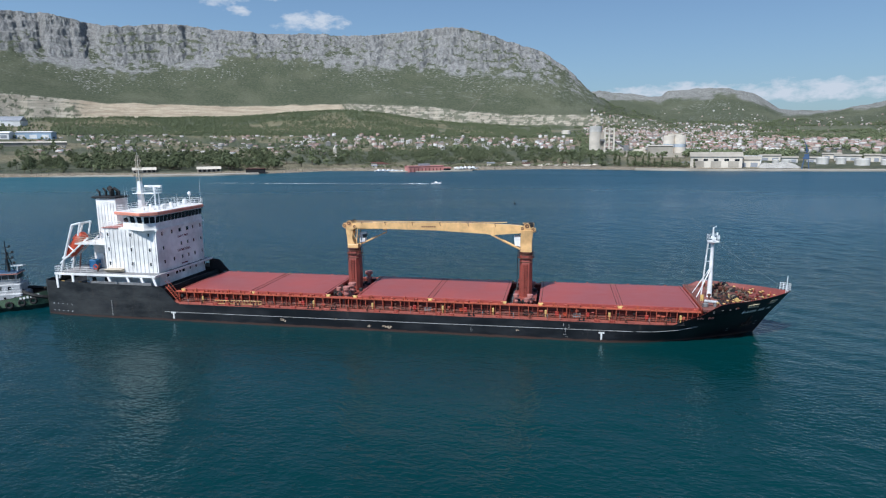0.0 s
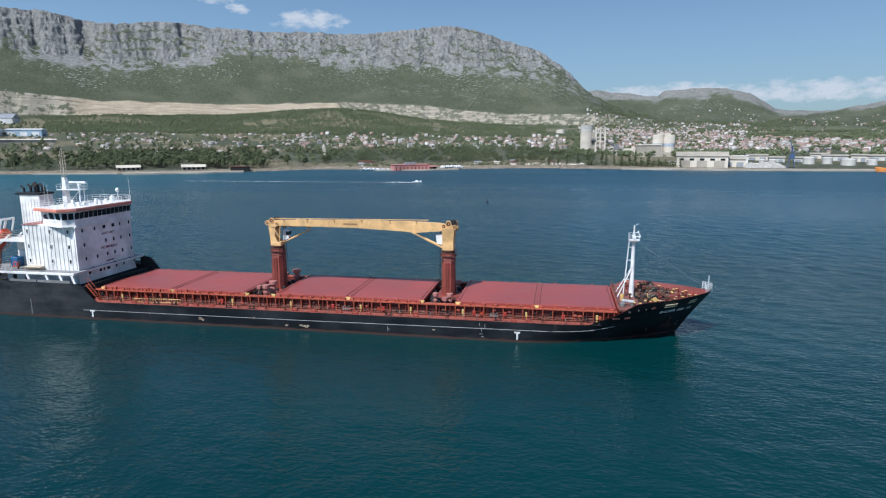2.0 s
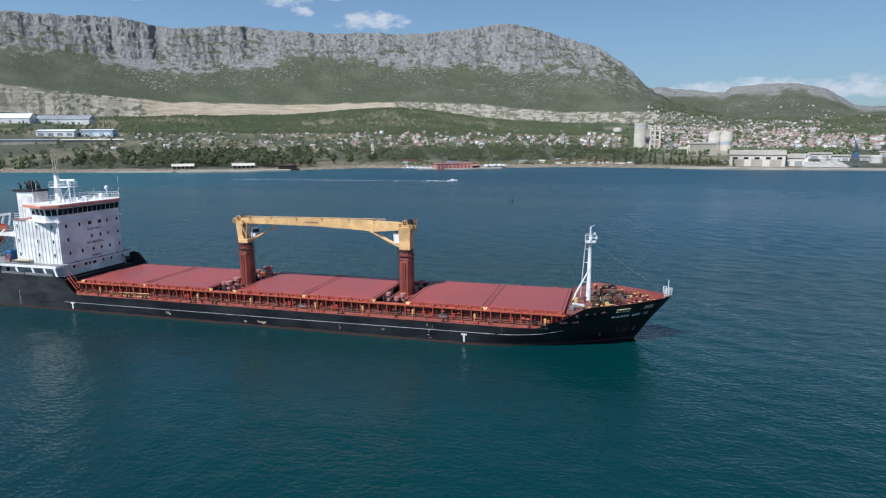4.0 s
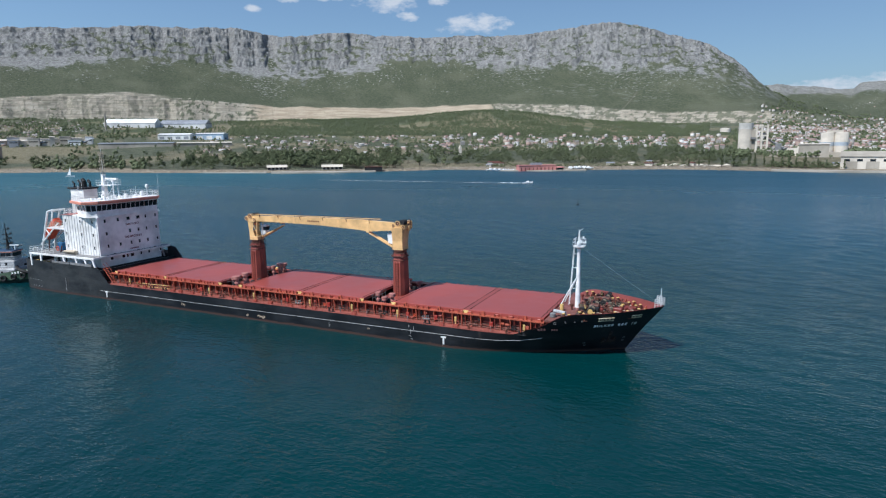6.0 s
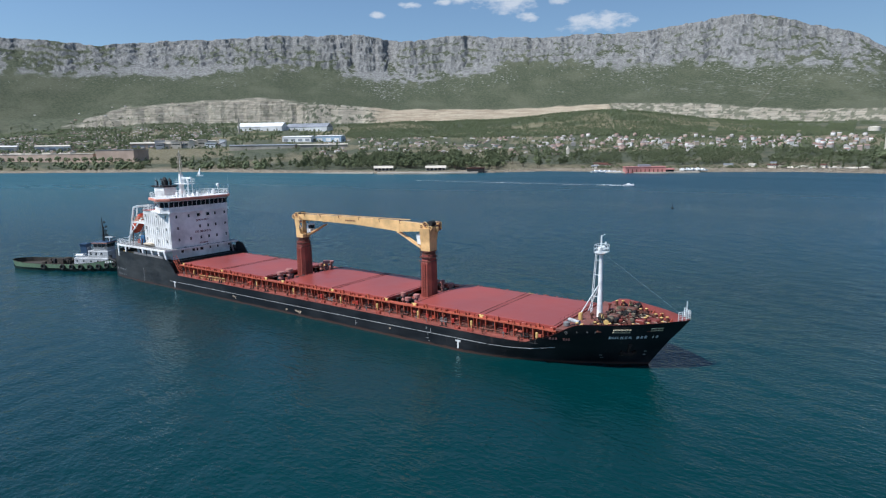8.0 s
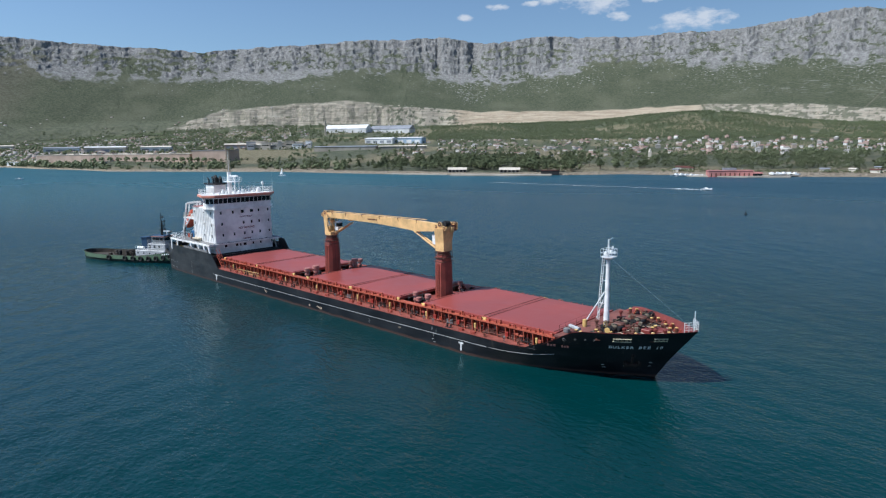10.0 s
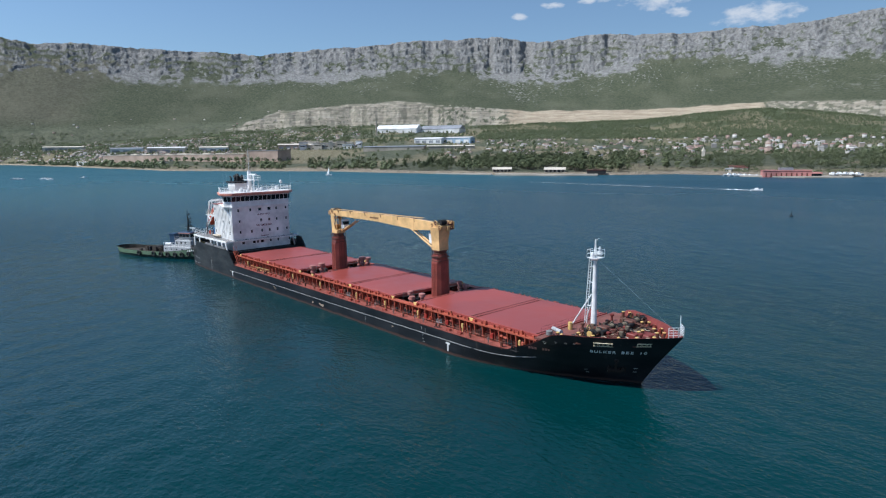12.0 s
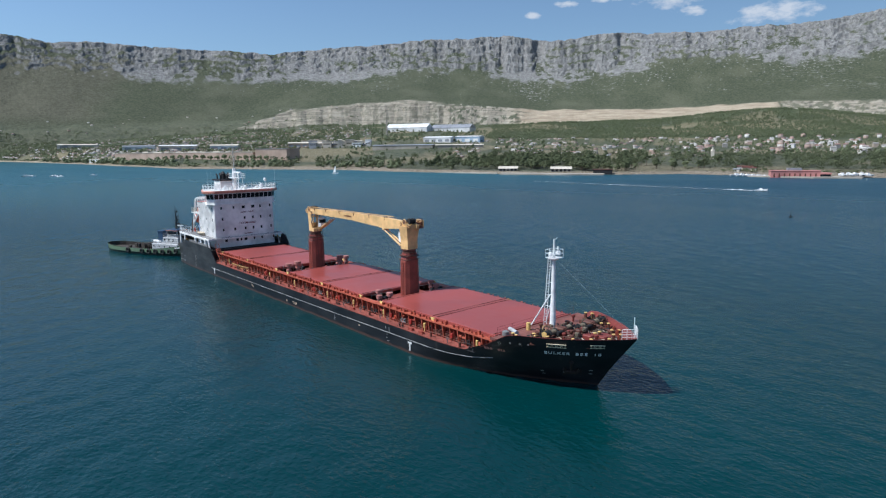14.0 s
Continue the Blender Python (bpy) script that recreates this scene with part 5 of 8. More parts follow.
part("house_skirt", Mesh().box(X0, X1 + 0.05, -HW - 0.05, HW + 0.05, 4.9, 5.35), HULL, ship, "black skirting at the foot of the house")

# wheelhouse with wings
WH0, WH1 = -50.8, -43.9


def plan(o):
    """The wheelhouse's outline, let out by o."""
    side = [(WH0 - o, -6.0 - o), (-45.3, -8.05 - o), (WH1 + o * 0.7, -6.9)]
    return side + [(x, -y) for x, y in reversed(side)]


part("wheelhouse", Mesh().rings([[(*p, z) for p in plan(o)] for z, o in ((15.35, 0.05), (16.3, 0.05), (16.35, 0.0), (17.7, 0.22), (17.8, 0.22))]), WHITE, ship, "white wheelhouse with a band of windows")
part("bridge_deck", Mesh().rings([[(*p, z) for p in plan(0.35)] for z in (15.2, 15.36)]), WHITE, ship, "white bridge deck edge")
part("wheelhouse_roof", Mesh().rings([[(*p, z) for p in plan(o)] for z, o in ((17.76, 0.7), (17.82, 0.9), (18.24, 0.9), (18.32, 0.8))]), ORANGE, ship, "orange-red edge round the wheelhouse roof")
part("roof_top", Mesh().rings([[(*p, z) for p in plan(0.7)] for z in (18.3, 18.38)]), WHITE, ship)


def glass_band(p, q, n, gaps=0.14):
    """Panes along the edge p-q of the wheelhouse, leaning outward."""
    a, b = Vector((*p, 0)), Vector((*q, 0))
    d = (b - a).normalized()
    nrm = Vector((d.y, -d.x, 0))
    L = (b - a).length
    rnd = random.Random(n)
    for i in range(n):
        s, e = a + d * (L * i / n + gaps / 2), a + d * (L * (i + 1) / n - gaps / 2)
        m = Mesh()
        pts = []
        for base, z, o in ((s, 16.45, 0.035), (e, 16.45, 0.035), (e, 17.55, 0.225), (s, 17.55, 0.225)):
            pts.append(base + nrm * o + Vector((0, 0, z)))
        back = [v - nrm * 0.05 for v in pts]
        m.rings([back, pts])
        part("bridge_window", m, GLASS, ship)


P = plan(0.0)
glass_band(P[2], P[3], 13)
glass_band(P[1], P[2], 2)
glass_band(P[3], P[4], 2)
glass_band(P[0], P[1], 3, 0.7)
glass_band(P[4], P[5], 3, 0.7)
m = Mesh()
m.box(X1, X1 + 0.3, -HW - 0.2, HW + 0.2, 15.0, 15.2)
part("front_ledge", m, WHITE, ship)


def rail(name, pts, h=1.05, bars=3, step=1.3, r=0.025, mat=WHITE, parent=ship):
    m = Mesh()
    for p, q in zip(pts, pts[1:]):
        p, q = Vector(p), Vector(q)
        n = max(1, round((q - p).length / step))
        for i in range(n + 1):
            a = p.lerp(q, i / n)
            m.rod(a, a + Vector((0, 0, h)), r, n=4)
        for b in range(bars):
            up = Vector((0, 0, h * (b + 1) / bars))
            m.rod(p + up, q + up, r * 0.8, n=4)
    return part(name, m, mat, parent)


rail("roof_rail", [(*p, 18.34) for p in plan(0.6)] + [(*plan(0.6)[0], 18.34)], r=0.035)
rail("wing_rail", [(WH0, -6.6, 15.5), (X0 + 0.2, -6.7, 15.5), (X0 + 0.2, 6.7, 15.5), (WH0, 6.6, 15.5)], r=0.03)
part("bridge_deck_aft", Mesh().box(X0 - 0.15, WH0 - 0.36, -7.15, 7.15, 15.42, 15.53), CAPRED, ship, "pinkish red deck behind the wheelhouse")

# radar mast and aerials on the roof
mx, my = -52.6, 1.6
m = Mesh().rings([[(mx + sx * w, my + sy * w, z) for sx, sy in ((-1, -1), (1, -1), (1, 1), (-1, 1))] for z, w in ((15.5, 0.55), (18.3, 0.46), (21.4, 0.38), (23.0, 0.3))])
m.rod((mx, my, 22.8), (mx, my, 28.2), 0.06, 0.04)
m.box(mx - 0.8, mx + 3.6, my - 1.2, my + 1.2, 20.75, 20.87)
m.rod((mx + 3.2, my - 0.4, 18.3), (mx + 3.2, my - 0.4, 21.5), 0.14)
m.rod((mx + 3.2, my + 0.7, 18.3), (mx + 3.2, my + 0.7, 20.8), 0.1)
m.rod((mx + 0.3, my, 18.0), (mx + 2.9, my, 20.7), 0.06)
radar = part("radar_mast", m, MASTW, ship, "white radar mast with platform and aerials")
rail("platform_rail", [(mx - 0.8, my - 1.2, 20.87), (mx + 3.6, my - 1.2, 20.87), (mx + 3.6, my + 1.2, 20.87), (mx - 0.8, my + 1.2, 20.87)], 0.95, 2, 0.9, 0.03, MASTW, radar)
m = Mesh()
for sgn in (-1, 1):
    m.rod((mx - 0.3 * sgn, my + 0.3, 22.6), (mx - 0.2 * sgn, my + 0.2, 27.8), 0.05, n=5)
    m.rod((mx - 0.3 * sgn, my - 0.3, 22.6), (mx - 0.2 * sgn, my - 0.2, 27.8), 0.05, n=5)
for z in np.arange(23.3, 27.8, 0.5):
    w = 0.75 if int(z * 2) % 2 else 0.4
    m.rod((mx - w, my, z), (mx + w, my, z), 0.03, n=5)
    m.rod((mx, my - w, z + 0.2), (mx, my + w, z + 0.2), 0.03, n=5)
for z in (23.9, 25.3, 26.6):
    m.rod((mx + 0.6, my, z), (mx + 0.6, my, z + 0.35), 0.12)
    m.rod((mx, my - 0.6, z + 0.2), (mx, my - 0.6, z + 0.5), 0.12)
part("signal_yards", m, CREAM, radar, "yards and lamps of the signal mast")
m = Mesh()
m.rod((mx + 3.2, my - 0.4, 21.5), (mx + 3.2, my - 0.4, 22.0), 0.25)
m.box(mx + 1.3, mx + 4.7, my - 0.65, my - 0.15, 22.0, 22.3, 0.06)
part("radar_scanner", m, MASTW, radar, "white radar scanner bar")
m = Mesh().turn((-45.6, 6.2, 18.34), [(0.07, 0), (0.07, 1.6), (0.14, 1.65), (0.3, 1.8), (0.36, 2.05), (0.3, 2.3), (0.15, 2.45), (0.02, 2.5)], 12)
part("satellite_dome", m, MASTW, ship, "white satellite dome on a post", smooth=True)
m = Mesh().turn((-46.2, 5.4, 18.34), [(0.3, 0), (0.45, 0.2), (0.5, 0.6), (0.35, 1.0), (0.02, 1.15)], 12)
part("compass_dome", m, MASTW, ship, "white domed compass housing", smooth=True)
m = Mesh()
for x, y, hh in ((-44.6, 8.2, 4.6), (-50.2, -5.8, 4.4), (-50.4, -4.9, 4.0), (-47.5, 5.0, 2.0), (-46.8, 3.2, 1.6)):
    part("whip_aerial", Mesh().rod((x, y, 18.34), (x, y, 18.34 + hh), 0.035, 0.015, n=5), MASTW, ship)
rnd = random.Random(8)
for i in range(16):
    x, y = rnd.uniform(-48.0, -45), rnd.uniform(-5.4, 5.4)
    part("roof_locker", Mesh().box(x - 0.25, x + 0.25, y - 0.2, y + 0.2, 18.34, 18.34 + rnd.uniform(0.3, 0.9), 0.04), MASTW, ship, "white locker on the wheelhouse roof")

# funnel casing, black uptakes and its grating
FX0, FX1, FY0, FY1 = -60.5, -56.4, -0.5, 2.6
f = part("funnel", Mesh().box(FX0, FX1, FY0, FY1, 7.3, 19.9), WHITE, ship, "white funnel casing with black uptakes")
for i in range(6):
    x = FX0 + 0.35 + i * 0.64
    part("rib", Mesh().box(x - 0.06, x + 0.06, FY0 - 0.09, FY0, 8, 19.2), WHITE, f)
part("funnel_top", Mesh().rings([[(a, b, z) for a, b in ((FX0 - o - 0.5, FY0 - o), (FX1 + o, FY0 - o), (FX1 + o, FY1 + o), (FX0 - o - 0.5, FY1 + o))] for z, o in ((19.9, 0.0), (20.0, 0.25), (20.25, 0.25), (20.3, 0.1))]), SOOTSHADE, f, "sooty black funnel top")
for i, (x, y, r, hh) in enumerate(((-59.3, 0.7, 0.18, 1.3), (-58.6, 1.5, 0.2, 1.5), (-57.5, 1.7, 0.45, 1.7), (-56.9, 0.6, 0.18, 1.4), (-56.3, 2.1, 0.2, 1.3), (-57.4, 2.9, 0.24, 1.5), (-58.7, 2.8, 0.2, 1.2))):
    m = Mesh().rod((x - 0.8, y - 0.5, 20.2), (x - 0.8, y - 0.5, 20.2 + hh * 0.7), r, n=10)
    m.rod((x - 0.8, y - 0.5, 20.2 + hh * 0.66), (x - 1.35, y - 0.5, 20.2 + hh), r, r * 0.95, n=10)
    part("uptake", m, SOOTSHADE, f)
part("aft_casing", Mesh().box(-60.2, X0, -2.6, 5.6, 7.3, 12.3), WHITE, ship, "white casing behind the house")
part("boat_deck", Mesh().box(-60.6, X0, -6.6, 6.6, 12.3, 12.5), WHITE, ship)
rail("boat_deck_rail", [(-55.0, -6.5, 12.5), (-60.5, -6.5, 12.5), (-60.5, 6.5, 12.5)], r=0.03, mat=CREAM)

# poop: covered mooring deck with slanting white posts
part("poop_roof", Mesh().prism([(-63.2, -8.95), (-43.4, -8.95), (-43.4, 8.95), (-63.2, 8.95)], "z", 7.25, 7.62), WHITE, ship, "white edged deck above the stern")
part("poop_planking", Mesh().box(-63.0, -43.6, -8.7, 8.7, 7.62, 7.66), GREY, ship)
for side in (-1, 1):
    for x in (-62.8, -59.6, -52.6, -48.9, -46.2, -43.9):
        lean = 0.9 if x > -55 else 0.0
        m = Mesh().prism([(x - 0.22, 7.3), (x + 0.22, 7.3), (x + 0.2 + lean, 4.9), (x - 0.2 + lean, 4.9)], "y", *sorted((side * 8.75, side * 8.95)))
        part("slanting_post", m, WHITE, ship)
    m = Mesh()
    for a, b in ((-56.0, -50.8), (-50.5, -44.2)):
        m.box(a, b, *sorted((side * 8.93, side * 9.03)), 5.62, 6.35)
    part("side_panel", m, GREY, ship, "pale grey side panel")
    rail("poop_rail", [(-55.5, side * 8.8, 7.62), (-63.1, side * 8.8, 7.62)], r=0.03)
    m = Mesh()
    for x in (-63, -61, -59.5, -57):
        m.rod((x, side * 7.5, 4.9), (x, side * 7.5, 5.8), 0.28, n=10)
    part("stern_bollard", m, YELLOW, ship, "yellow stern bollard")
part("inner_wall", Mesh().box(-58.5, X1 - 0.1, -6.9, 6.9, 4.9, 7.3), WHITE, ship)
m = Mesh()
for x in (-57, -54.5, -52, -49.5, -47):
    for side in (-1, 1):
        part("dark_opening", Mesh().box(x - 0.4, x + 0.4, *sorted((side * 6.88, side * 6.93)), 5.6, 6.6), SOOTSHADE, ship)
rail("stern_rail", [(-63.1, -8.8, 7.62), (-63.1, 8.8, 7.62)], r=0.03)

# free-fall lifeboat on its sloping launch frame
fr = Mesh()
for y in (-4.8, -2.2):
    fr.rod((-66.1, y, 5.6), (-62.3, y, 15.5), 0.2, n=8)
    fr.rod((-62.3, y, 15.5), (-60.6, y, 15.9), 0.17, n=8)
    fr.rod((-60.6, y, 15.9), (-61.3, y, 13.6), 0.15, n=8)
    fr.rod((-65.6, y, 8.4), (-59.3, y, 13.2), 0.16, n=8)
    fr.rod((-63.9, y, 12.0), (-62.3, y, 10.6), 0.12, n=8)
    fr.rod((-65.1, y, 9.4), (-63.3, y, 9.9), 0.12, n=8)
fr.rod((-62.3, -4.8, 15.5), (-62.3, -2.2, 15.5), 0.15)
fr.rod((-60.6, -4.8, 15.9), (-60.6, -2.2, 15.9), 0.13)
fr.rod((-65.4, -4.8, 6.9), (-65.4, -2.2, 6.9), 0.13)
davit = part("launch_frame", fr, MASTW, ship, "white lifeboat launching frame")
rows = []
for s, w, h, o in ((0, 0.15, 0.2, 0.3), (0.4, 0.75, 0.75, 0.12), (1.2, 1.1, 1.05, 0), (3.2, 1.2, 1.15, 0), (5.0, 1.15, 1.1, 0), (6.2, 1.0, 1.0, 0.05), (6.6, 0.8, 0.8, 0.1)):
    rows.append([(s, math.copysign(abs(math.cos(a)) ** 0.6, math.cos(a)) * w, o + math.copysign(abs(math.sin(a)) ** 0.6, math.sin(a)) * h) for a in [2 * math.pi * i / 16 for i in range(16)]])
boat_at = pose(-65.0, -3.6, 9.4, 0, -46, 0) @ Matrix.Diagonal((0.88, 0.82, 0.82, 1))
boat = part("lifeboat", Mesh().rings(rows), BOATRED, ship, "enclosed orange-red free-fall lifeboat", smooth=True, at=boat_at)
part("boat_hatch", Mesh().box(4.2, 5.6, -0.5, 0.5, 1.0, 1.45, 0.1), BOATRED, boat)
# gear on the poop
tank = part("blue_tank", Mesh().box(-58.9, -57.4, -5.7, -4.3, 7.75, 9.35, 0.12), BLUE, ship, "blue plastic tank on the poop")
part("pallet", Mesh().box(-59.0, -57.3, -5.8, -4.2, 7.66, 7.76), BROWN, tank)
part("tank_lid", Mesh().turn((-58.15, -5.0, 9.35), [(0.25, 0), (0.25, 0.1), (0.1, 0.14)], 10), DARK, tank)
part("locker", Mesh().box(-58.6, -57.2, -3.9, -2.7, 7.62, 10.2, 0.05), WHITE, ship)
m = Mesh()
m.rod((-59.8, -6.9, 7.62), (-59.2, -6.9, 10.8), 0.12)
part("poop_post", Mesh().rod((-56.2, -6.9, 7.62), (-55.6, -6.9, 9.0), 0.14), BROWN, ship)
part("life_ring", Mesh().torus((-55.9, -7.6, 8.6), (0, 1, 0), 0.4, 0.1), BOATRED, ship)
part("hose_reel", m, BROWN, ship)
part("rescue_boat", Mesh().rings([[(x, y * k - 7.4, 8.0 + z * k) for y, z in ((-0.7, 0.25), (0, -0.35), (0.7, 0.25), (0.5, 0.4), (-0.5, 0.4))] for x, k in ((-54.4, 0.3), (-53.6, 0.9), (-51.5, 1.0), (-50.6, 0.85))]), CREAM, ship, "cream covered rescue boat")
# stairs and yellow gangway from the poop to the main deck
m = Mesh()
for y in (-7.9, -7.2):
    m.rod((-40.0, y, 2.95), (-42.3, y, 5.6), 0.06)
    m.rod((-40.0, y, 3.9), (-42.3, y, 6.6), 0.04)
for i in range(9):
    m.box(-42.2 + i * 0.25, -41.95 + i * 0.25, -7.9, -7.2, 5.4 - i * 0.3, 5.45 - i * 0.3)
part("gangway", m, RAILRED, ship, "orange-red steel stairs down to the deck")
m = Mesh()
m.rings([[(-44, y, 4.9), (-39.9, y, 4.9), (-41.9, y, 7.2), (-44, y, 7.4)] for y in (8.7, 9.0)])
part("port_screen", m, SOOTSHADE, ship, "black screen beside the house")

# ---------------------------------------------------------------- foremast and forecastle
m = Mesh().rings([[(47.5 + o + r * math.cos(a), 0.62 * r * math.sin(a) * 1.5, z) for a in [2 * math.pi * i / 14 for i in range(14)]] for z, r, o in ((5.3, 0.40, 0), (9.0, 0.32, 0.0), (14.1, 0.23, 0.0))])
m.rod((47.5, 0, 14.1), (47.5, 0, 16.4), 0.17, 0.09)
m.rod((47.6, 0, 16.3), (48.0, 0, 16.6), 0.03)
mast = part("foremast", m, MASTW, ship, "white foremast with ladder and lamp platform", smooth=True)
m = Mesh()
m.turn((47.5, 0, 14.05), [(0.35, -0.25), (0.78, 0), (0.78, 0.1)], 12)
m.box(46.8, 48.3, -0.75, 0.75, 14.1, 14.2)
part("mast_platform", m, MASTW, mast)
rail("platform_rail", [(46.8, -0.75, 14.2), (48.3, -0.75, 14.2), (48.3, 0.75, 14.2), (46.8, 0.75, 14.2), (46.8, -0.75, 14.2)], 0.95, 2, 0.9, 0.026, MASTW, mast)
m = Mesh()
for y in (-0.25, 0.25):
    m.rod((46.3, y, 5.6), (46.85, y, 14.1), 0.05, n=5)
for i in range(24):
    z = 5.9 + i * 0.35
    x = 46.3 + (z - 5.6) * 0.0647
    m.rod((x, -0.25, z), (x, 0.25, z), 0.03, n=4)
for z in (8, 11, 13):
    m.rod((46.3 + (z - 5.6) * 0.0647, 0, z), (47.4, 0, z), 0.05)
part("mast_ladder", m, MASTW, mast)
for y in (-1.5, 1.5):
    m = Mesh().rod((45.3, y, 5.5), (47.3, y * 0.2, 9.6), 0.085)
    part("mast_brace", m, MASTW, mast)
m = Mesh()
for z, s in ((14.7, 0.9), (15.3, 0.6)):
    m.rod((47.5, 0, z), (47.5 + s, 0, z), 0.04)
    m.rod((47.5 + s, 0, z - 0.1), (47.5 + s, 0, z + 0.25), 0.12)
m.rod((47.5, -0.7, 14.6), (47.5, 0.7, 14.6), 0.05)
for y in (-0.7, 0.7):
    m.box(47.35, 47.75, y - 0.2, y + 0.2, 14.45, 14.85, 0.04)
part("mast_lamp", m, MASTW, mast)
m = Mesh()
m.rod((47.8, 0, 14.0), (57.9, 0, 7.3), 0.013, n=4)
part("stay_wire", m, GREY, mast)


def bollard(x, y, rot=0):
    b = part("bollard", Mesh().box(-0.75, 0.75, -0.3, 0.3, 0, 0.1).turn((-0.42, 0, 0.1), [(0.2, 0), (0.19, 0.62)], 10).turn((0.42, 0, 0.1), [(0.2, 0), (0.19, 0.62)], 10), BROWN, ship, "brown twin bollard with yellow heads", at=pose(x, y, 5.3, 0, 0, rot))
    for dx in (-0.42, 0.42):
        part("head", Mesh().turn((dx, 0, 0.72), [(0.21, 0), (0.22, 0.06), (0.16, 0.1)], 10), YELLOW, b)
    return b


for x, y, r in ((49.3, -5.4, -35), (50.4, -4.6, -35), (52.9, -3.2, -42), (55.0, -2.4, -48), (56.4, -0.5, 0), (49.5, 5.4, 35), (52.0, 4.4, 40), (54.5, 2.9, 45), (55.6, 1.6, 50), (47.6, -6.9, -20), (47.8, 6.9, 20), (53.6, 0.6, 90)):
    bollard(x, y, r)


def windlass(x, y, s):
    """A mooring windlass: bedplate, gear case, drums with rope, warping head."""
    w = part("windlass", Mesh().box(x - 1.0, x + 1.0, y - 2.4, y + 2.4, 5.3, 5.6, 0.04), BROWN, ship, "dark greasy anchor windlass with rope drums")
    part("gear_case", Mesh().box(x - 0.65, x + 0.65, y - 0.5, y + 0.5, 5.7, 6.5, 0.12), BROWN, w)
    part("motor", Mesh().rod((x + 0.5, y - 1.3, 6.05), (x + 0.5, y - 0.2, 6.05), 0.26, n=12), DARK, w)
    part("shaft", Mesh().rod((x, y - 2.6, 6.15), (x, y + 2.6, 6.15), 0.12), DARK, w)
    for o in (-1.6, 1.2):
        m = Mesh()
        for e in (-0.55, 0.55):
            part("drum_flange", Mesh().rod((x, y + o + e - 0.05, 6.15), (x, y + o + e + 0.05, 6.15), 0.42, n=18), DARK, w)
        m = Mesh()
        for q in range(6):
            m.torus((x, y + o - 0.42 + q * 0.17, 6.15), (0, 1, 0), 0.26, 0.08, 16, 6)
        part("rope_coil", m, ROPE, w)
    part("warping_head", Mesh().rod((x, y + s * 2.4, 6.15), (x, y + s * 2.9, 6.15), 0.3, 0.42, n=12), DARK, w, "dark warping head")
    part("drum_end", Mesh().rod((x, y + s * 2.9, 6.15), (x, y + s * 3.05, 6.15), 0.34, n=12), YELLOW, w, "yellow drum end")
    part("brake_wheel", Mesh().torus((x - 0.9, y + s * 1.9, 6.5), (1, 0, 0.2), 0.3, 0.04), YELLOW, w)
    return w


def winch_frame(x, y, seed):
    """Pipes, levers, pawls and guards that crowd round the windlasses."""
    rnd = random.Random(seed)
    w = part("winch_platform", Mesh().box(x - 1.4, x + 1.4, y - 1.6, y + 1.6, 5.3, 5.45), DARK, ship, "dark cluttered winch platform")
    for i in range(16):
        p = Vector((x + rnd.uniform(-1.5, 1.5), y + rnd.uniform(-1.8, 1.8), 5.4))
        q = p + Vector((rnd.uniform(-0.5, 0.5), rnd.uniform(-0.5, 0.5), rnd.uniform(0.3, 0.85)))
        m = Mesh().rod(p, q, rnd.uniform(0.04, 0.09), n=6)
        k = rnd.randrange(3)
        if k == 0:
            m.torus(q, (rnd.uniform(-1, 1), rnd.uniform(-1, 1), 0.2), 0.3, 0.05, 12, 5)
        elif k == 1:
            m.box(q.x - 0.25, q.x + 0.25, q.y - 0.2, q.y + 0.2, q.z - 0.3, q.z + 0.15, 0.05)
        else:
            m.rod(q, q + Vector((rnd.uniform(-1, 1), rnd.uniform(-1, 1), -0.2)), 0.06, n=6)
        part("lever", m, rnd.choice((DARK, DARK, BROWN, BROWN, ROPE, BOWRED)), w)
    return w


winch_frame(49.3, 0.2, 1)
winch_frame(51.6, -0.9, 2)
winch_frame(50.4, 4.6, 3)
winch_frame(49.6, -3.9, 4)
windlass(50.3, -1.9, -1)
windlass(51.0, 2.6, 1)
for side in (-1, 1):
    m = Mesh()
    for q in range(14):
        p = Vector((51.4 + q * 0.16, side * (2.4 + q * 0.06), 6.4 - q * 0.055))
        m.torus(p, (0, 0, 1) if q % 2 else (0, 1, 0.3), 0.15, 0.05, 8, 4)
    part("anchor_chain", m, BROWN, ship)
    m = Mesh().turn((53.9, side * 3.0, 5.3), [(0.35, 0), (0.35, 0.35), (0.5, 0.4), (0.5, 0.55), (0.1, 0.6)], 12)
    part("chain_pipe", m, BROWN, ship)
    for x, y in ((53.2, 4.6), (55.3, 2.9), (50.2, 6.5)):
        m = Mesh().box(-0.55, 0.55, -0.16, 0.16, 0, 0.12)
        for e in (-0.35, 0.35):
            m.turn((e, 0, 0.12), [(0.15, 0), (0.11, 0.2), (0.15, 0.42), (0.05, 0.46)], 8)
        part("roller_fairlead", m, BROWN, ship, "rusty brown roller fairlead", at=pose(x, side * y, 5.3, 0, 0, -side * 45))
part("booby_hatch", Mesh().box(52.6, 53.8, -0.9, 0.5, 5.3, 5.9, 0.08), BOWRED, ship, "small red deck hatch")
part("store_hatch", Mesh().box(53.3, 55.0, 0.3, 2.0, 5.3, 5.7, 0.06), BOWRED, ship)
rnd = random.Random(12)
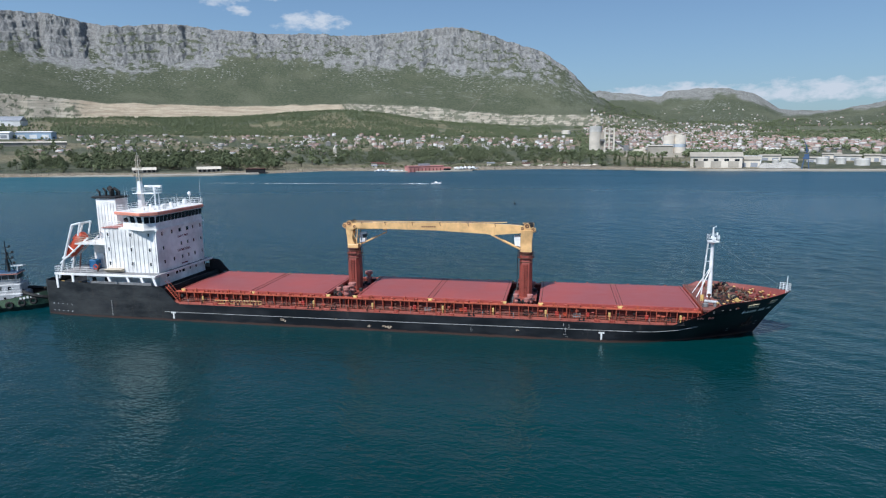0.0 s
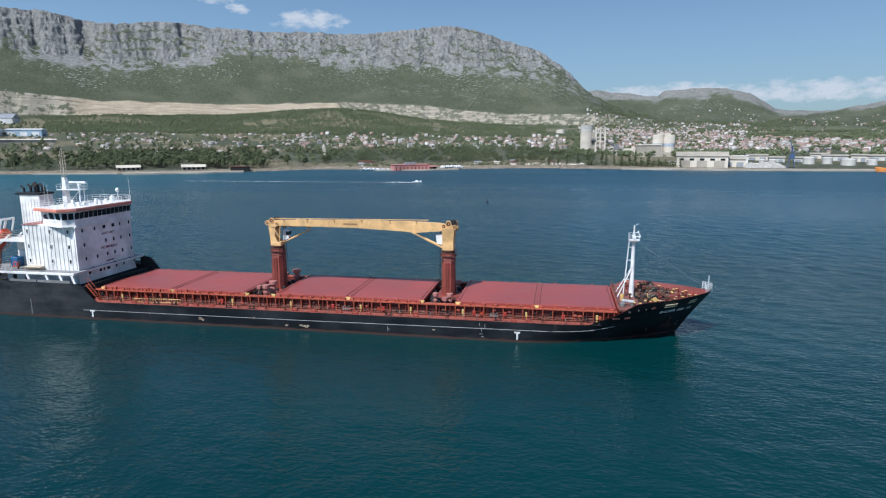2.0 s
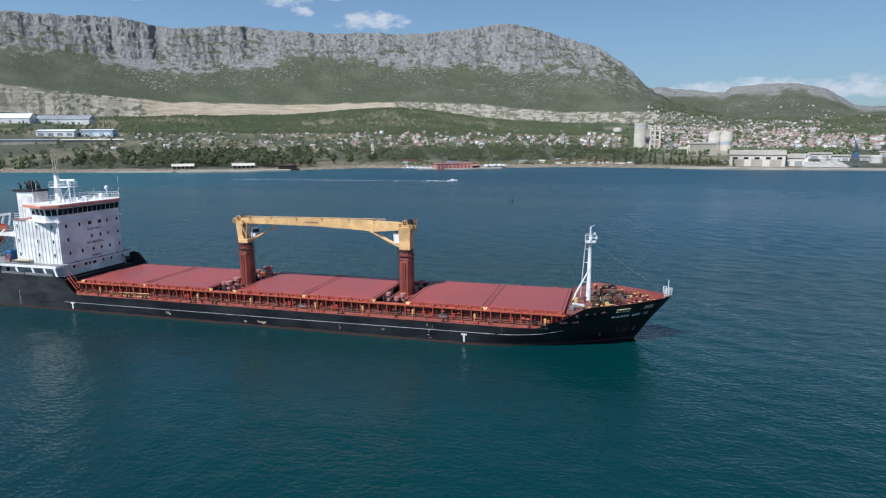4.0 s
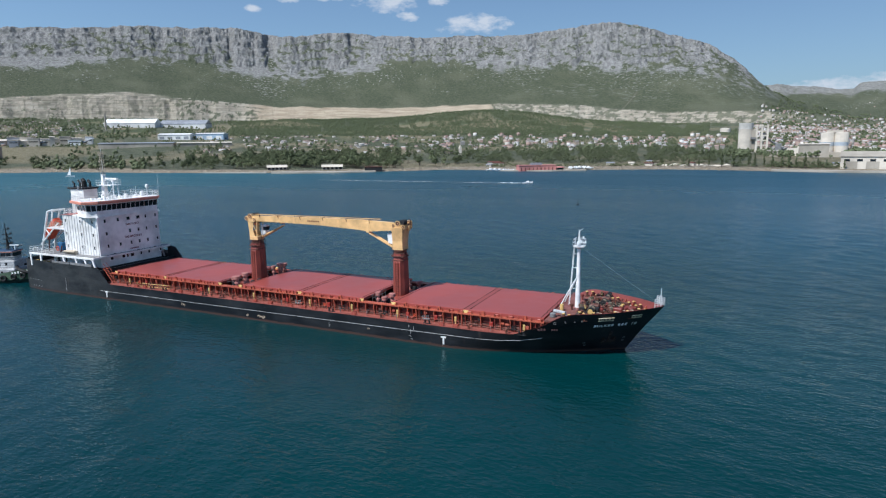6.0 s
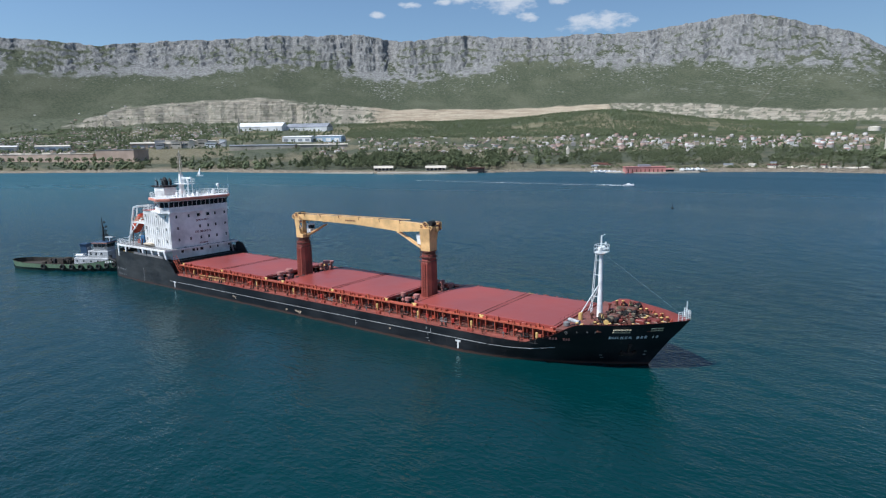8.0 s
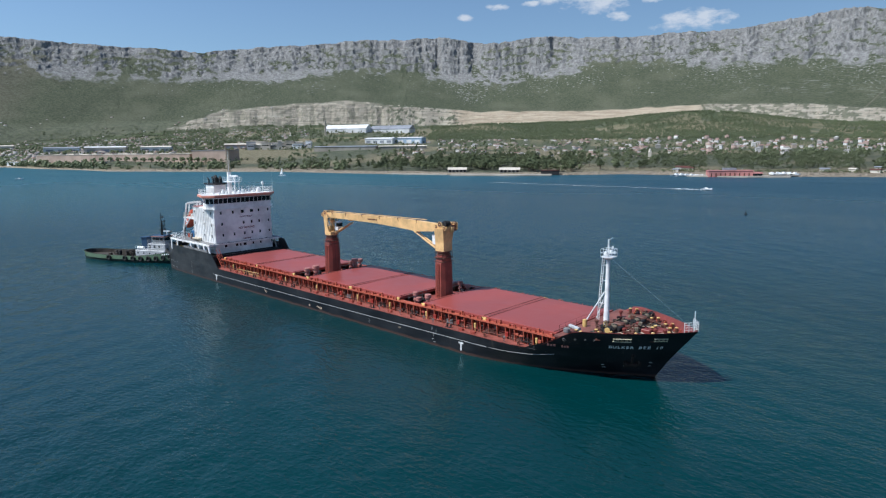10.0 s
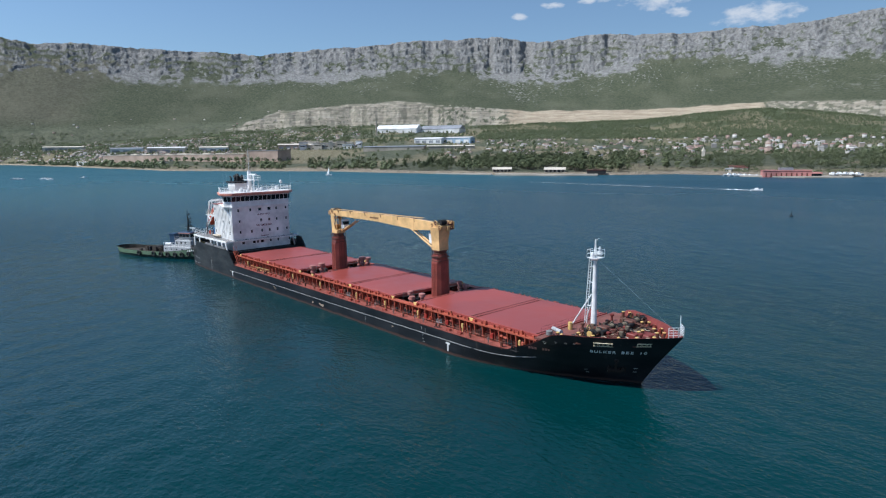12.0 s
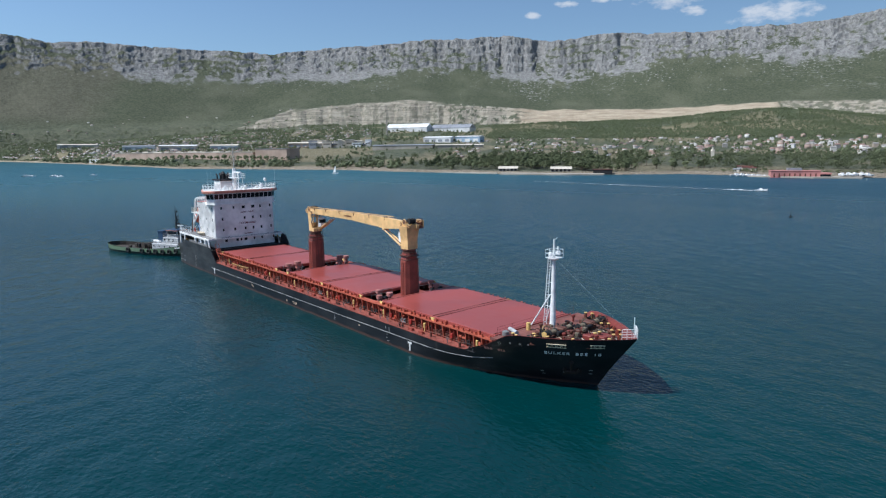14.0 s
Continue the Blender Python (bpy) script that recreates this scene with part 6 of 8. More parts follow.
for i in range(30):
    x, y = rnd.uniform(47.0, 55.5), 0
    lim = hull_half(x, 5.5) - 1.2
    y = rnd.uniform(-lim, lim)
    m = Mesh()
    k = rnd.randrange(3)
    if k == 0:
        for q in range(4):
            m.torus((0, 0, 0.06 + q * 0.09), (0.05 * q, 0.03, 1), 0.42 - 0.03 * q, 0.055, 14, 5)
        part("rope_pile", m, ROPE, ship, "coil of mooring rope", at=pose(x, y, 5.3, 0, 0, i * 40))
    elif k == 1:
        m.turn((0, 0, 0), [(0.14, 0), (0.14, 0.6), (0.26, 0.62), (0.26, 0.85), (0.1, 0.92)], 10)
        part("deck_vent", m, rnd.choice((BOWRED, BROWN, BROWN)), ship, at=pose(x, y, 5.3))
    else:
        m.box(-0.35, 0.35, -0.25, 0.25, 0, rnd.uniform(0.25, 0.6), 0.04)
        part("deck_box", m, rnd.choice((GREY, DARK, BROWN, BROWN)), ship, at=pose(x, y, 5.3, 0, 0, i * 25))
for k in range(5):
    m = Mesh()
    a = Vector((50.6 + 0.3 * k, -3.4 + k * 1.6, 5.62))
    b = Vector((54.6 + 0.5 * k % 2, -3.2 + k * 1.45, 5.6))
    pr = a
    for q in range(1, 9):
        p = a.lerp(b, q / 8) + Vector((0, 0.3 * math.sin(q * 1.7 + k), 0.03))
        m.rod(pr, p, 0.05, n=5)
        pr = p
    part("mooring_line", m, CREAM, ship, "pale mooring line laid along the deck")
# gear at the forward hatch end
m = Mesh().rod((45.6, -5.6, 6.0), (47.3, -6.2, 6.0), 0.24, n=12)
part("rolled_canvas", m, TUGWHITE, ship)
m = Mesh().rod((45.9, -2.6, 5.3), (45.9, -2.6, 6.2), 0.28, n=12)
part("yellow_drum", m, YELLOW, ship, "yellow drum by the mast foot")
m = Mesh().turn((45.6, -6.3, 4.0), [(0.2, 0), (0.2, 1.3), (0.42, 1.35), (0.42, 1.8), (0.1, 1.95)], 12)
part("grey_vent", m, GREY, ship, smooth=True)
rail("break_rail", [(45.1, -7.2, 5.3), (45.1, 7.2, 5.3)], r=0.018, mat=BROWN)
# white pulpit rail and jackstaff at the stem
yb = hull_half(58.1, 6.6)
rail("pulpit_rail", [(58.1, -yb, 6.6), (58.8, -hull_half(58.8, 6.6), 6.62), (59.2, 0, 6.65), (58.8, hull_half(58.8, 6.6), 6.62), (58.1, yb, 6.6)], 1.15, 4, 0.55, 0.04, MASTW)
part("jackstaff", Mesh().rod((58.7, 0.1, 6.6), (58.7, 0.1, 9.0), 0.045), MASTW, ship)

# ---------------------------------------------------------------- tug, buoy and boats
TUGBLUE = plain("tug_funnel_blue", (0.02, 0.05, 0.10), 0.5)
tug = thing("tugboat", pose(-107.7, 92.25, -0.1, 0, 0, 26) @ Matrix.Diagonal((1.05, 1, 1, 1)), "green and white tugboat pressing its bow against the ship's stern", "tug")


def tug_half(x):
    t = abs(x) / 16.5
    return 4.3 * (1 - t ** (3.2 if x < 0 else 2.6)) ** (0.5 if x < 0 else 0.7) if t < 1 else 0.0


txs = [-16.5, -16.2, -15.5, -14, -11, -7, -2, 3, 7, 10, 12.5, 14.5, 15.6, 16.2, 16.5]


def tug_top(x):
    return float(np.interp(x, [-16.5, -10, 2, 8, 16.5], [2.15, 1.75, 1.7, 2.2, 3.6]))


for name, lo, hi, o, mat, lab in (("lower_hull", lambda x: -1.0, lambda x: 0.75, 0.0, TUGDARK, "dark green lower hull"), ("upper_hull", lambda x: 0.75, tug_top, 0.12, TUGGREEN, "faded light green bulwark")):
    m = Mesh()
    for side in (-1, 1):
        m.rings([[(x * (1 - 0.015 * k), side * (tug_half(x) * (0.93 if z < 0 else 1) + (o if tug_half(x) > 0.1 else 0)), z) for k, z in enumerate((hi(x), (hi(x) + lo(x)) / 2, lo(x)))] for x in txs], close=False)
    part(name, m, mat, tug, lab, smooth=True)
m = Mesh()
for side in (-1, 1):
    m.rings([[(x * 0.985, side * max(0, tug_half(x) - 0.12), tug_top(x) + 0.02), (x * 0.985, side * max(0, tug_half(x) - 0.16), 0.95)] for x in txs], close=False)
part("inner_bulwark", m, TUGDECK, tug)
part("deck", Mesh().prism([(x * 0.98, -max(0.02, tug_half(x) - 0.1)) for x in txs] + [(x * 0.98, max(0.02, tug_half(x) - 0.1)) for x in reversed(txs)], "z", 0.8, 1.0), TUGDECK, tug, "brown steel working deck")
part("deckhouse", Mesh().box(1.5, 10.5, -2.7, 2.7, 1.0, 3.1, 0.2), TUGWHITE, tug, "grimy white deckhouse")
part("upper_house", Mesh().box(4.8, 10.2, -2.0, 2.0, 3.1, 4.7, 0.15), TUGWHITE, tug)
part("wheelhouse", Mesh().rings([[(6.2 - o, -1.6 - o, z), (9.5 + o, -1.4 - o, z), (9.5 + o, 1.4 + o, z), (6.2 - o, 1.6 + o, z)] for z, o in ((4.7, 0), (5.5, 0), (6.6, 0.15))]), TUGWHITE, tug, "white wheelhouse")
part("wheelhouse_roof", Mesh().box(6.0, 9.8, -1.75, 1.75, 6.6, 6.8, 0.08), TUGBLUE, tug, "dark blue wheelhouse roof")
part("roof_edge", Mesh().box(5.9, 9.9, -1.82, 1.82, 6.5, 6.6), ORANGE, tug)
for side in (-1, 1):
    for x in (6.75, 7.8, 8.85):
        part("window", Mesh().box(x - 0.42, x + 0.42, *sorted((side * 1.6, side * 1.74)), 5.55, 6.35), GLASS, tug)
    for x in (2.4, 4.2, 6.0, 7.8, 9.4):
        part("porthole", Mesh().rod((x, side * 2.65, 2.3), (x, side * 2.74, 2.3), 0.2, n=10), GLASS, tug)
    for x in (5.6, 7.0, 8.4):
        part("porthole", Mesh().box(x - 0.25, x + 0.25, *sorted((side * 1.98, side * 2.05)), 3.7, 4.3), GLASS, tug)
    for q in range(6):
        x = 10.4 + q * 0.5
        part("name_bar", Mesh().box(x - 0.16, x + 0.16, *sorted((side * (tug_half(x) + 0.1), side * (tug_half(x) + 0.16))), 2.0 + q * 0.08, 2.4 + q * 0.08), NAMEW, tug, "small white painted bar")
for y in (-0.95, 0.0, 0.95):
    part("window", Mesh().box(9.5, 9.68, y - 0.4, y + 0.4, 5.55, 6.35), GLASS, tug)
part("funnel", Mesh().rings([[(x + 3.0, y, z) for x, y in ((-0.9, -0.8), (0.7, -0.8), (0.7, 0.8), (-0.9, 0.8))] for z in (3.1, 5.9)]).box(1.9, 3.9, -1.0, 1.0, 5.9, 6.2), TUGBLUE, tug, "dark blue funnel")
m = Mesh().rod((8.0, 0, 6.8), (7.8, 0, 12.6), 0.16, 0.07)
for sgn in (-1, 1):
    m.rod((8.0 + 0.7 * sgn, 0.5, 6.8), (7.9, 0, 10.6), 0.09, n=5)
    m.rod((8.0, 0.6 * sgn, 6.8), (7.9, 0, 9.8), 0.07, n=5)
for z, wdt in ((8.2, 1.0), (9.2, 0.8), (10.2, 0.9), (11.3, 0.5)):
    m.rod((7.9, -wdt, z), (7.9, wdt, z), 0.07)
    m.rod((7.9 - wdt, 0, z), (7.9 + wdt, 0, z), 0.07)
    m.box(7.8 + wdt, 8.1 + wdt, -0.15, 0.15, z, z + 0.4)
part("mast", m, DARK, tug, "dark lattice mast")
part("radar_bar", Mesh().box(8.4, 10.2, -0.15, 0.15, 7.7, 7.95).rod((9.3, 0, 6.8), (9.3, 0, 7.7), 0.1), MASTW, tug)
part("fire_monitor", Mesh().rod((9.2, 0.9, 6.8), (9.2, 0.9, 7.3), 0.12).rod((9.2, 0.9, 7.3), (10.4, 0.9, 7.8), 0.13), GREY, tug)
for side in (-1, 1):
    part("life_raft", Mesh().rod((1.8, side * 1.9, 3.5), (3.6, side * 1.9, 3.5), 0.38, n=10), MASTW, tug, "white life raft canister")
    rail("bridge_rail", [(4.9, side * 1.95, 4.7), (10.1, side * 1.9, 4.7)], 0.9, 2, 1.0, 0.035, TUGWHITE, tug)
part("towing_winch", Mesh().rod((-3.0, -1.1, 1.8), (-3.0, 1.1, 1.8), 0.7, n=14).box(-3.6, -2.4, -1.4, -1.1, 1.0, 2.5).box(-3.6, -2.4, 1.1, 1.4, 1.0, 2.5), TUGDECK, tug)
part("towing_hook", Mesh().box(-6.0, -5.4, -0.4, 0.4, 1.0, 2.2, 0.1), DARK, tug)
for side in (-1, 1):
    for x in (-5.0, 0.0, 2.4, 4.6, 6.8, 8.8, 10.6, 12.2):
        y = side * (tug_half(x) + 0.3)
        part("tyre_fender", Mesh().torus((x, y, 1.15 + max(0, x - 8) * 0.12), (0.15 * (x > 9), 1, 0), 0.5, 0.2, 14, 6), RUBBER, tug, "black tyre hung as a fender")
    r = rail("side_rail", [(1.6, side * 2.6, 3.1), (10.4, side * 2.6, 3.1)], 0.95, 2, 1.2, 0.03, MASTW, tug)
part("bow_fender", Mesh().torus((12.6, 0, 2.5), (0.3, 0, 1), 3.0, 0.35, 20, 6), RUBBER, tug)
m = Mesh()
rnd = random.Random(3)
for i in range(12):
    x, y = rnd.uniform(-9, -0.5), rnd.uniform(-2.6, 2.6)
    part("deck_gear", Mesh().box(x - 0.4, x + 0.4, y - 0.3, y + 0.3, 1.0, 1.0 + rnd.uniform(0.3, 1.1), 0.05), TUGDECK, tug, "rusty gear on the working deck")

buoy = thing("navigation_buoy", pose(-21.2, 296.5, 0.0) @ Matrix.Scale(0.75, 4), "small dark navigation buoy afloat", "buoy")
part("float", Mesh().turn((0, 0, 0), [(0.5, -0.5), (0.9, -0.1), (0.9, 0.35), (0.4, 0.6)], 12), DARK, buoy)
part("tower", Mesh().rod((0, 0, 0.5), (0, 0, 2.2), 0.22, 0.12), DARK, buoy)
part("topmark", Mesh().turn((0, 0, 2.2), [(0.1, 0), (0.32, 0.1), (0.32, 0.5), (0.05, 0.6)], 10), DARK, buoy)

boat_hull = Mesh()
boat_hull.rings([[(x, -w, z1), (x, -w * 0.8, 0.0), (x, 0, -0.3), (x, w * 0.8, 0.0), (x, w, z1)] for x, w, z1 in ((-4.0, 1.2, 0.9), (-2, 1.4, 0.9), (1, 1.4, 1.0), (3, 0.8, 1.2), (4.3, 0.05, 1.4))], close=False)
boat_hull.prism([(-4, -1.2), (-2, -1.4), (1, -1.4), (3, -0.8), (4.2, 0), (3, 0.8), (1, 1.4), (-2, 1.4), (-4, 1.2)], "z", 0.7, 0.85)


def motorboat(m, label, group="", scale=1.0):
    b = thing("motorboat", m @ Matrix.Diagonal((scale, scale, scale, 1)), label, "boat", group)
    part("hull", boat_hull, MASTW, b)
    part("cabin", Mesh().rings([[(-1.0, -0.9, 0.8), (2.0, -0.7, 0.9), (2.0, 0.7, 0.9), (-1.0, 0.9, 0.8)], [(-0.8, -0.8, 1.9), (0.9, -0.6, 1.9), (0.9, 0.6, 1.9), (-0.8, 0.8, 1.9)]]), MASTW, b)
    part("windscreen", Mesh().rings([[(2.02, -0.65, 1.0), (0.95, -0.6, 1.8), (0.95, 0.6, 1.8), (2.02, 0.65, 1.0)], [(2.1, -0.65, 1.0), (1.03, -0.6, 1.8), (1.03, 0.6, 1.8), (2.1, 0.65, 1.0)]]), GLASS, b)
    return b


speed = motorboat(pose(-86, 427, 0.25, 0, -4, 2), "small white motorboat planing across the bay", scale=0.85)
fm = Mat("foam", 0.9)
fo = fm.noise(0.9, 6, 0.75, fm.pos, (0.25, 1, 1))
FOAM = fm.done(fm.mix(fm.ramp(fo, 0.42, 0.6), (0.05, 0.11, 0.14), (0.80, 0.84, 0.86)))
m = Mesh()
rows = []
for i in range(61):
    t = i / 60
    x = -90 - t * 175
    w = 0.7 + 1.2 * t
    j = 0.5 * math.sin(i * 1.9) * (0.2 + t)
    y = 427 - t * 1.5 + j * 0.4
    w *= (1 - 0.6 * t) * (0.8 + 0.4 * abs(math.sin(i * 2.7)))
    rows.append([(x, y - w, 0.19), (x, y - w * 0.4, 0.23 + 0.3 * max(0, 0.1 - t)), (x, y + w * 0.4, 0.23 + 0.3 * max(0, 0.1 - t)), (x, y + w, 0.19)])
m.rings(rows, close=False)
for k in range(16):
    a = random.Random(k)
    x, y = -91 - a.random() * 16, 427 + a.uniform(-1.6, 1.6)
    m.rings([[(x + dx * s, y + dy * s, z) for dx, dy in ((1.4, 0), (0.4, 0.6), (-1.2, 0.3), (-0.9, -0.5), (0.5, -0.6))] for s, z in ((1.0, 0.19), (0.5, 0.3 + 0.35 * a.random()))])
tagged(part("wake", m, FOAM), "white foam wake trailing behind the motorboat", "wake", kind="stuff")

sail = thing("sailing_boat", pose(-540, 406, 0.2, 0, 0, 20), "small sailing boat with a white sail", "sailing boat")
part("hull", boat_hull, MASTW, sail)
part("mast", Mesh().rod((0.5, 0, 0.8), (0.5, 0, 9.2), 0.07), MASTW, sail)
part("sail", Mesh().rings([[(0.4, 0.05, 1.6), (-3.4, 0.5, 1.7), (0.4, 0.05, 9.0)], [(0.4, 0.12, 1.6), (-3.4, 0.57, 1.7), (0.4, 0.12, 9.0)]]), MASTW, sail)
rnd = random.Random(21)
for cx, cy, n in ((-781, 145, 4), (-747, 168, 5)):
    for i in range(n):
        motorboat(pose(cx + i * 7 - 12, cy + rnd.uniform(-4, 4), 0.15, 0, 0, rnd.uniform(0, 90)), "small pale boat moored off the shore", "moored boats", 0.9)
motorboat(pose(-740, 203, 0.15, 0, 0, 50), "small boat lying off the shore", "moored boats", 1.0)

# ---------------------------------------------------------------- trees
def leaf_mat(name, dark, light):
    m = Mat(name, 0.75, 0, 0.25)
    n = m.noise(1.4, 5, 0.7)
    r = m.math("ADD", m.math("MULTIPLY", m.rand(), 0.5), m.math("MULTIPLY", m.island(), 0.5))
    c = m.mix(m.ramp(n, 0.3, 0.7), dark, light)
    c = m.mix(m.math("MULTIPLY", r, 0.45), c, tuple(x * 1.25 for x in light))
    return m.done(c)


PINE = leaf_mat("pine_needles", (0.044, 0.060, 0.030), (0.092, 0.106, 0.050))
BROAD = leaf_mat("broad_leaves", (0.105, 0.125, 0.062), (0.170, 0.190, 0.098))
# foliage of distant trees, with the paleness of haze mixed into its colour
HAZYLEAF = leaf_mat("distant_leaves", (0.078, 0.096, 0.05), (0.135, 0.155, 0.08))
BARK = plain("bark", (0.10, 0.07, 0.05), 0.9, vary=0.4)
ICO = []
gr = (1 + 5 ** 0.5) / 2
for a in (-1, 1):
    for b in (-gr, gr):
        ICO += [(0, a, b), (a, b, 0), (b, 0, a)]
ICO = [Vector(v).normalized() for v in ICO]
ICO_F = []
for i in range(12):
    for j in range(i + 1, 12):
        for k in range(j + 1, 12):
            if max((ICO[i] - ICO[j]).length, (ICO[j] - ICO[k]).length, (ICO[i] - ICO[k]).length) < 1.1:
                ICO_F.append((i, j, k))


def crown_mesh(seed, h, w, low, clumps, kind):
    """Many uneven leaf clumps with gaps, plus loose sprays at the rim."""
    rnd = random.Random(seed)
    m = Mesh()
    for c in range(clumps):
        t = rnd.random()
        z = low + (h - low) * (0.15 + 0.8 * t)
        if kind == "pine":
            reach = w * (0.35 + 0.65 * math.sin(math.pi * min(1, 0.25 + 0.75 * t))) * (1.1 - 0.5 * t)
        elif kind == "poplar":
            reach = w * (1 - t) ** 0.5 * 0.6
        else:
            reach = w * math.sqrt(max(0.05, 1 - (2 * t - 0.9) ** 2))
        a, d = rnd.uniform(0, 6.283), reach * math.sqrt(rnd.random())
        r = w * rnd.uniform(0.22, 0.42)
        p = Vector((d * math.cos(a), d * math.sin(a), z))
        vs = [p + Vector((v.x * r, v.y * r, v.z * r * 0.75)) * rnd.uniform(0.6, 1.25) for v in ICO]
        m.add(vs, ICO_F)
        for s in range(4):
            q = p + Vector((rnd.uniform(-1, 1), rnd.uniform(-1, 1), rnd.uniform(-0.6, 1))) * r * 1.15
            e = r * 0.45
            m.add([q, q + Vector((rnd.uniform(-e, e), rnd.uniform(-e, e), e)), q + Vector((rnd.uniform(-e, e), e, rnd.uniform(-e, e)))], [(0, 1, 2)])
    return m


def trunk_mesh(seed, h):
    rnd = random.Random(seed)
    m = Mesh()
    bend = Vector((rnd.uniform(-0.4, 0.4), rnd.uniform(-0.4, 0.4), h * 0.75))
    m.rod((0, 0, -0.6), bend * 0.5, 0.26, 0.2, 6)
    m.rod(bend * 0.5, bend, 0.2, 0.08, 6)
    for k in range(4):
        a = rnd.uniform(0, 6.28)
        s = bend * rnd.uniform(0.5, 0.9)
        m.rod(s, s + Vector((math.cos(a) * h * 0.2, math.sin(a) * h * 0.2, h * 0.15)), 0.08, 0.03, 5)
    return m


def tiny_crown(seed, h, w, low):
    """A crown of a few rough clumps, for trees far off."""
    rnd = random.Random(seed)
    m = Mesh()
    for c in range(5):
        p = Vector((rnd.uniform(-0.6, 0.6) * w, rnd.uniform(-0.6, 0.6) * w, low * 0.5 + (h - low * 0.5) * (0.25 + 0.13 * c)))
        r = w * rnd.uniform(0.4, 0.7)
        m.add([p + Vector(v) * r * rnd.uniform(0.7, 1.3) for v in ((1, 0, 0), (-1, 0, 0), (0, 1, 0), (0, -1, 0), (0, 0, 0.8), (0, 0, -0.9))], [(0, 2, 4), (2, 1, 4), (1, 3, 4), (3, 0, 4), (2, 0, 5), (1, 2, 5), (3, 1, 5), (0, 3, 5)])
    return m


TREES = {}
for key, h, w, low, n, kind, mat in (("pine1", 11, 3.6, 3.2, 26, "pine", PINE), ("pine2", 9, 3.2, 2.4, 22, "pine", PINE), ("pine3", 13, 3.9, 4.0, 28, "pine", PINE), ("round1", 6, 2.8, 1.4, 20, "round", BROAD), ("round2", 8, 3.4, 1.8, 24, "round", BROAD), ("poplar", 15, 2.3, 0.2, 46, "poplar", PINE), ("bush", 3, 2.2, 0.1, 14, "round", BROAD)):
    TREES[key] = (trunk_mesh(len(TREES) + 40, h).data("trunk", BARK), crown_mesh(len(TREES) + 7, h, w, low, n, kind).data("crown", mat), crown_mesh(len(TREES) + 7, h, w, low, max(5, n // 3), kind), mat, tiny_crown(len(TREES) + 70, h, w, low))


def tree(key, p, rot, s, label, group):
    t = thing("tree", Matrix.Translation(p) @ Matrix.Rotation(rot, 4, "Z") @ Matrix.Diagonal((s, s, s * random.uniform(0.9, 1.15), 1)), label, "tree", group)
    for nm, k in (("trunk", 0), ("crown", 1)):
        o = new(nm, TREES[key][k])
        o.parent = t


def joined(name, groups, label, category, mats):
    """One mesh out of many placed copies; groups are (verts, triangles, places, turns, scales, slot)."""
    vs, fs, slots, o = [], [], [], 0
    for v, f, p, turn, s, slot in groups:
        v, f = np.asarray(v, float), np.asarray(f)
        c, d = np.cos(turn)[:, None], np.sin(turn)[:, None]
        x, y, z = (v[None, :, i] * s[:, None, i] for i in range(3))
        w = np.stack([x * c - y * d, x * d + y * c, z], -1) + p[:, None, :]
        vs.append(w.reshape(-1, 3))
        fs.append((f[None] + (np.arange(len(p)) * len(v))[:, None, None] + o).reshape(-1, 3))
        slots.append(np.full(len(p) * len(f), slot))
        o += len(p) * len(v)
    co, tri = np.concatenate(vs), np.concatenate(fs)
    me = bpy.data.meshes.new(name)
    me.vertices.add(len(co))
    me.vertices.foreach_set("co", co.ravel())
    me.loops.add(tri.size)
    me.loops.foreach_set("vertex_index", tri.ravel())
    me.polygons.add(len(tri))
    me.polygons.foreach_set("loop_start", np.arange(0, tri.size, 3))
    me.polygons.foreach_set("material_index", np.concatenate(slots).astype(np.int32))
    for mm in mats:
        me.materials.append(mm)
    me.update(calc_edges=True)
    return tagged(new(name, me), label, category, kind="stuff")


def triangles(mesh):
    return [(f[0], f[i], f[i + 1]) for f in mesh.f for i in range(1, len(f) - 1)]


def shore_r(b):
    return float(np.interp(b, BEAR, SHORE))


rnd = random.Random(77)
# pines along the shore, nearest first
made = 0
while made < 280:
    b = rnd.uniform(-51, -22.5) if rnd.random() < 0.25 else rnd.uniform(-44.2, -29)
    o = 20 + 130 * rnd.random() ** 1.5
    if (-41.6 < b < -33.5 and o < 40) or (fbm(np.array([b * 0.9]), np.array([o / 60]), 3, 5)[0] < 0.38):
        continue
    tree(rnd.choice(("pine1", "pine2", "pine3", "round2", "pine1")), spot(b, shore_r(b) + o), rnd.uniform(0, 6.28), rnd.uniform(0.7, 1.1), "dark green pine in the wood along the shore", "shore pines")
    made += 1
for b, r, s in ((-3.2, 655, 0.6), (3.2, 636, 0.7), (4.9, 632, 0.6), (7.0, 628, 0.5), (8.2, 626, 0.45), (-0.6, 652, 0.85), (0.3, 652, 1.0), (1.5, 648, 0.9), (1.9, 650, 0.7), (3.9, 634, 0.75), (4.4, 634, 0.8), (5.5, 630, 0.8), (-1.6, 656, 0.6), (2.6, 645, 0.6), (-2.4, 660, 0.5), (6.4, 632, 0.5)):
    tree("poplar", spot(b, r), r, s * 1.25, "tall dark cypress before the cement works", "cypresses")
for i in range(19):
    b = -74.5 + i * 0.62
    tree("round1", spot(b, float(np.interp(b, [-75.2, -61], [1290, 990]))), i, 1.75, "round clipped tree before the long hall", "clipped trees")

far = []
gen = np.random.default_rng(5)


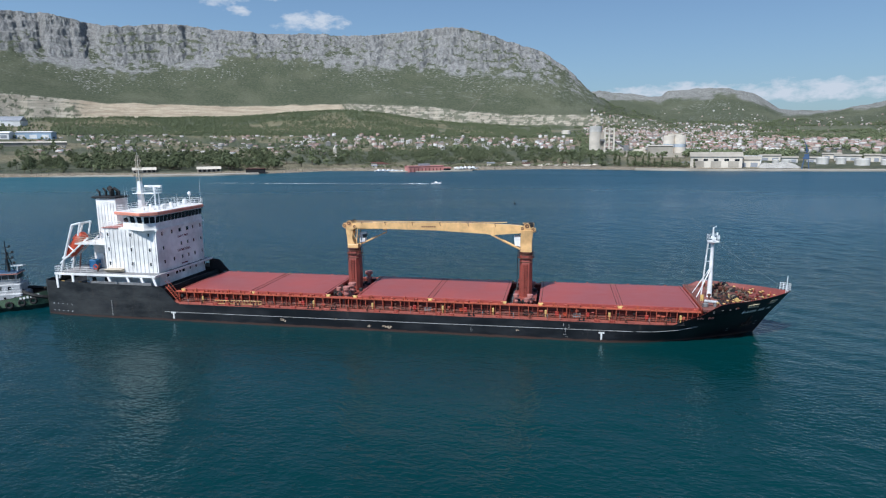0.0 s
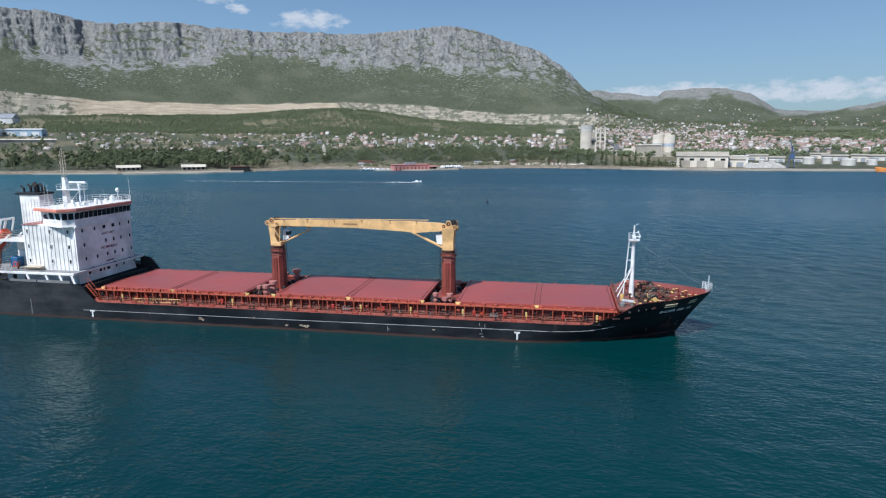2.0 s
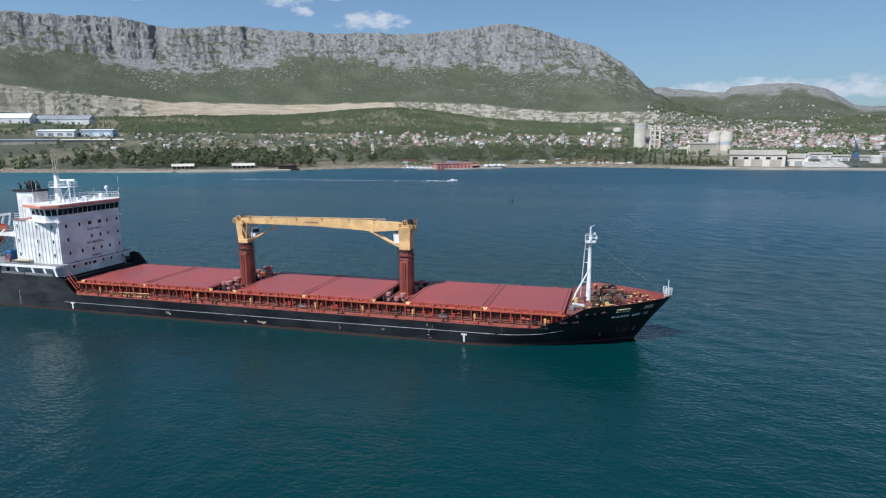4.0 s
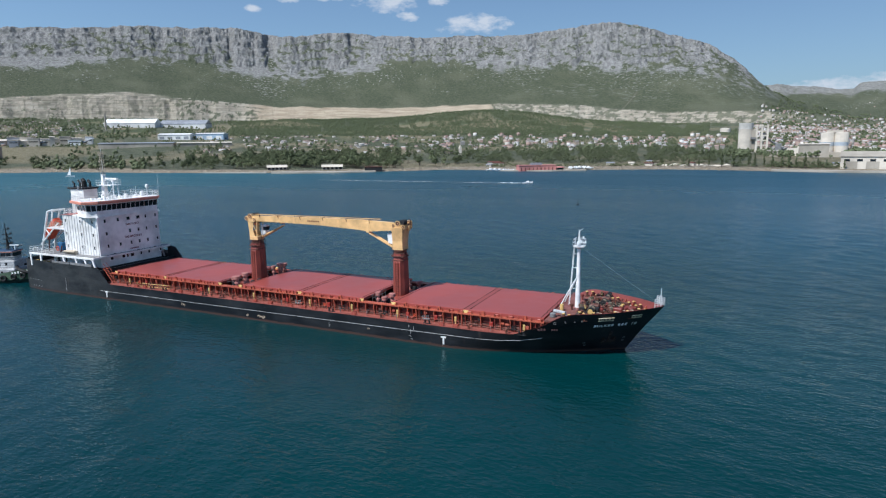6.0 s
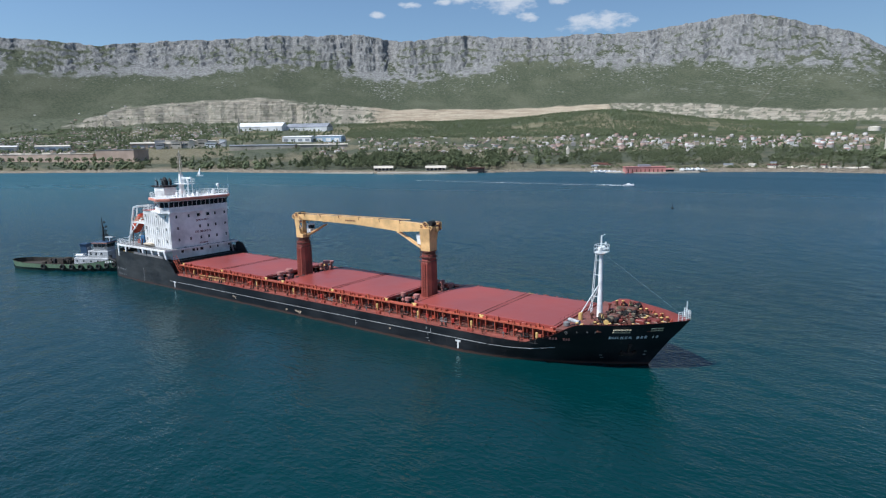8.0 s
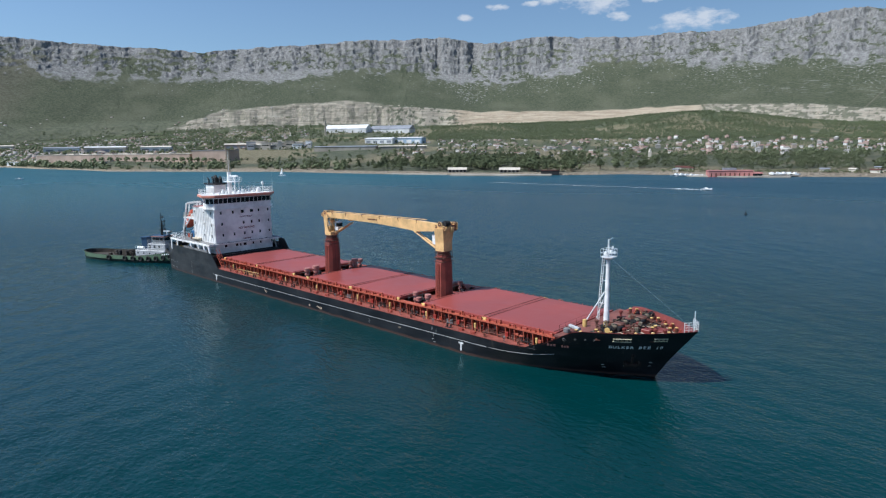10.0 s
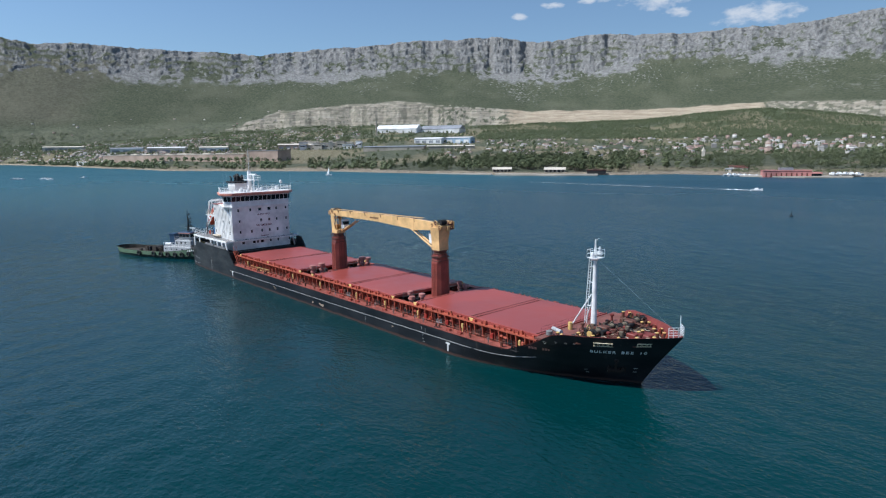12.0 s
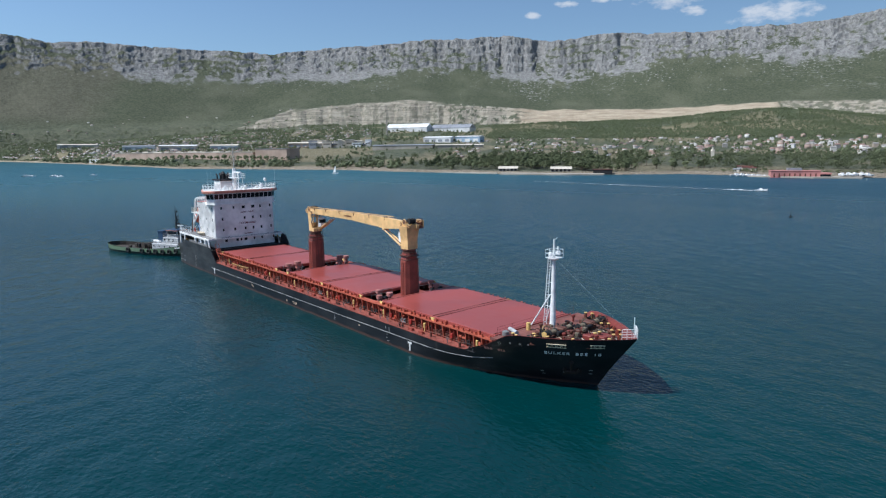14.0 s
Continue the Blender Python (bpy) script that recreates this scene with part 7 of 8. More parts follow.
def scatter(n, b0, b1, rfun, keys, s0, s1, thin=0.0, pale=False):
    """Trees over a stretch of land, thinned into patches."""
    b = gen.uniform(b0, b1, n)
    r = rfun(b)
    if thin:
        keep = fbm(b * 1.25, r / 225, 3, 15) > thin
        b, r = b[keep], r[keep]
    x, y = polar(b, r)
    p = np.stack([x, y, ground_height(b, r)], -1)
    pick = gen.integers(0, len(keys), len(b))
    for i, key in enumerate(keys):
        q = p[pick == i]
        if len(q):
            s = gen.uniform(s0, s1, len(q))
            sc = np.stack([s * gen.uniform(0.9, 1.3, len(q)), s * gen.uniform(0.9, 1.3, len(q)), s], -1)
            ms = TREES[key][2 if np.median(np.hypot(q[:, 0] - CX, q[:, 1] - CY)) < 1000 else 4]
            far.append((ms.v, triangles(ms), q, gen.uniform(0, 6.28, len(q)), sc, (0 if TREES[key][3] is PINE else 1) if not pale and np.median(np.hypot(q[:, 0] - CX, q[:, 1] - CY)) < 900 else 2))


def shores(b):
    return np.interp(b, BEAR, SHORE)


def band(r0, r1):
    return lambda b: gen.uniform(np.maximum(r0, shores(b) + 120), np.maximum(r1, shores(b) + 130))


def near(a, c):
    return lambda b: shores(b) + gen.uniform(a, c, len(b))


scatter(950, -44.5, -29, near(30, 260), ("pine1", "pine2", "round2"), 0.7, 1.1, 0.38)
scatter(260, -52, -22, near(40, 260), ("pine1", "bush", "round2", "bush"), 0.6, 1.05, 0.44)
scatter(900, -84, -50, near(14, 110), ("bush", "round1", "bush"), 0.7, 1.5, 0.38)
scatter(300, -82, -71, near(8, 80), ("bush", "round2", "round1"), 0.9, 1.6, 0.3)
scatter(420, -64, -45, near(24, 170), ("pine2", "round2", "bush", "bush", "pine1"), 0.6, 1.1, 0.36)
scatter(1500, -24, 2, near(60, 340), ("round1", "round2", "bush", "round1", "bush"), 0.55, 1.1, 0.36, True)
scatter(260, 0.2, 9, near(17, 48), ("bush", "bush", "round1"), 0.5, 0.95, 0.3, True)
scatter(150, -22, -3, near(14, 40), ("bush",), 0.6, 1.1)
scatter(500, -21, -1, near(45, 260), ("round2", "round1", "bush", "bush"), 0.7, 1.25, 0.42, True)
scatter(1100, -26, 1, band(930, 1460), ("round1", "bush", "pine2"), 0.4, 0.85, 0.3)
scatter(300, -50, -24, near(150, 420), ("round2", "pine1", "bush"), 0.7, 1.1, 0.44)
scatter(2100, -58, 2, band(860, 1700), ("round1", "round2", "pine2", "bush"), 0.6, 1.1, 0.47)
scatter(24000, -44, -2, band(1600, 2660), ("pine2", "round1"), 0.5, 0.85, 0.33)
scatter(2000, -66, -42, band(1500, 2600), ("pine2", "round1"), 0.8, 1.3, 0.46)
scatter(11000, -86, -56, band(1350, 2750), ("round2", "round1", "bush"), 0.5, 0.95, 0.40)
scatter(9500, 0, 27, band(740, 2600), ("round1", "round2", "pine2"), 0.6, 1.1, 0.46)
scatter(7000, 2, 27, band(2300, 3600), ("round1", "pine2"), 0.8, 1.3, 0.42)
joined("far_woods", far, "scattered dark green trees and scrub on the plain and hills", "woods", [PINE, BROAD, HAZYLEAF])

# ---------------------------------------------------------------- houses
def tinted(name, cols, rough=0.8, per="object"):
    m = Mat(name, rough, 0, 0.3)
    r = m.rand() if per == "object" else m.island()
    c = cols[0]
    for i, col in enumerate(cols[1:]):
        c = m.mix(m.ramp(r, (i + 0.7) / len(cols), (i + 1.0) / len(cols)), c, col)
    n = m.noise(0.6, 5, 0.65)
    c = m.mix(m.math("MULTIPLY", m.ramp(n, 0.45, 0.75), 0.3), c, (0.3, 0.27, 0.23))
    return m.done(c)


WALLC = [(0.46, 0.43, 0.385), (0.38, 0.31, 0.25), (0.62, 0.60, 0.57), (0.36, 0.26, 0.215), (0.28, 0.265, 0.245), (0.52, 0.495, 0.46)]
ROOFC = [(0.27, 0.16, 0.13), (0.33, 0.235, 0.20), (0.22, 0.16, 0.14), (0.46, 0.44, 0.41), (0.29, 0.19, 0.16), (0.28, 0.265, 0.25)]
WALLS, WALLS_I = tinted("house_plaster", WALLC), tinted("far_plaster", WALLC, per="island")
ROOFS, ROOFS_I = tinted("roof_tiles", ROOFC), tinted("far_roof_tiles", ROOFC, per="island")
FLATROOF = plain("flat_roof", (0.45, 0.43, 0.40), 0.9)


def house_meshes(w, d, h, rh, hip):
    wall = Mesh().box(-w / 2, w / 2, -d / 2, d / 2, -3, h)
    roof = Mesh()
    e = 0.5
    k = (w / 2 - d / 2 * 0.9) if hip else w / 2 + e
    a, b = w / 2 + e, d / 2 + e
    roof.add([(-a, -b, h), (a, -b, h), (a, b, h), (-a, b, h), (-k, 0, h + rh), (k, 0, h + rh), (-a, -b, h - 0.25), (a, -b, h - 0.25), (a, b, h - 0.25), (-a, b, h - 0.25)],
             [(0, 1, 5, 4), (1, 2, 5), (2, 3, 4, 5), (3, 0, 4), (6, 7, 1, 0), (7, 8, 2, 1), (8, 9, 3, 2), (9, 6, 0, 3), (9, 8, 7, 6)])
    win = Mesh()
    for fl in range(max(1, int(h // 2.9))):
        z = 1.0 + fl * 2.9
        for i in range(int(w // 3)):
            x = -w / 2 + 1.5 + i * 3
            for s in (-1, 1):
                win.box(x - 0.5, x + 0.5, *sorted((s * d / 2, s * (d / 2 + 0.05))), z, z + 1.3)
    return wall, roof, win


KINDS = [house_meshes(11, 9, 6.2, 2.4, True), house_meshes(13, 9, 8.8, 2.4, False), house_meshes(9, 8, 3.4, 2.0, False), house_meshes(15, 11, 9.2, 2.8, True), house_meshes(12, 10, 6.2, 2.0, False)]
KDATA = [(a.data("wall", WALLS), b.data("roof", ROOFS), c.data("window", GLASS)) for a, b, c in KINDS]


def house(b, r, k, rot, label):
    t = thing("house", Matrix.Translation(spot(b, r)) @ Matrix.Rotation(radians(rot), 4, "Z") @ Matrix.Diagonal((0.52, 0.52, 0.66, 1)), label, "house", "houses of the town")
    for nm, me in zip(("wall", "roof"), KDATA[k]):
        o = new(nm, me)
        o.parent = t


def free_spot(taken, b, r, gap):
    x, y = polar(b, r)
    if any((x - u) ** 2 + (y - v) ** 2 < gap * gap for u, v in taken):
        return False
    taken.append((x, y))
    return True


taken = []
made = 0
while made < 130:
    if made < 70:
        b, r = rnd.uniform(-25, 0.0), rnd.uniform(960, 1420)
        if not (1000 + 90 * math.sin(b * 0.5) < r):
            continue
    else:
        b, r = rnd.uniform(1.0, 25), rnd.uniform(1120, 1380)
    if free_spot(taken, b, r, 16):
        house(b, r, rnd.randrange(5), rnd.uniform(-30, 30) - b, rnd.choice(("pale plastered house with a terracotta tiled roof", "cream house with a red tiled roof among trees")))
        made += 1
far = []


def far_houses(n, b0, b1, r0, r1, power=1.0, scale=1.0, patch=0.0):
    b = gen.uniform(b0, b1, n)
    r = np.maximum(r0 + (r1 - r0) * gen.random(n) ** power, shores(b) + 130)
    keep = fbm(b * 0.9, r / 150, 3, 95) > patch
    if b0 > 0 and r1 < 2500:
        keep &= r < np.interp(b, [1, 6, 14, 24], [2450, 2350, 1800, 1400])      # the town thins out to the east
    b, r = b[keep], r[keep]
    n = len(b)
    x, y = polar(b, r)
    p = np.stack([x, y, ground_height(b, r)], -1)
    turn = np.radians(gen.uniform(-40, 40, n) - b)
    pick, size = gen.integers(0, 5, n), gen.uniform(0.45, 0.78, n) * scale
    for i in range(5):
        k = pick == i
        for j in (0, 1):
            far.append((KINDS[i][j].v, triangles(KINDS[i][j]), p[k], turn[k], size[k][:, None] * (np.array([[0.8, 0.8, 1.05]]) if scale == 1.0 else np.array([[1.5, 1.1, 0.9]])), j))


far_houses(260, -26, 1, 960, 1640, patch=0.42)
far_houses(2300, 1.0, 26, 1110, 2450, 1.0, patch=0.36)
far_houses(420, 10, 26, 960, 1700, patch=0.34)
far_houses(700, 1.5, 15, 1900, 3000, patch=0.36)
far_houses(520, 5, 27, 2300, 4100, patch=0.5)
far_houses(240, -46, -24, 900, 1600, 1.0, 0.62, 0.4)
far_houses(420, -84, -70, 1200, 1950, 1.0, 0.6, 0.36)
far_houses(2300, -86, -55, 1380, 2450, 1.1, 0.5, 0.36)
far_houses(110, -86, -56, 2300, 2900, 1.0, 0.6)
joined("far_houses", far, "pale houses with red roofs spread over the far slopes", "houses", [WALLS_I, ROOFS_I])

# ---------------------------------------------------------------- works and halls
CONC = painted("weathered_concrete", (0.36, 0.325, 0.27), (0.22, 0.19, 0.155), 0.85, 0.56, 0.45, 0.12)
PALECONC = painted("pale_concrete", (0.60, 0.54, 0.455), (0.30, 0.265, 0.22), 0.85, 0.6, 0.3, 0.12)
SHEETW = painted("white_sheeting", (0.74, 0.73, 0.71), (0.5, 0.48, 0.45), 0.5, 0.64, 0.25, 0.1)
SHEETG = painted("grey_sheeting", (0.27, 0.28, 0.30), (0.2, 0.2, 0.2), 0.5, 0.62, 0.25, 0.1)
SHEETB = painted("blue_sheeting", (0.34, 0.44, 0.55), (0.35, 0.36, 0.38), 0.5, 0.62, 0.25, 0.1)
PINKW = painted("pink_render", (0.46, 0.20, 0.18), (0.33, 0.17, 0.15), 0.85, 0.6, 0.3, 0.3)
BEIGE = painted("beige_render", (0.44, 0.33, 0.26), (0.33, 0.27, 0.23), 0.85, 0.6, 0.3, 0.1)
CRANEBLUE = plain("crane_blue", (0.05, 0.09, 0.17), 0.5)
BLUEBAND = plain("blue_band", (0.38, 0.42, 0.46), 0.9)
DUSTY = painted("dusty_white", (0.52, 0.50, 0.46), (0.42, 0.39, 0.35), 0.9, 0.55, 0.4, 0.2)


def site(b, r, rot=0.0, lift=0.0):
    p = spot(b, r)
    return Matrix.Translation(p + Vector((0, 0, lift))) @ Matrix.Rotation(radians(rot - b), 4, "Z")


def hall(b, r, w, d, h, rh, wall, roof, label, doors=0, doormat=None, rot=0.0, bays=0):
    t = thing("industrial_hall", site(b, r, rot), label, "hall")
    part("wall", Mesh().box(-w / 2, w / 2, -d / 2, d / 2, -6, h), wall, t)
    e = 0.8
    part("roof", Mesh().prism([(-d / 2 - e, h), (d / 2 + e, h), (d / 2 + e, h + 0.4), (0, h + rh + 0.4), (-d / 2 - e, h + 0.4)], "x", -w / 2 - e, w / 2 + e), roof, t)
    for i in range(doors):
        x = -w / 2 + (i + 0.5) * w / doors
        part("door", Mesh().box(x - w / doors * 0.3, x + w / doors * 0.3, -d / 2 - 0.15, -d / 2, 0.0, h * 0.6), doormat or SHEETG, t)
    for i in range(bays):
        x = -w / 2 + (i + 0.5) * w / bays
        part("window", Mesh().box(x - w / bays * 0.22, x + w / bays * 0.22, -d / 2 - 0.12, -d / 2, h * 0.6, h * 0.8), GLASS, t)
    return t


t = hall(-51.4, 2040, 140, 60, 10, 13, SHEETW, SHEETW, "long white industrial hall with a pale roof", rot=-20)
hall(-47.4, 2040, 136, 60, 10, 12, SHEETW, SHEETG, "long hall with a dark grey roof", rot=-20)
hall(-48.2, 1425, 66, 30, 9, 3, SHEETW, SHEETW, "long white sheet-clad warehouse", 4, rot=-20)
hall(-45.4, 1425, 60, 30, 11, 2, SHEETB, SHEETW, "pale blue sheet-clad warehouse", 3, SHEETW, rot=-20)
hall(-51.2, 1195, 120, 22, 6, 1.5, CONC, SHEETG, "long low dark grey hall", rot=-15)
hall(-46.0, 1180, 90, 20, 5, 1.5, CONC, PALECONC, "long low grey hall with a pale roof")
hall(-58.6, 1380, 60, 24, 9, 2, PALECONC, PALECONC, "grey concrete works building")
hall(-56.2, 1370, 46, 22, 12, 1, PALECONC, PALECONC, "grey concrete works building with high bays")
hall(-57.2, 1340, 8, 8, 17, 1, PALECONC, PALECONC, "tall concrete works tower")


works = thing("concrete_works", site(-57.0, 1360, -12), "jumble of grey concrete works blocks with galleries", "works")
rnd4 = random.Random(17)
for q in range(14):
    x, y = -70 + q * 9.5 + rnd4.uniform(-3, 3), rnd4.uniform(-8, 30)
    w_, d_, h_ = rnd4.uniform(10, 22), rnd4.uniform(8, 16), rnd4.choice((6, 8, 10, 13, 16))
    blk = part("block", Mesh().box(x - w_ / 2, x + w_ / 2, y - d_ / 2, y + d_ / 2, -5, h_), rnd4.choice((PALECONC, CONC, SHEETG, SHEETW)), works)
    part("roof_slab", Mesh().box(x - w_ / 2 - 0.5, x + w_ / 2 + 0.5, y - d_ / 2 - 0.5, y + d_ / 2 + 0.5, h_, h_ + 0.7), PALECONC, blk)
    part("window_band", Mesh().box(x - w_ * 0.42, x + w_ * 0.42, y - d_ / 2 - 0.12, y - d_ / 2, h_ * 0.5, h_ * 0.5 + 1.6), GLASS, blk)
for q in range(4):
    x = -60 + q * 34
    part("gallery", Mesh().rod((x, -4, 4), (x + 22, 4, 13), 1.3, n=4), SHEETG, works, "sloping grey conveyor gallery")


def hall_between(b0, r0, b1, r1, d, h, wall, roof, label, bays=0):
    """A flat-roofed hall whose front runs between two places on the plain."""
    p, q = spot(b0, r0), spot(b1, r1)
    w = (q - p).length
    mid = (p + q) / 2
    t = thing("industrial_hall", Matrix.Translation((mid.x, mid.y, min(p.z, q.z))) @ Matrix.Rotation(math.atan2(q.y - p.y, q.x - p.x), 4, "Z"), label, "hall")
    part("wall", Mesh().box(-w / 2, w / 2, 0, d, -8, h), wall, t)
    part("roof", Mesh().box(-w / 2 - 0.6, w / 2 + 0.6, -0.6, d + 0.6, h, h + 0.8), roof, t)
    for i in range(bays):
        x = -w / 2 + (i + 0.5) * w / bays
        part("window", Mesh().box(x - w / bays * 0.36, x + w / bays * 0.36, -0.12, 0, h * 0.35, h * 0.75), GLASS, t)
    return t


t = hall_between(-76.0, 1412, -64.6, 1105, 40, 18, BEIGE, PALECONC, "long beige shopping hall behind clipped trees")
part("base_band", Mesh().box(-150, 120, -0.4, -0.1, 0, 3.0), CONC, t)
for q in range(9):
    part("rooftop_unit", Mesh().box(-150 + q * 34, -138 + q * 34 + (q % 3) * 6, 6, 16, 18.8, 20.0 + (q % 2) * 0.8), PALECONC, t)
part("shopfront", Mesh().box(-20, 22, -0.6, -0.3, 0, 7.5), GLASS, t)
hall_between(-64.4, 1100, -61.6, 1060, 36, 18.5, BEIGE, SHEETG, "beige hall with a dark glazed corner")
hall_between(-78.0, 1560, -76.0, 1440, 30, 8, SHEETW, PALECONC, "white low hall with a pale roof")
for b, r, w_, d_, h_, wall_, roof_ in ((-79.0, 2250, 110, 40, 9, PALECONC, PALECONC), (-74.3, 1650, 70, 30, 9, SHEETW, SHEETG), (-71.2, 1540, 80, 30, 10, PALECONC, SHEETW), (-67.4, 1480, 60, 26, 9, SHEETW, PALECONC), (-61.0, 1440, 46, 22, 9, BEIGE, PALECONC)):
    hall(b, r, w_, d_, h_, 2.5, wall_, roof_, "low pale warehouse on the coastal plain", 3, SHEETG, rot=-8)
chim = thing("chimney", site(-53.4, 1900) @ Matrix.Diagonal((1.45, 1.45, 1.3, 1)), "slim dark factory chimney", "chimney")
part("stack", Mesh().turn((0, 0, -4), [(2.0, 0), (1.3, 38)], 12), CONC, chim)
for b, r, w in ((-40.05, 672, 20), (-35.15, 654, 21)):
    h_ = thing("boat_shed", site(b, r), "long low shed with a pale sheet roof at the water's edge", "shed", "boat sheds")
    part("wall", Mesh().box(-w / 2, w / 2, -3.5, 3.5, -2, 2.6), CONC, h_)
    part("roof", Mesh().prism([(-4.6, 2.4), (4.6, 2.4), (0, 4.8)], "x", -w / 2 - 0.6, w / 2 + 0.6), PALECONC, h_)
    for q in range(5):
        x = -w / 2 + (q + 0.5) * w / 5
        part("door", Mesh().box(x - 1.2, x + 1.2, -3.6, -3.5, 0, 2.1), DARK, h_)


def quay(b0, b1, off0, off1, top, mat, label):
    pts = [polar(b, shore_r(b) + off0) for b in np.linspace(b0, b1, 6)] + [polar(b, shore_r(b) + off1) for b in np.linspace(b1, b0, 6)]
    return tagged(part("quay", Mesh().prism([(float(x), float(y)) for x, y in pts], "z", -3, top), mat), label, "quay", kind="structure")


quay(-40.6, -31.2, -14, 24, 1.2, CONC, "pale concrete quay before the boat sheds")
quay(-46.5, -41.0, -6, 10, 0.9, CONC, "low pale stone embankment")
quay(-19.6, -11.8, -22, 14, 1.0, CONC, "concrete mole before the pink building")
quay(3.2, 24.5, -4, 16, 1.5, CONC, "concrete quay of the cement works")
t = thing("harbour_block", site(-31.4, 640, 0, 0.5), "low dark block at the end of the quay", "block")
part("wall", Mesh().box(-9, 9, -4, 4, -2, 3.4), DARK, t)
part("roof", Mesh().box(-9.4, 9.4, -4.4, 4.4, 3.4, 3.8), BROWN, t)
# pink harbour building
t = thing("pink_building", site(-15.95, 616, 14, 0) @ Matrix.Diagonal((1.07, 1, 1, 1)), "long pink harbour building with tall windows", "building")
part("wall", Mesh().box(-21, 13, -7, 7, -3, 6.6), PINKW, t)
part("roof", Mesh().box(-21.4, 13.4, -7.4, 7.4, 6.6, 7.1), PINKW, t)
part("roof_house", Mesh().box(-9, 1, -3, 4, 7.1, 9.0), SHEETG, t)
part("glazed_end", Mesh().box(13, 20, -7, 7, -3, 4.2), GLASS, t)
part("end_roof", Mesh().box(13, 20.5, -7.5, 7.5, 4.2, 5.2), PINKW, t)
for q in range(9):
    part("window", Mesh().box(-19.3 + q * 3.6, -18.4 + q * 3.6, -7.15, -7, 1.6, 4.8), BROWN, t)
for i in range(9):
    b = -20.5 + i * 0.42
    x, y = polar(b, shore_r(b) - 16)
    motorboat(pose(float(x), float(y), 0.15, 0, 0, rnd.uniform(40, 120)), "small white boat moored at the mole", "harbour boats", rnd.uniform(0.7, 1.3))
for i in range(5):
    b = -13.2 + i * 0.4
    p = polar(b, shore_r(b) - 4)
    motorboat(pose(float(p[0]), float(p[1]), 1.6, 0, 0, rnd.uniform(0, 180)), "white boat laid up on the mole", "harbour boats", rnd.uniform(1.0, 1.6))
for i in range(9):
    b = -5.6 + i * 0.66 + rnd.uniform(-0.15, 0.15)
    t = thing("rubble_heap", site(b, shore_r(b) + rnd.uniform(20, 34), rnd.uniform(0, 90)), "low pale heap of rubble in the yard by the water", "rubble heap", "rubble heaps")
    m = Mesh()
    for q in range(7):
        x, y, k = rnd.uniform(-4, 4), rnd.uniform(-2, 2), rnd.uniform(0.9, 2.0)
        m.add([Vector((x, y, 0.2)) + Vector((v.x * k * 1.6, v.y * k * 1.2, v.z * k * 0.8)) * rnd.uniform(0.8, 1.2) for v in ICO], ICO_F)
    part("heap", m, PALECONC if i % 3 else CONC, t)
t = thing("church_tower", site(-23.4, 861), "slim white bell tower", "tower")
part("shaft", Mesh().box(-2, 2, -2, 2, -2, 10), PALECONC, t)
part("spire", Mesh().turn((0, 0, 10), [(2.6, 0), (0.1, 5)], 4), PALECONC, t)
t = thing("storage_tank", site(-0.75, 1900) @ Matrix.Diagonal((1.35, 1.35, 1.2, 1)), "white cylindrical storage tank", "tank", "storage tanks")
part("shell", Mesh().turn((0, 0, -3), [(10, 0), (10, 10), (6, 11.5), (0.2, 12)], 20), PALECONC, t)

# cement works
t = thing("cement_tower", site(0.92, 1035) @ Matrix.Diagonal((1.48, 1.48, 1.04, 1)), "tall pale concrete silo tower with open floors beside it", "silo")
part("shell", Mesh().turn((0, 0, -2), [(6.6, 0), (6.6, 43), (6.2, 44.5), (0.2, 45)], 20), PALECONC, t, smooth=True)
part("cap", Mesh().turn((0, 0, 34), [(6.72, 0), (6.72, 8.6)], 20), DUSTY, t)
for i in range(6):
    z = 4 + i * 6.6
    part("floor_slab", Mesh().box(9.2, 20.4, -5, 5, z, z + 1.3), PALECONC, t)
for x in (9.9, 14.6, 19.6):
    for y in (-4.6, 4.6):
        part("pillar", Mesh().box(x - 0.85, x + 0.85, y - 0.8, y + 0.8, -2, 40), PALECONC, t)
for i in range(5):
    part("plant_box", Mesh().box(11.0 + (i * 3) % 5, 14.0 + (i * 3) % 5, -3, 3, 5.3 + i * 6.6, 8.6 + i * 6.6), (GREY, CONC, PALECONC)[i % 3], t)
part("hoist_shaft", Mesh().box(5.6, 9.0, -3, 3, -2, 33), CONC, t)
part("landing", Mesh().box(4.5, 9.6, -6.4, -2.6, 19.5, 22.5), GREY, t)
part("conveyor", Mesh().rod((17, 0, 22), (38, 4, 4), 1.2, n=6), GREY, t)
rnd3 = random.Random(63)
plant = thing("cement_plant", site(4.4, 930) @ Matrix.Diagonal((1.45, 1.45, 1.3, 1)), "jumble of pale dusty plant blocks, bins and conveyors", "plant")
for q in range(17):
    x, y = rnd3.uniform(-20, 24), rnd3.uniform(-6, 16)
    w_, h_ = rnd3.uniform(1.8, 5.0), rnd3.choice((3, 4.5, 5.5, 7, 9, 12))
    part("plant_block", Mesh().box(x - w_ / 2, x + w_ / 2, y - w_ / 2, y + w_ / 2, -2, h_, 0.15), rnd3.choice((PALECONC, PALECONC, CONC, GREY)), plant)
for q in range(5):
    x = rnd3.uniform(-18, 14)
    part("conveyor", Mesh().rod((x, 2, 2.5), (x + rnd3.uniform(7, 12), 4, rnd3.uniform(8, 13)), 0.8, n=4), rnd3.choice((CONC, GREY, PALECONC)), plant, "sloping conveyor gallery")
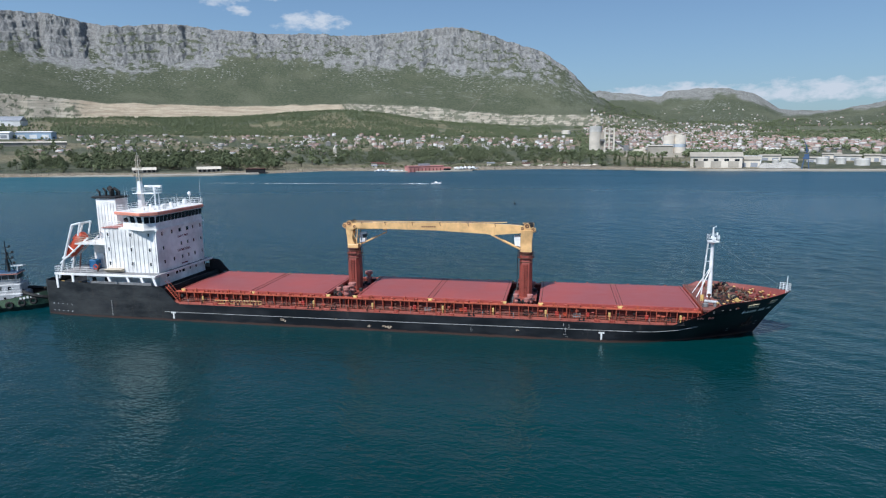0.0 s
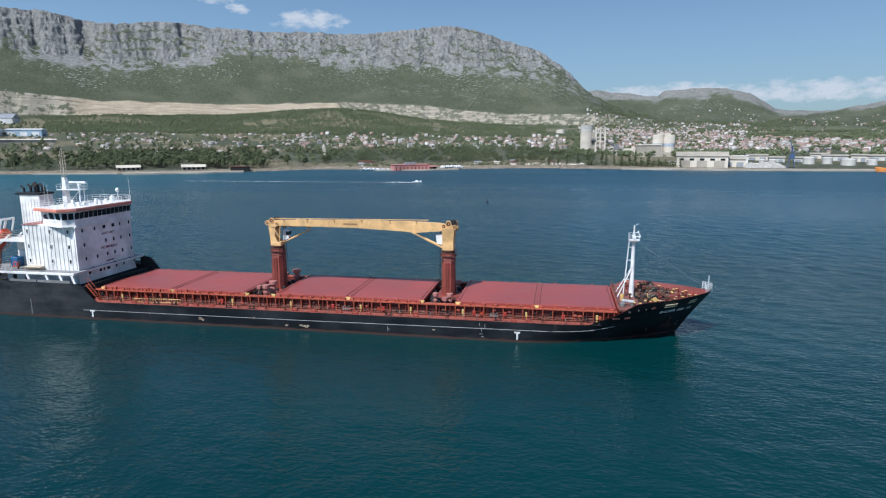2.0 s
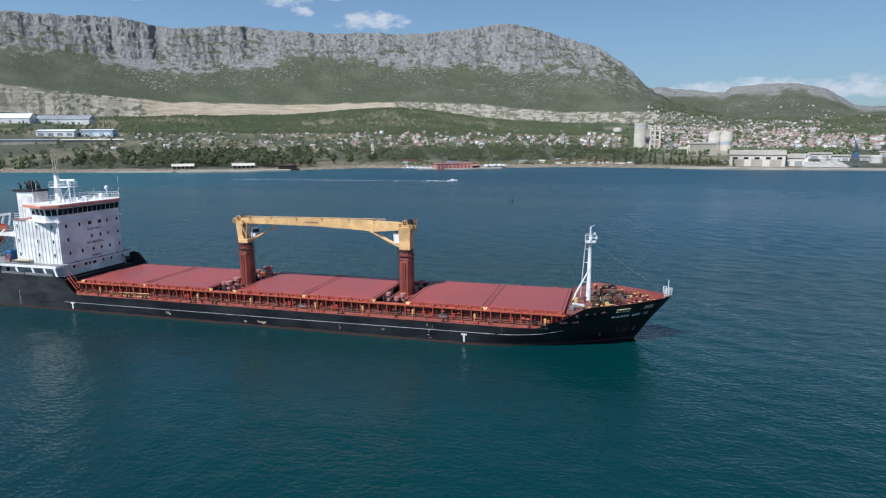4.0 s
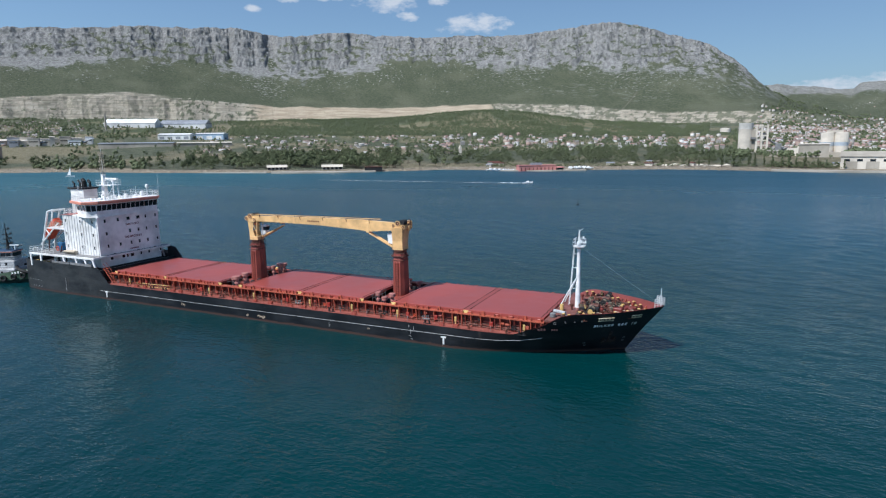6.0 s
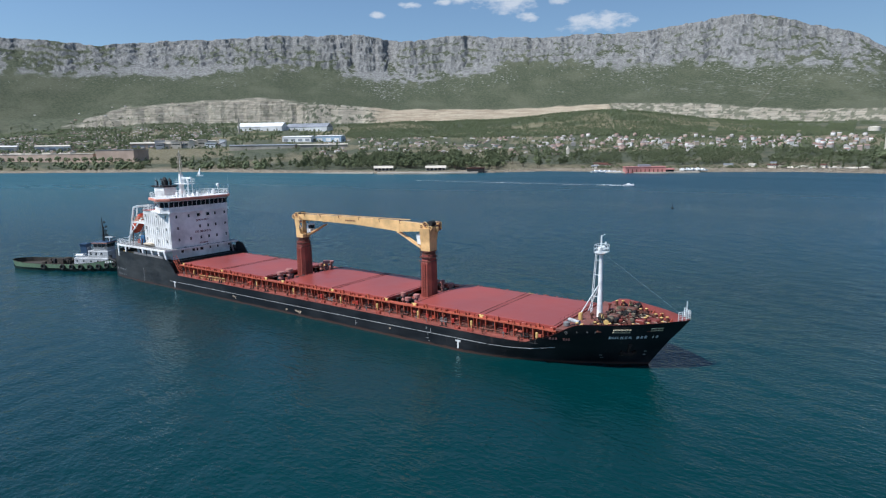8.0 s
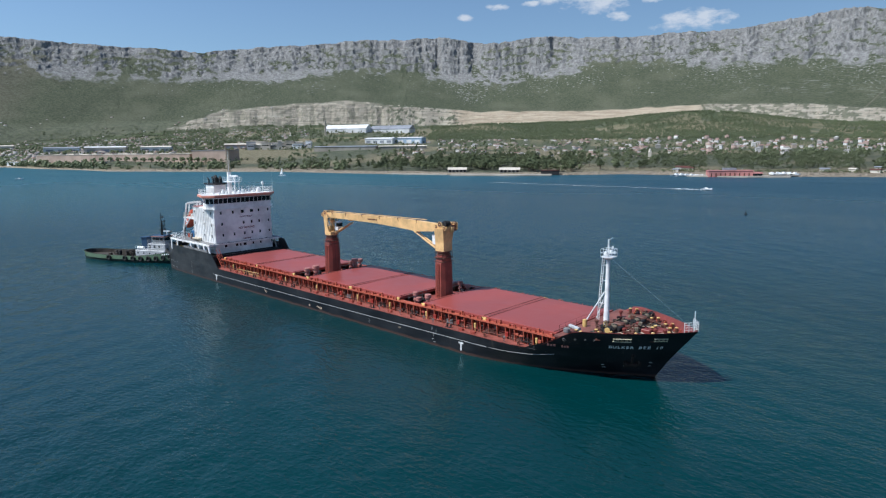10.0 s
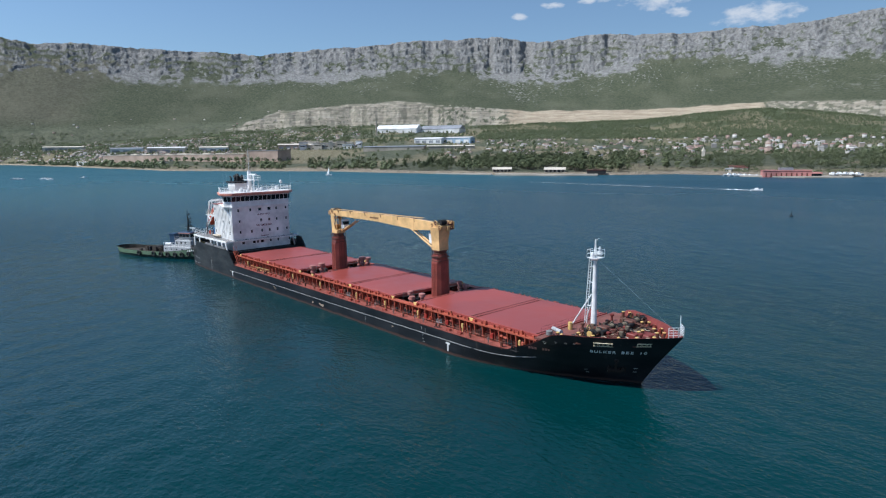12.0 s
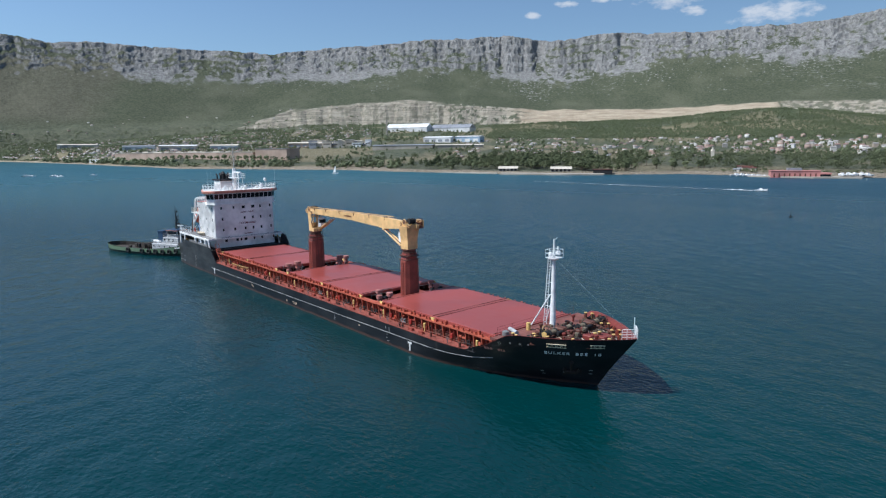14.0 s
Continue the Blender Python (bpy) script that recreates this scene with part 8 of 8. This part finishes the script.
for q in range(4):
    x = rnd3.uniform(-16, 20)
    part("bin", Mesh().turn((x, rnd3.uniform(-3, 6), 0), [(0.6, 1.5), (1.7, 4), (1.7, 8.5), (0.4, 9.6)], 12), PALECONC, plant)
part("tower_annex", Mesh().box(-4, 5, -9, -4, -2, 7.5, 0.1), PALECONC, plant)
t = thing("cement_silos", site(7.25, 840) @ Matrix.Diagonal((1.34, 1.34, 0.82, 1)), "twin concrete cement silos with a pale blue band", "silo")
for x in (-5.0, 5.2):
    s = part("silo", Mesh().turn((x, 0, -2), [(5.2, 0), (5.2, 35), (4.8, 36), (0.2, 36.5)], 20), PALECONC, t, smooth=True)
    part("blue_band", Mesh().turn((x, 0, 16.0), [(5.28, 0), (5.28, 4.8)], 20), BLUEBAND, t)
part("head_house", Mesh().box(-6, 6, -2.5, 2.5, 34, 37), PALECONC, t)
part("side_block", Mesh().box(-16, -10, -6, 6, -2, 15), CONC, t)
part("low_block", Mesh().box(-9, 9, -12, -5, -2, 7), CONC, t)
hall(10.0, 640, 46, 20, 10, 4, PALECONC, CONC, "long weathered cement hall with a grey roof", 3, CONC, bays=5)
hall(12.6, 645, 20, 14, 7, 3, PALECONC, CONC, "weathered concrete loading shed", 2)
hall(13.15, 690, 15, 9, 7, 0.4, SHEETW, SHEETW, "white building with pale blue windows on the quay", bays=4)
hall(3.0, 885, 13, 10, 7, 0.6, CONC, CONC, "small grey works building among cypresses", bays=2)
hall(5.95, 800, 29, 16, 14, 0.6, CONC, PALECONC, "plain beige concrete works building", bays=0)
for b, r, R_, h_ in ((14.8, 668, 3, 5), (15.6, 670, 3.5, 5), (18.3, 700, 5.5, 6), (19.6, 705, 4.5, 6), (21.0, 690, 6.5, 5.5), (22.6, 700, 4.5, 4.5), (24.2, 700, 7, 6)):
    t = thing("storage_tank", site(b, r), "pale cylindrical storage tank", "tank", "storage tanks")
    part("shell", Mesh().turn((0, 0, -2), [(R_, 0), (R_, h_ + 2), (R_ * 0.6, h_ + 2.8), (0.2, h_ + 3.0)], 20), DUSTY, t)
GRAVEL = plain("grey_gravel", (0.33, 0.315, 0.29), 0.95, vary=0.35, scale=1.2)
for i, b in enumerate((13.9, 14.5, 15.2, 15.9)):
    t = thing("gravel_heap", site(b, 640 + i * 2), "pale grey heap of gravel on the quay", "gravel heap", "gravel heaps")
    k = (1.0, 0.8, 1.15, 0.9)[i]
    m = Mesh().turn((0, 0, -0.5), [(8 * k, 0), (6.4 * k, 1.6), (4.4 * k, 3.4 * k), (2.0 * k, 4.7 * k), (0.2, 5.1 * k)], 16)
    m.turn((3.6 * k, -1.5, -0.5), [(5.5 * k, 0), (3.4 * k, 1.9), (0.2, 3.4 * k)], 14)
    part("heap", m, GRAVEL, t)
t = thing("harbour_crane", site(16.9, 640), "blue slewing harbour crane on the quay", "crane")
for sx in (-3, 3):
    for sy in (-3, 3):
        part("leg", Mesh().rod((sx, sy, -1), (sx * 0.5, sy * 0.5, 9), 0.35), CRANEBLUE, t)
part("portal", Mesh().box(-2.6, 2.6, -2.6, 2.6, 8.6, 10.4), CRANEBLUE, t)
part("cabin", Mesh().box(-1.6, 2.2, -1.5, 1.5, 10.4, 13.2), CRANEBLUE, t)
part("tower", Mesh().rod((0, 0, 14), (-1.0, 0, 22), 0.5, 0.3, 4), CRANEBLUE, t)
part("jib", Mesh().rod((1.6, 0, 13), (-3.5, 0, 29), 0.35, 0.2, 4), CRANEBLUE, t)
part("stay", Mesh().rod((-1.0, 0, 22), (-3.4, 0, 28.6), 0.15).rod((2.4, 0, 14), (-1.0, 0, 22), 0.2), CRANEBLUE, t)
rnd2 = random.Random(31)
for i in range(14):
    b = rnd2.choice((rnd2.uniform(-21.8, -19.5), rnd2.uniform(3.5, 24), rnd2.uniform(-10, -1)))
    o = rnd2.uniform(20, 60)
    k = house_meshes(rnd2.uniform(4, 8), rnd2.uniform(3, 5), rnd2.uniform(2.2, 3), 0.8, False)
    t = thing("work_shed", site(b, shore_r(b) + o, rnd2.uniform(-20, 20)), "small pale work shed near the water", "shed", "work sheds")
    part("wall", k[0], PALECONC, t)
    part("roof", k[1], rnd2.choice((SHEETG, PALECONC, BROWN)), t)

# orange workboat at the end of the quay
p = polar(24.15, shore_r(24.15) - 12)
t = thing("workboat", Matrix.Translation((float(p[0]), float(p[1]), 0)) @ Matrix.Rotation(radians(-24.4 + 180), 4, "Z"), "orange workboat with a white deckhouse moored at the quay", "workboat")
m = Mesh().rings([[(x, -w, z) for x, w in ((-15, 2.4), (6, 3.2), (12, 2.2))] + [(15.5 + 0.5 * k, 0, z + 0.5 * k)] + [(x, w, z) for x, w in ((12, 2.2), (6, 3.2), (-15, 2.4))] for z, k in ((-0.8, 0), (1.2, 1), (3.0, 2))])
part("hull", m, painted("workboat_orange", (0.62, 0.24, 0.06), (0.4, 0.16, 0.06), 0.45, 0.62, 0.2, 0.4), t, "bright orange hull")
part("fender_strip", Mesh().box(-14.5, 10, -3.2, -3.05, 2.2, 2.5), DARK, t)
part("deckhouse", Mesh().box(-2, 8, -2.1, 2.1, 3.0, 6.2, 0.1), SHEETW, t)
part("wheelhouse", Mesh().box(2, 7, -1.8, 1.8, 6.2, 9.0, 0.1), SHEETW, t)
part("window_band", Mesh().box(1.95, 7.05, -1.85, 1.85, 7.4, 8.3), GLASS, t)
part("mast", Mesh().rod((3.5, 0, 9), (3.5, 0, 14.5), 0.18, 0.08), SHEETW, t)
for b, r, w, d, h in ((17.9, 730, 16, 10, 4), (20.2, 760, 24, 12, 4.5), (21.8, 745, 14, 9, 6.5), (23.3, 770, 26, 12, 4.5), (19.2, 800, 18, 10, 5), (16.0, 720, 15, 10, 4.5), (14.6, 740, 20, 11, 5)):
    hall(b, r, w, d, h, 1.2, DUSTY if h < 4.6 else PALECONC, CONC, "low pale depot building by the tanks", 2, SHEETG)
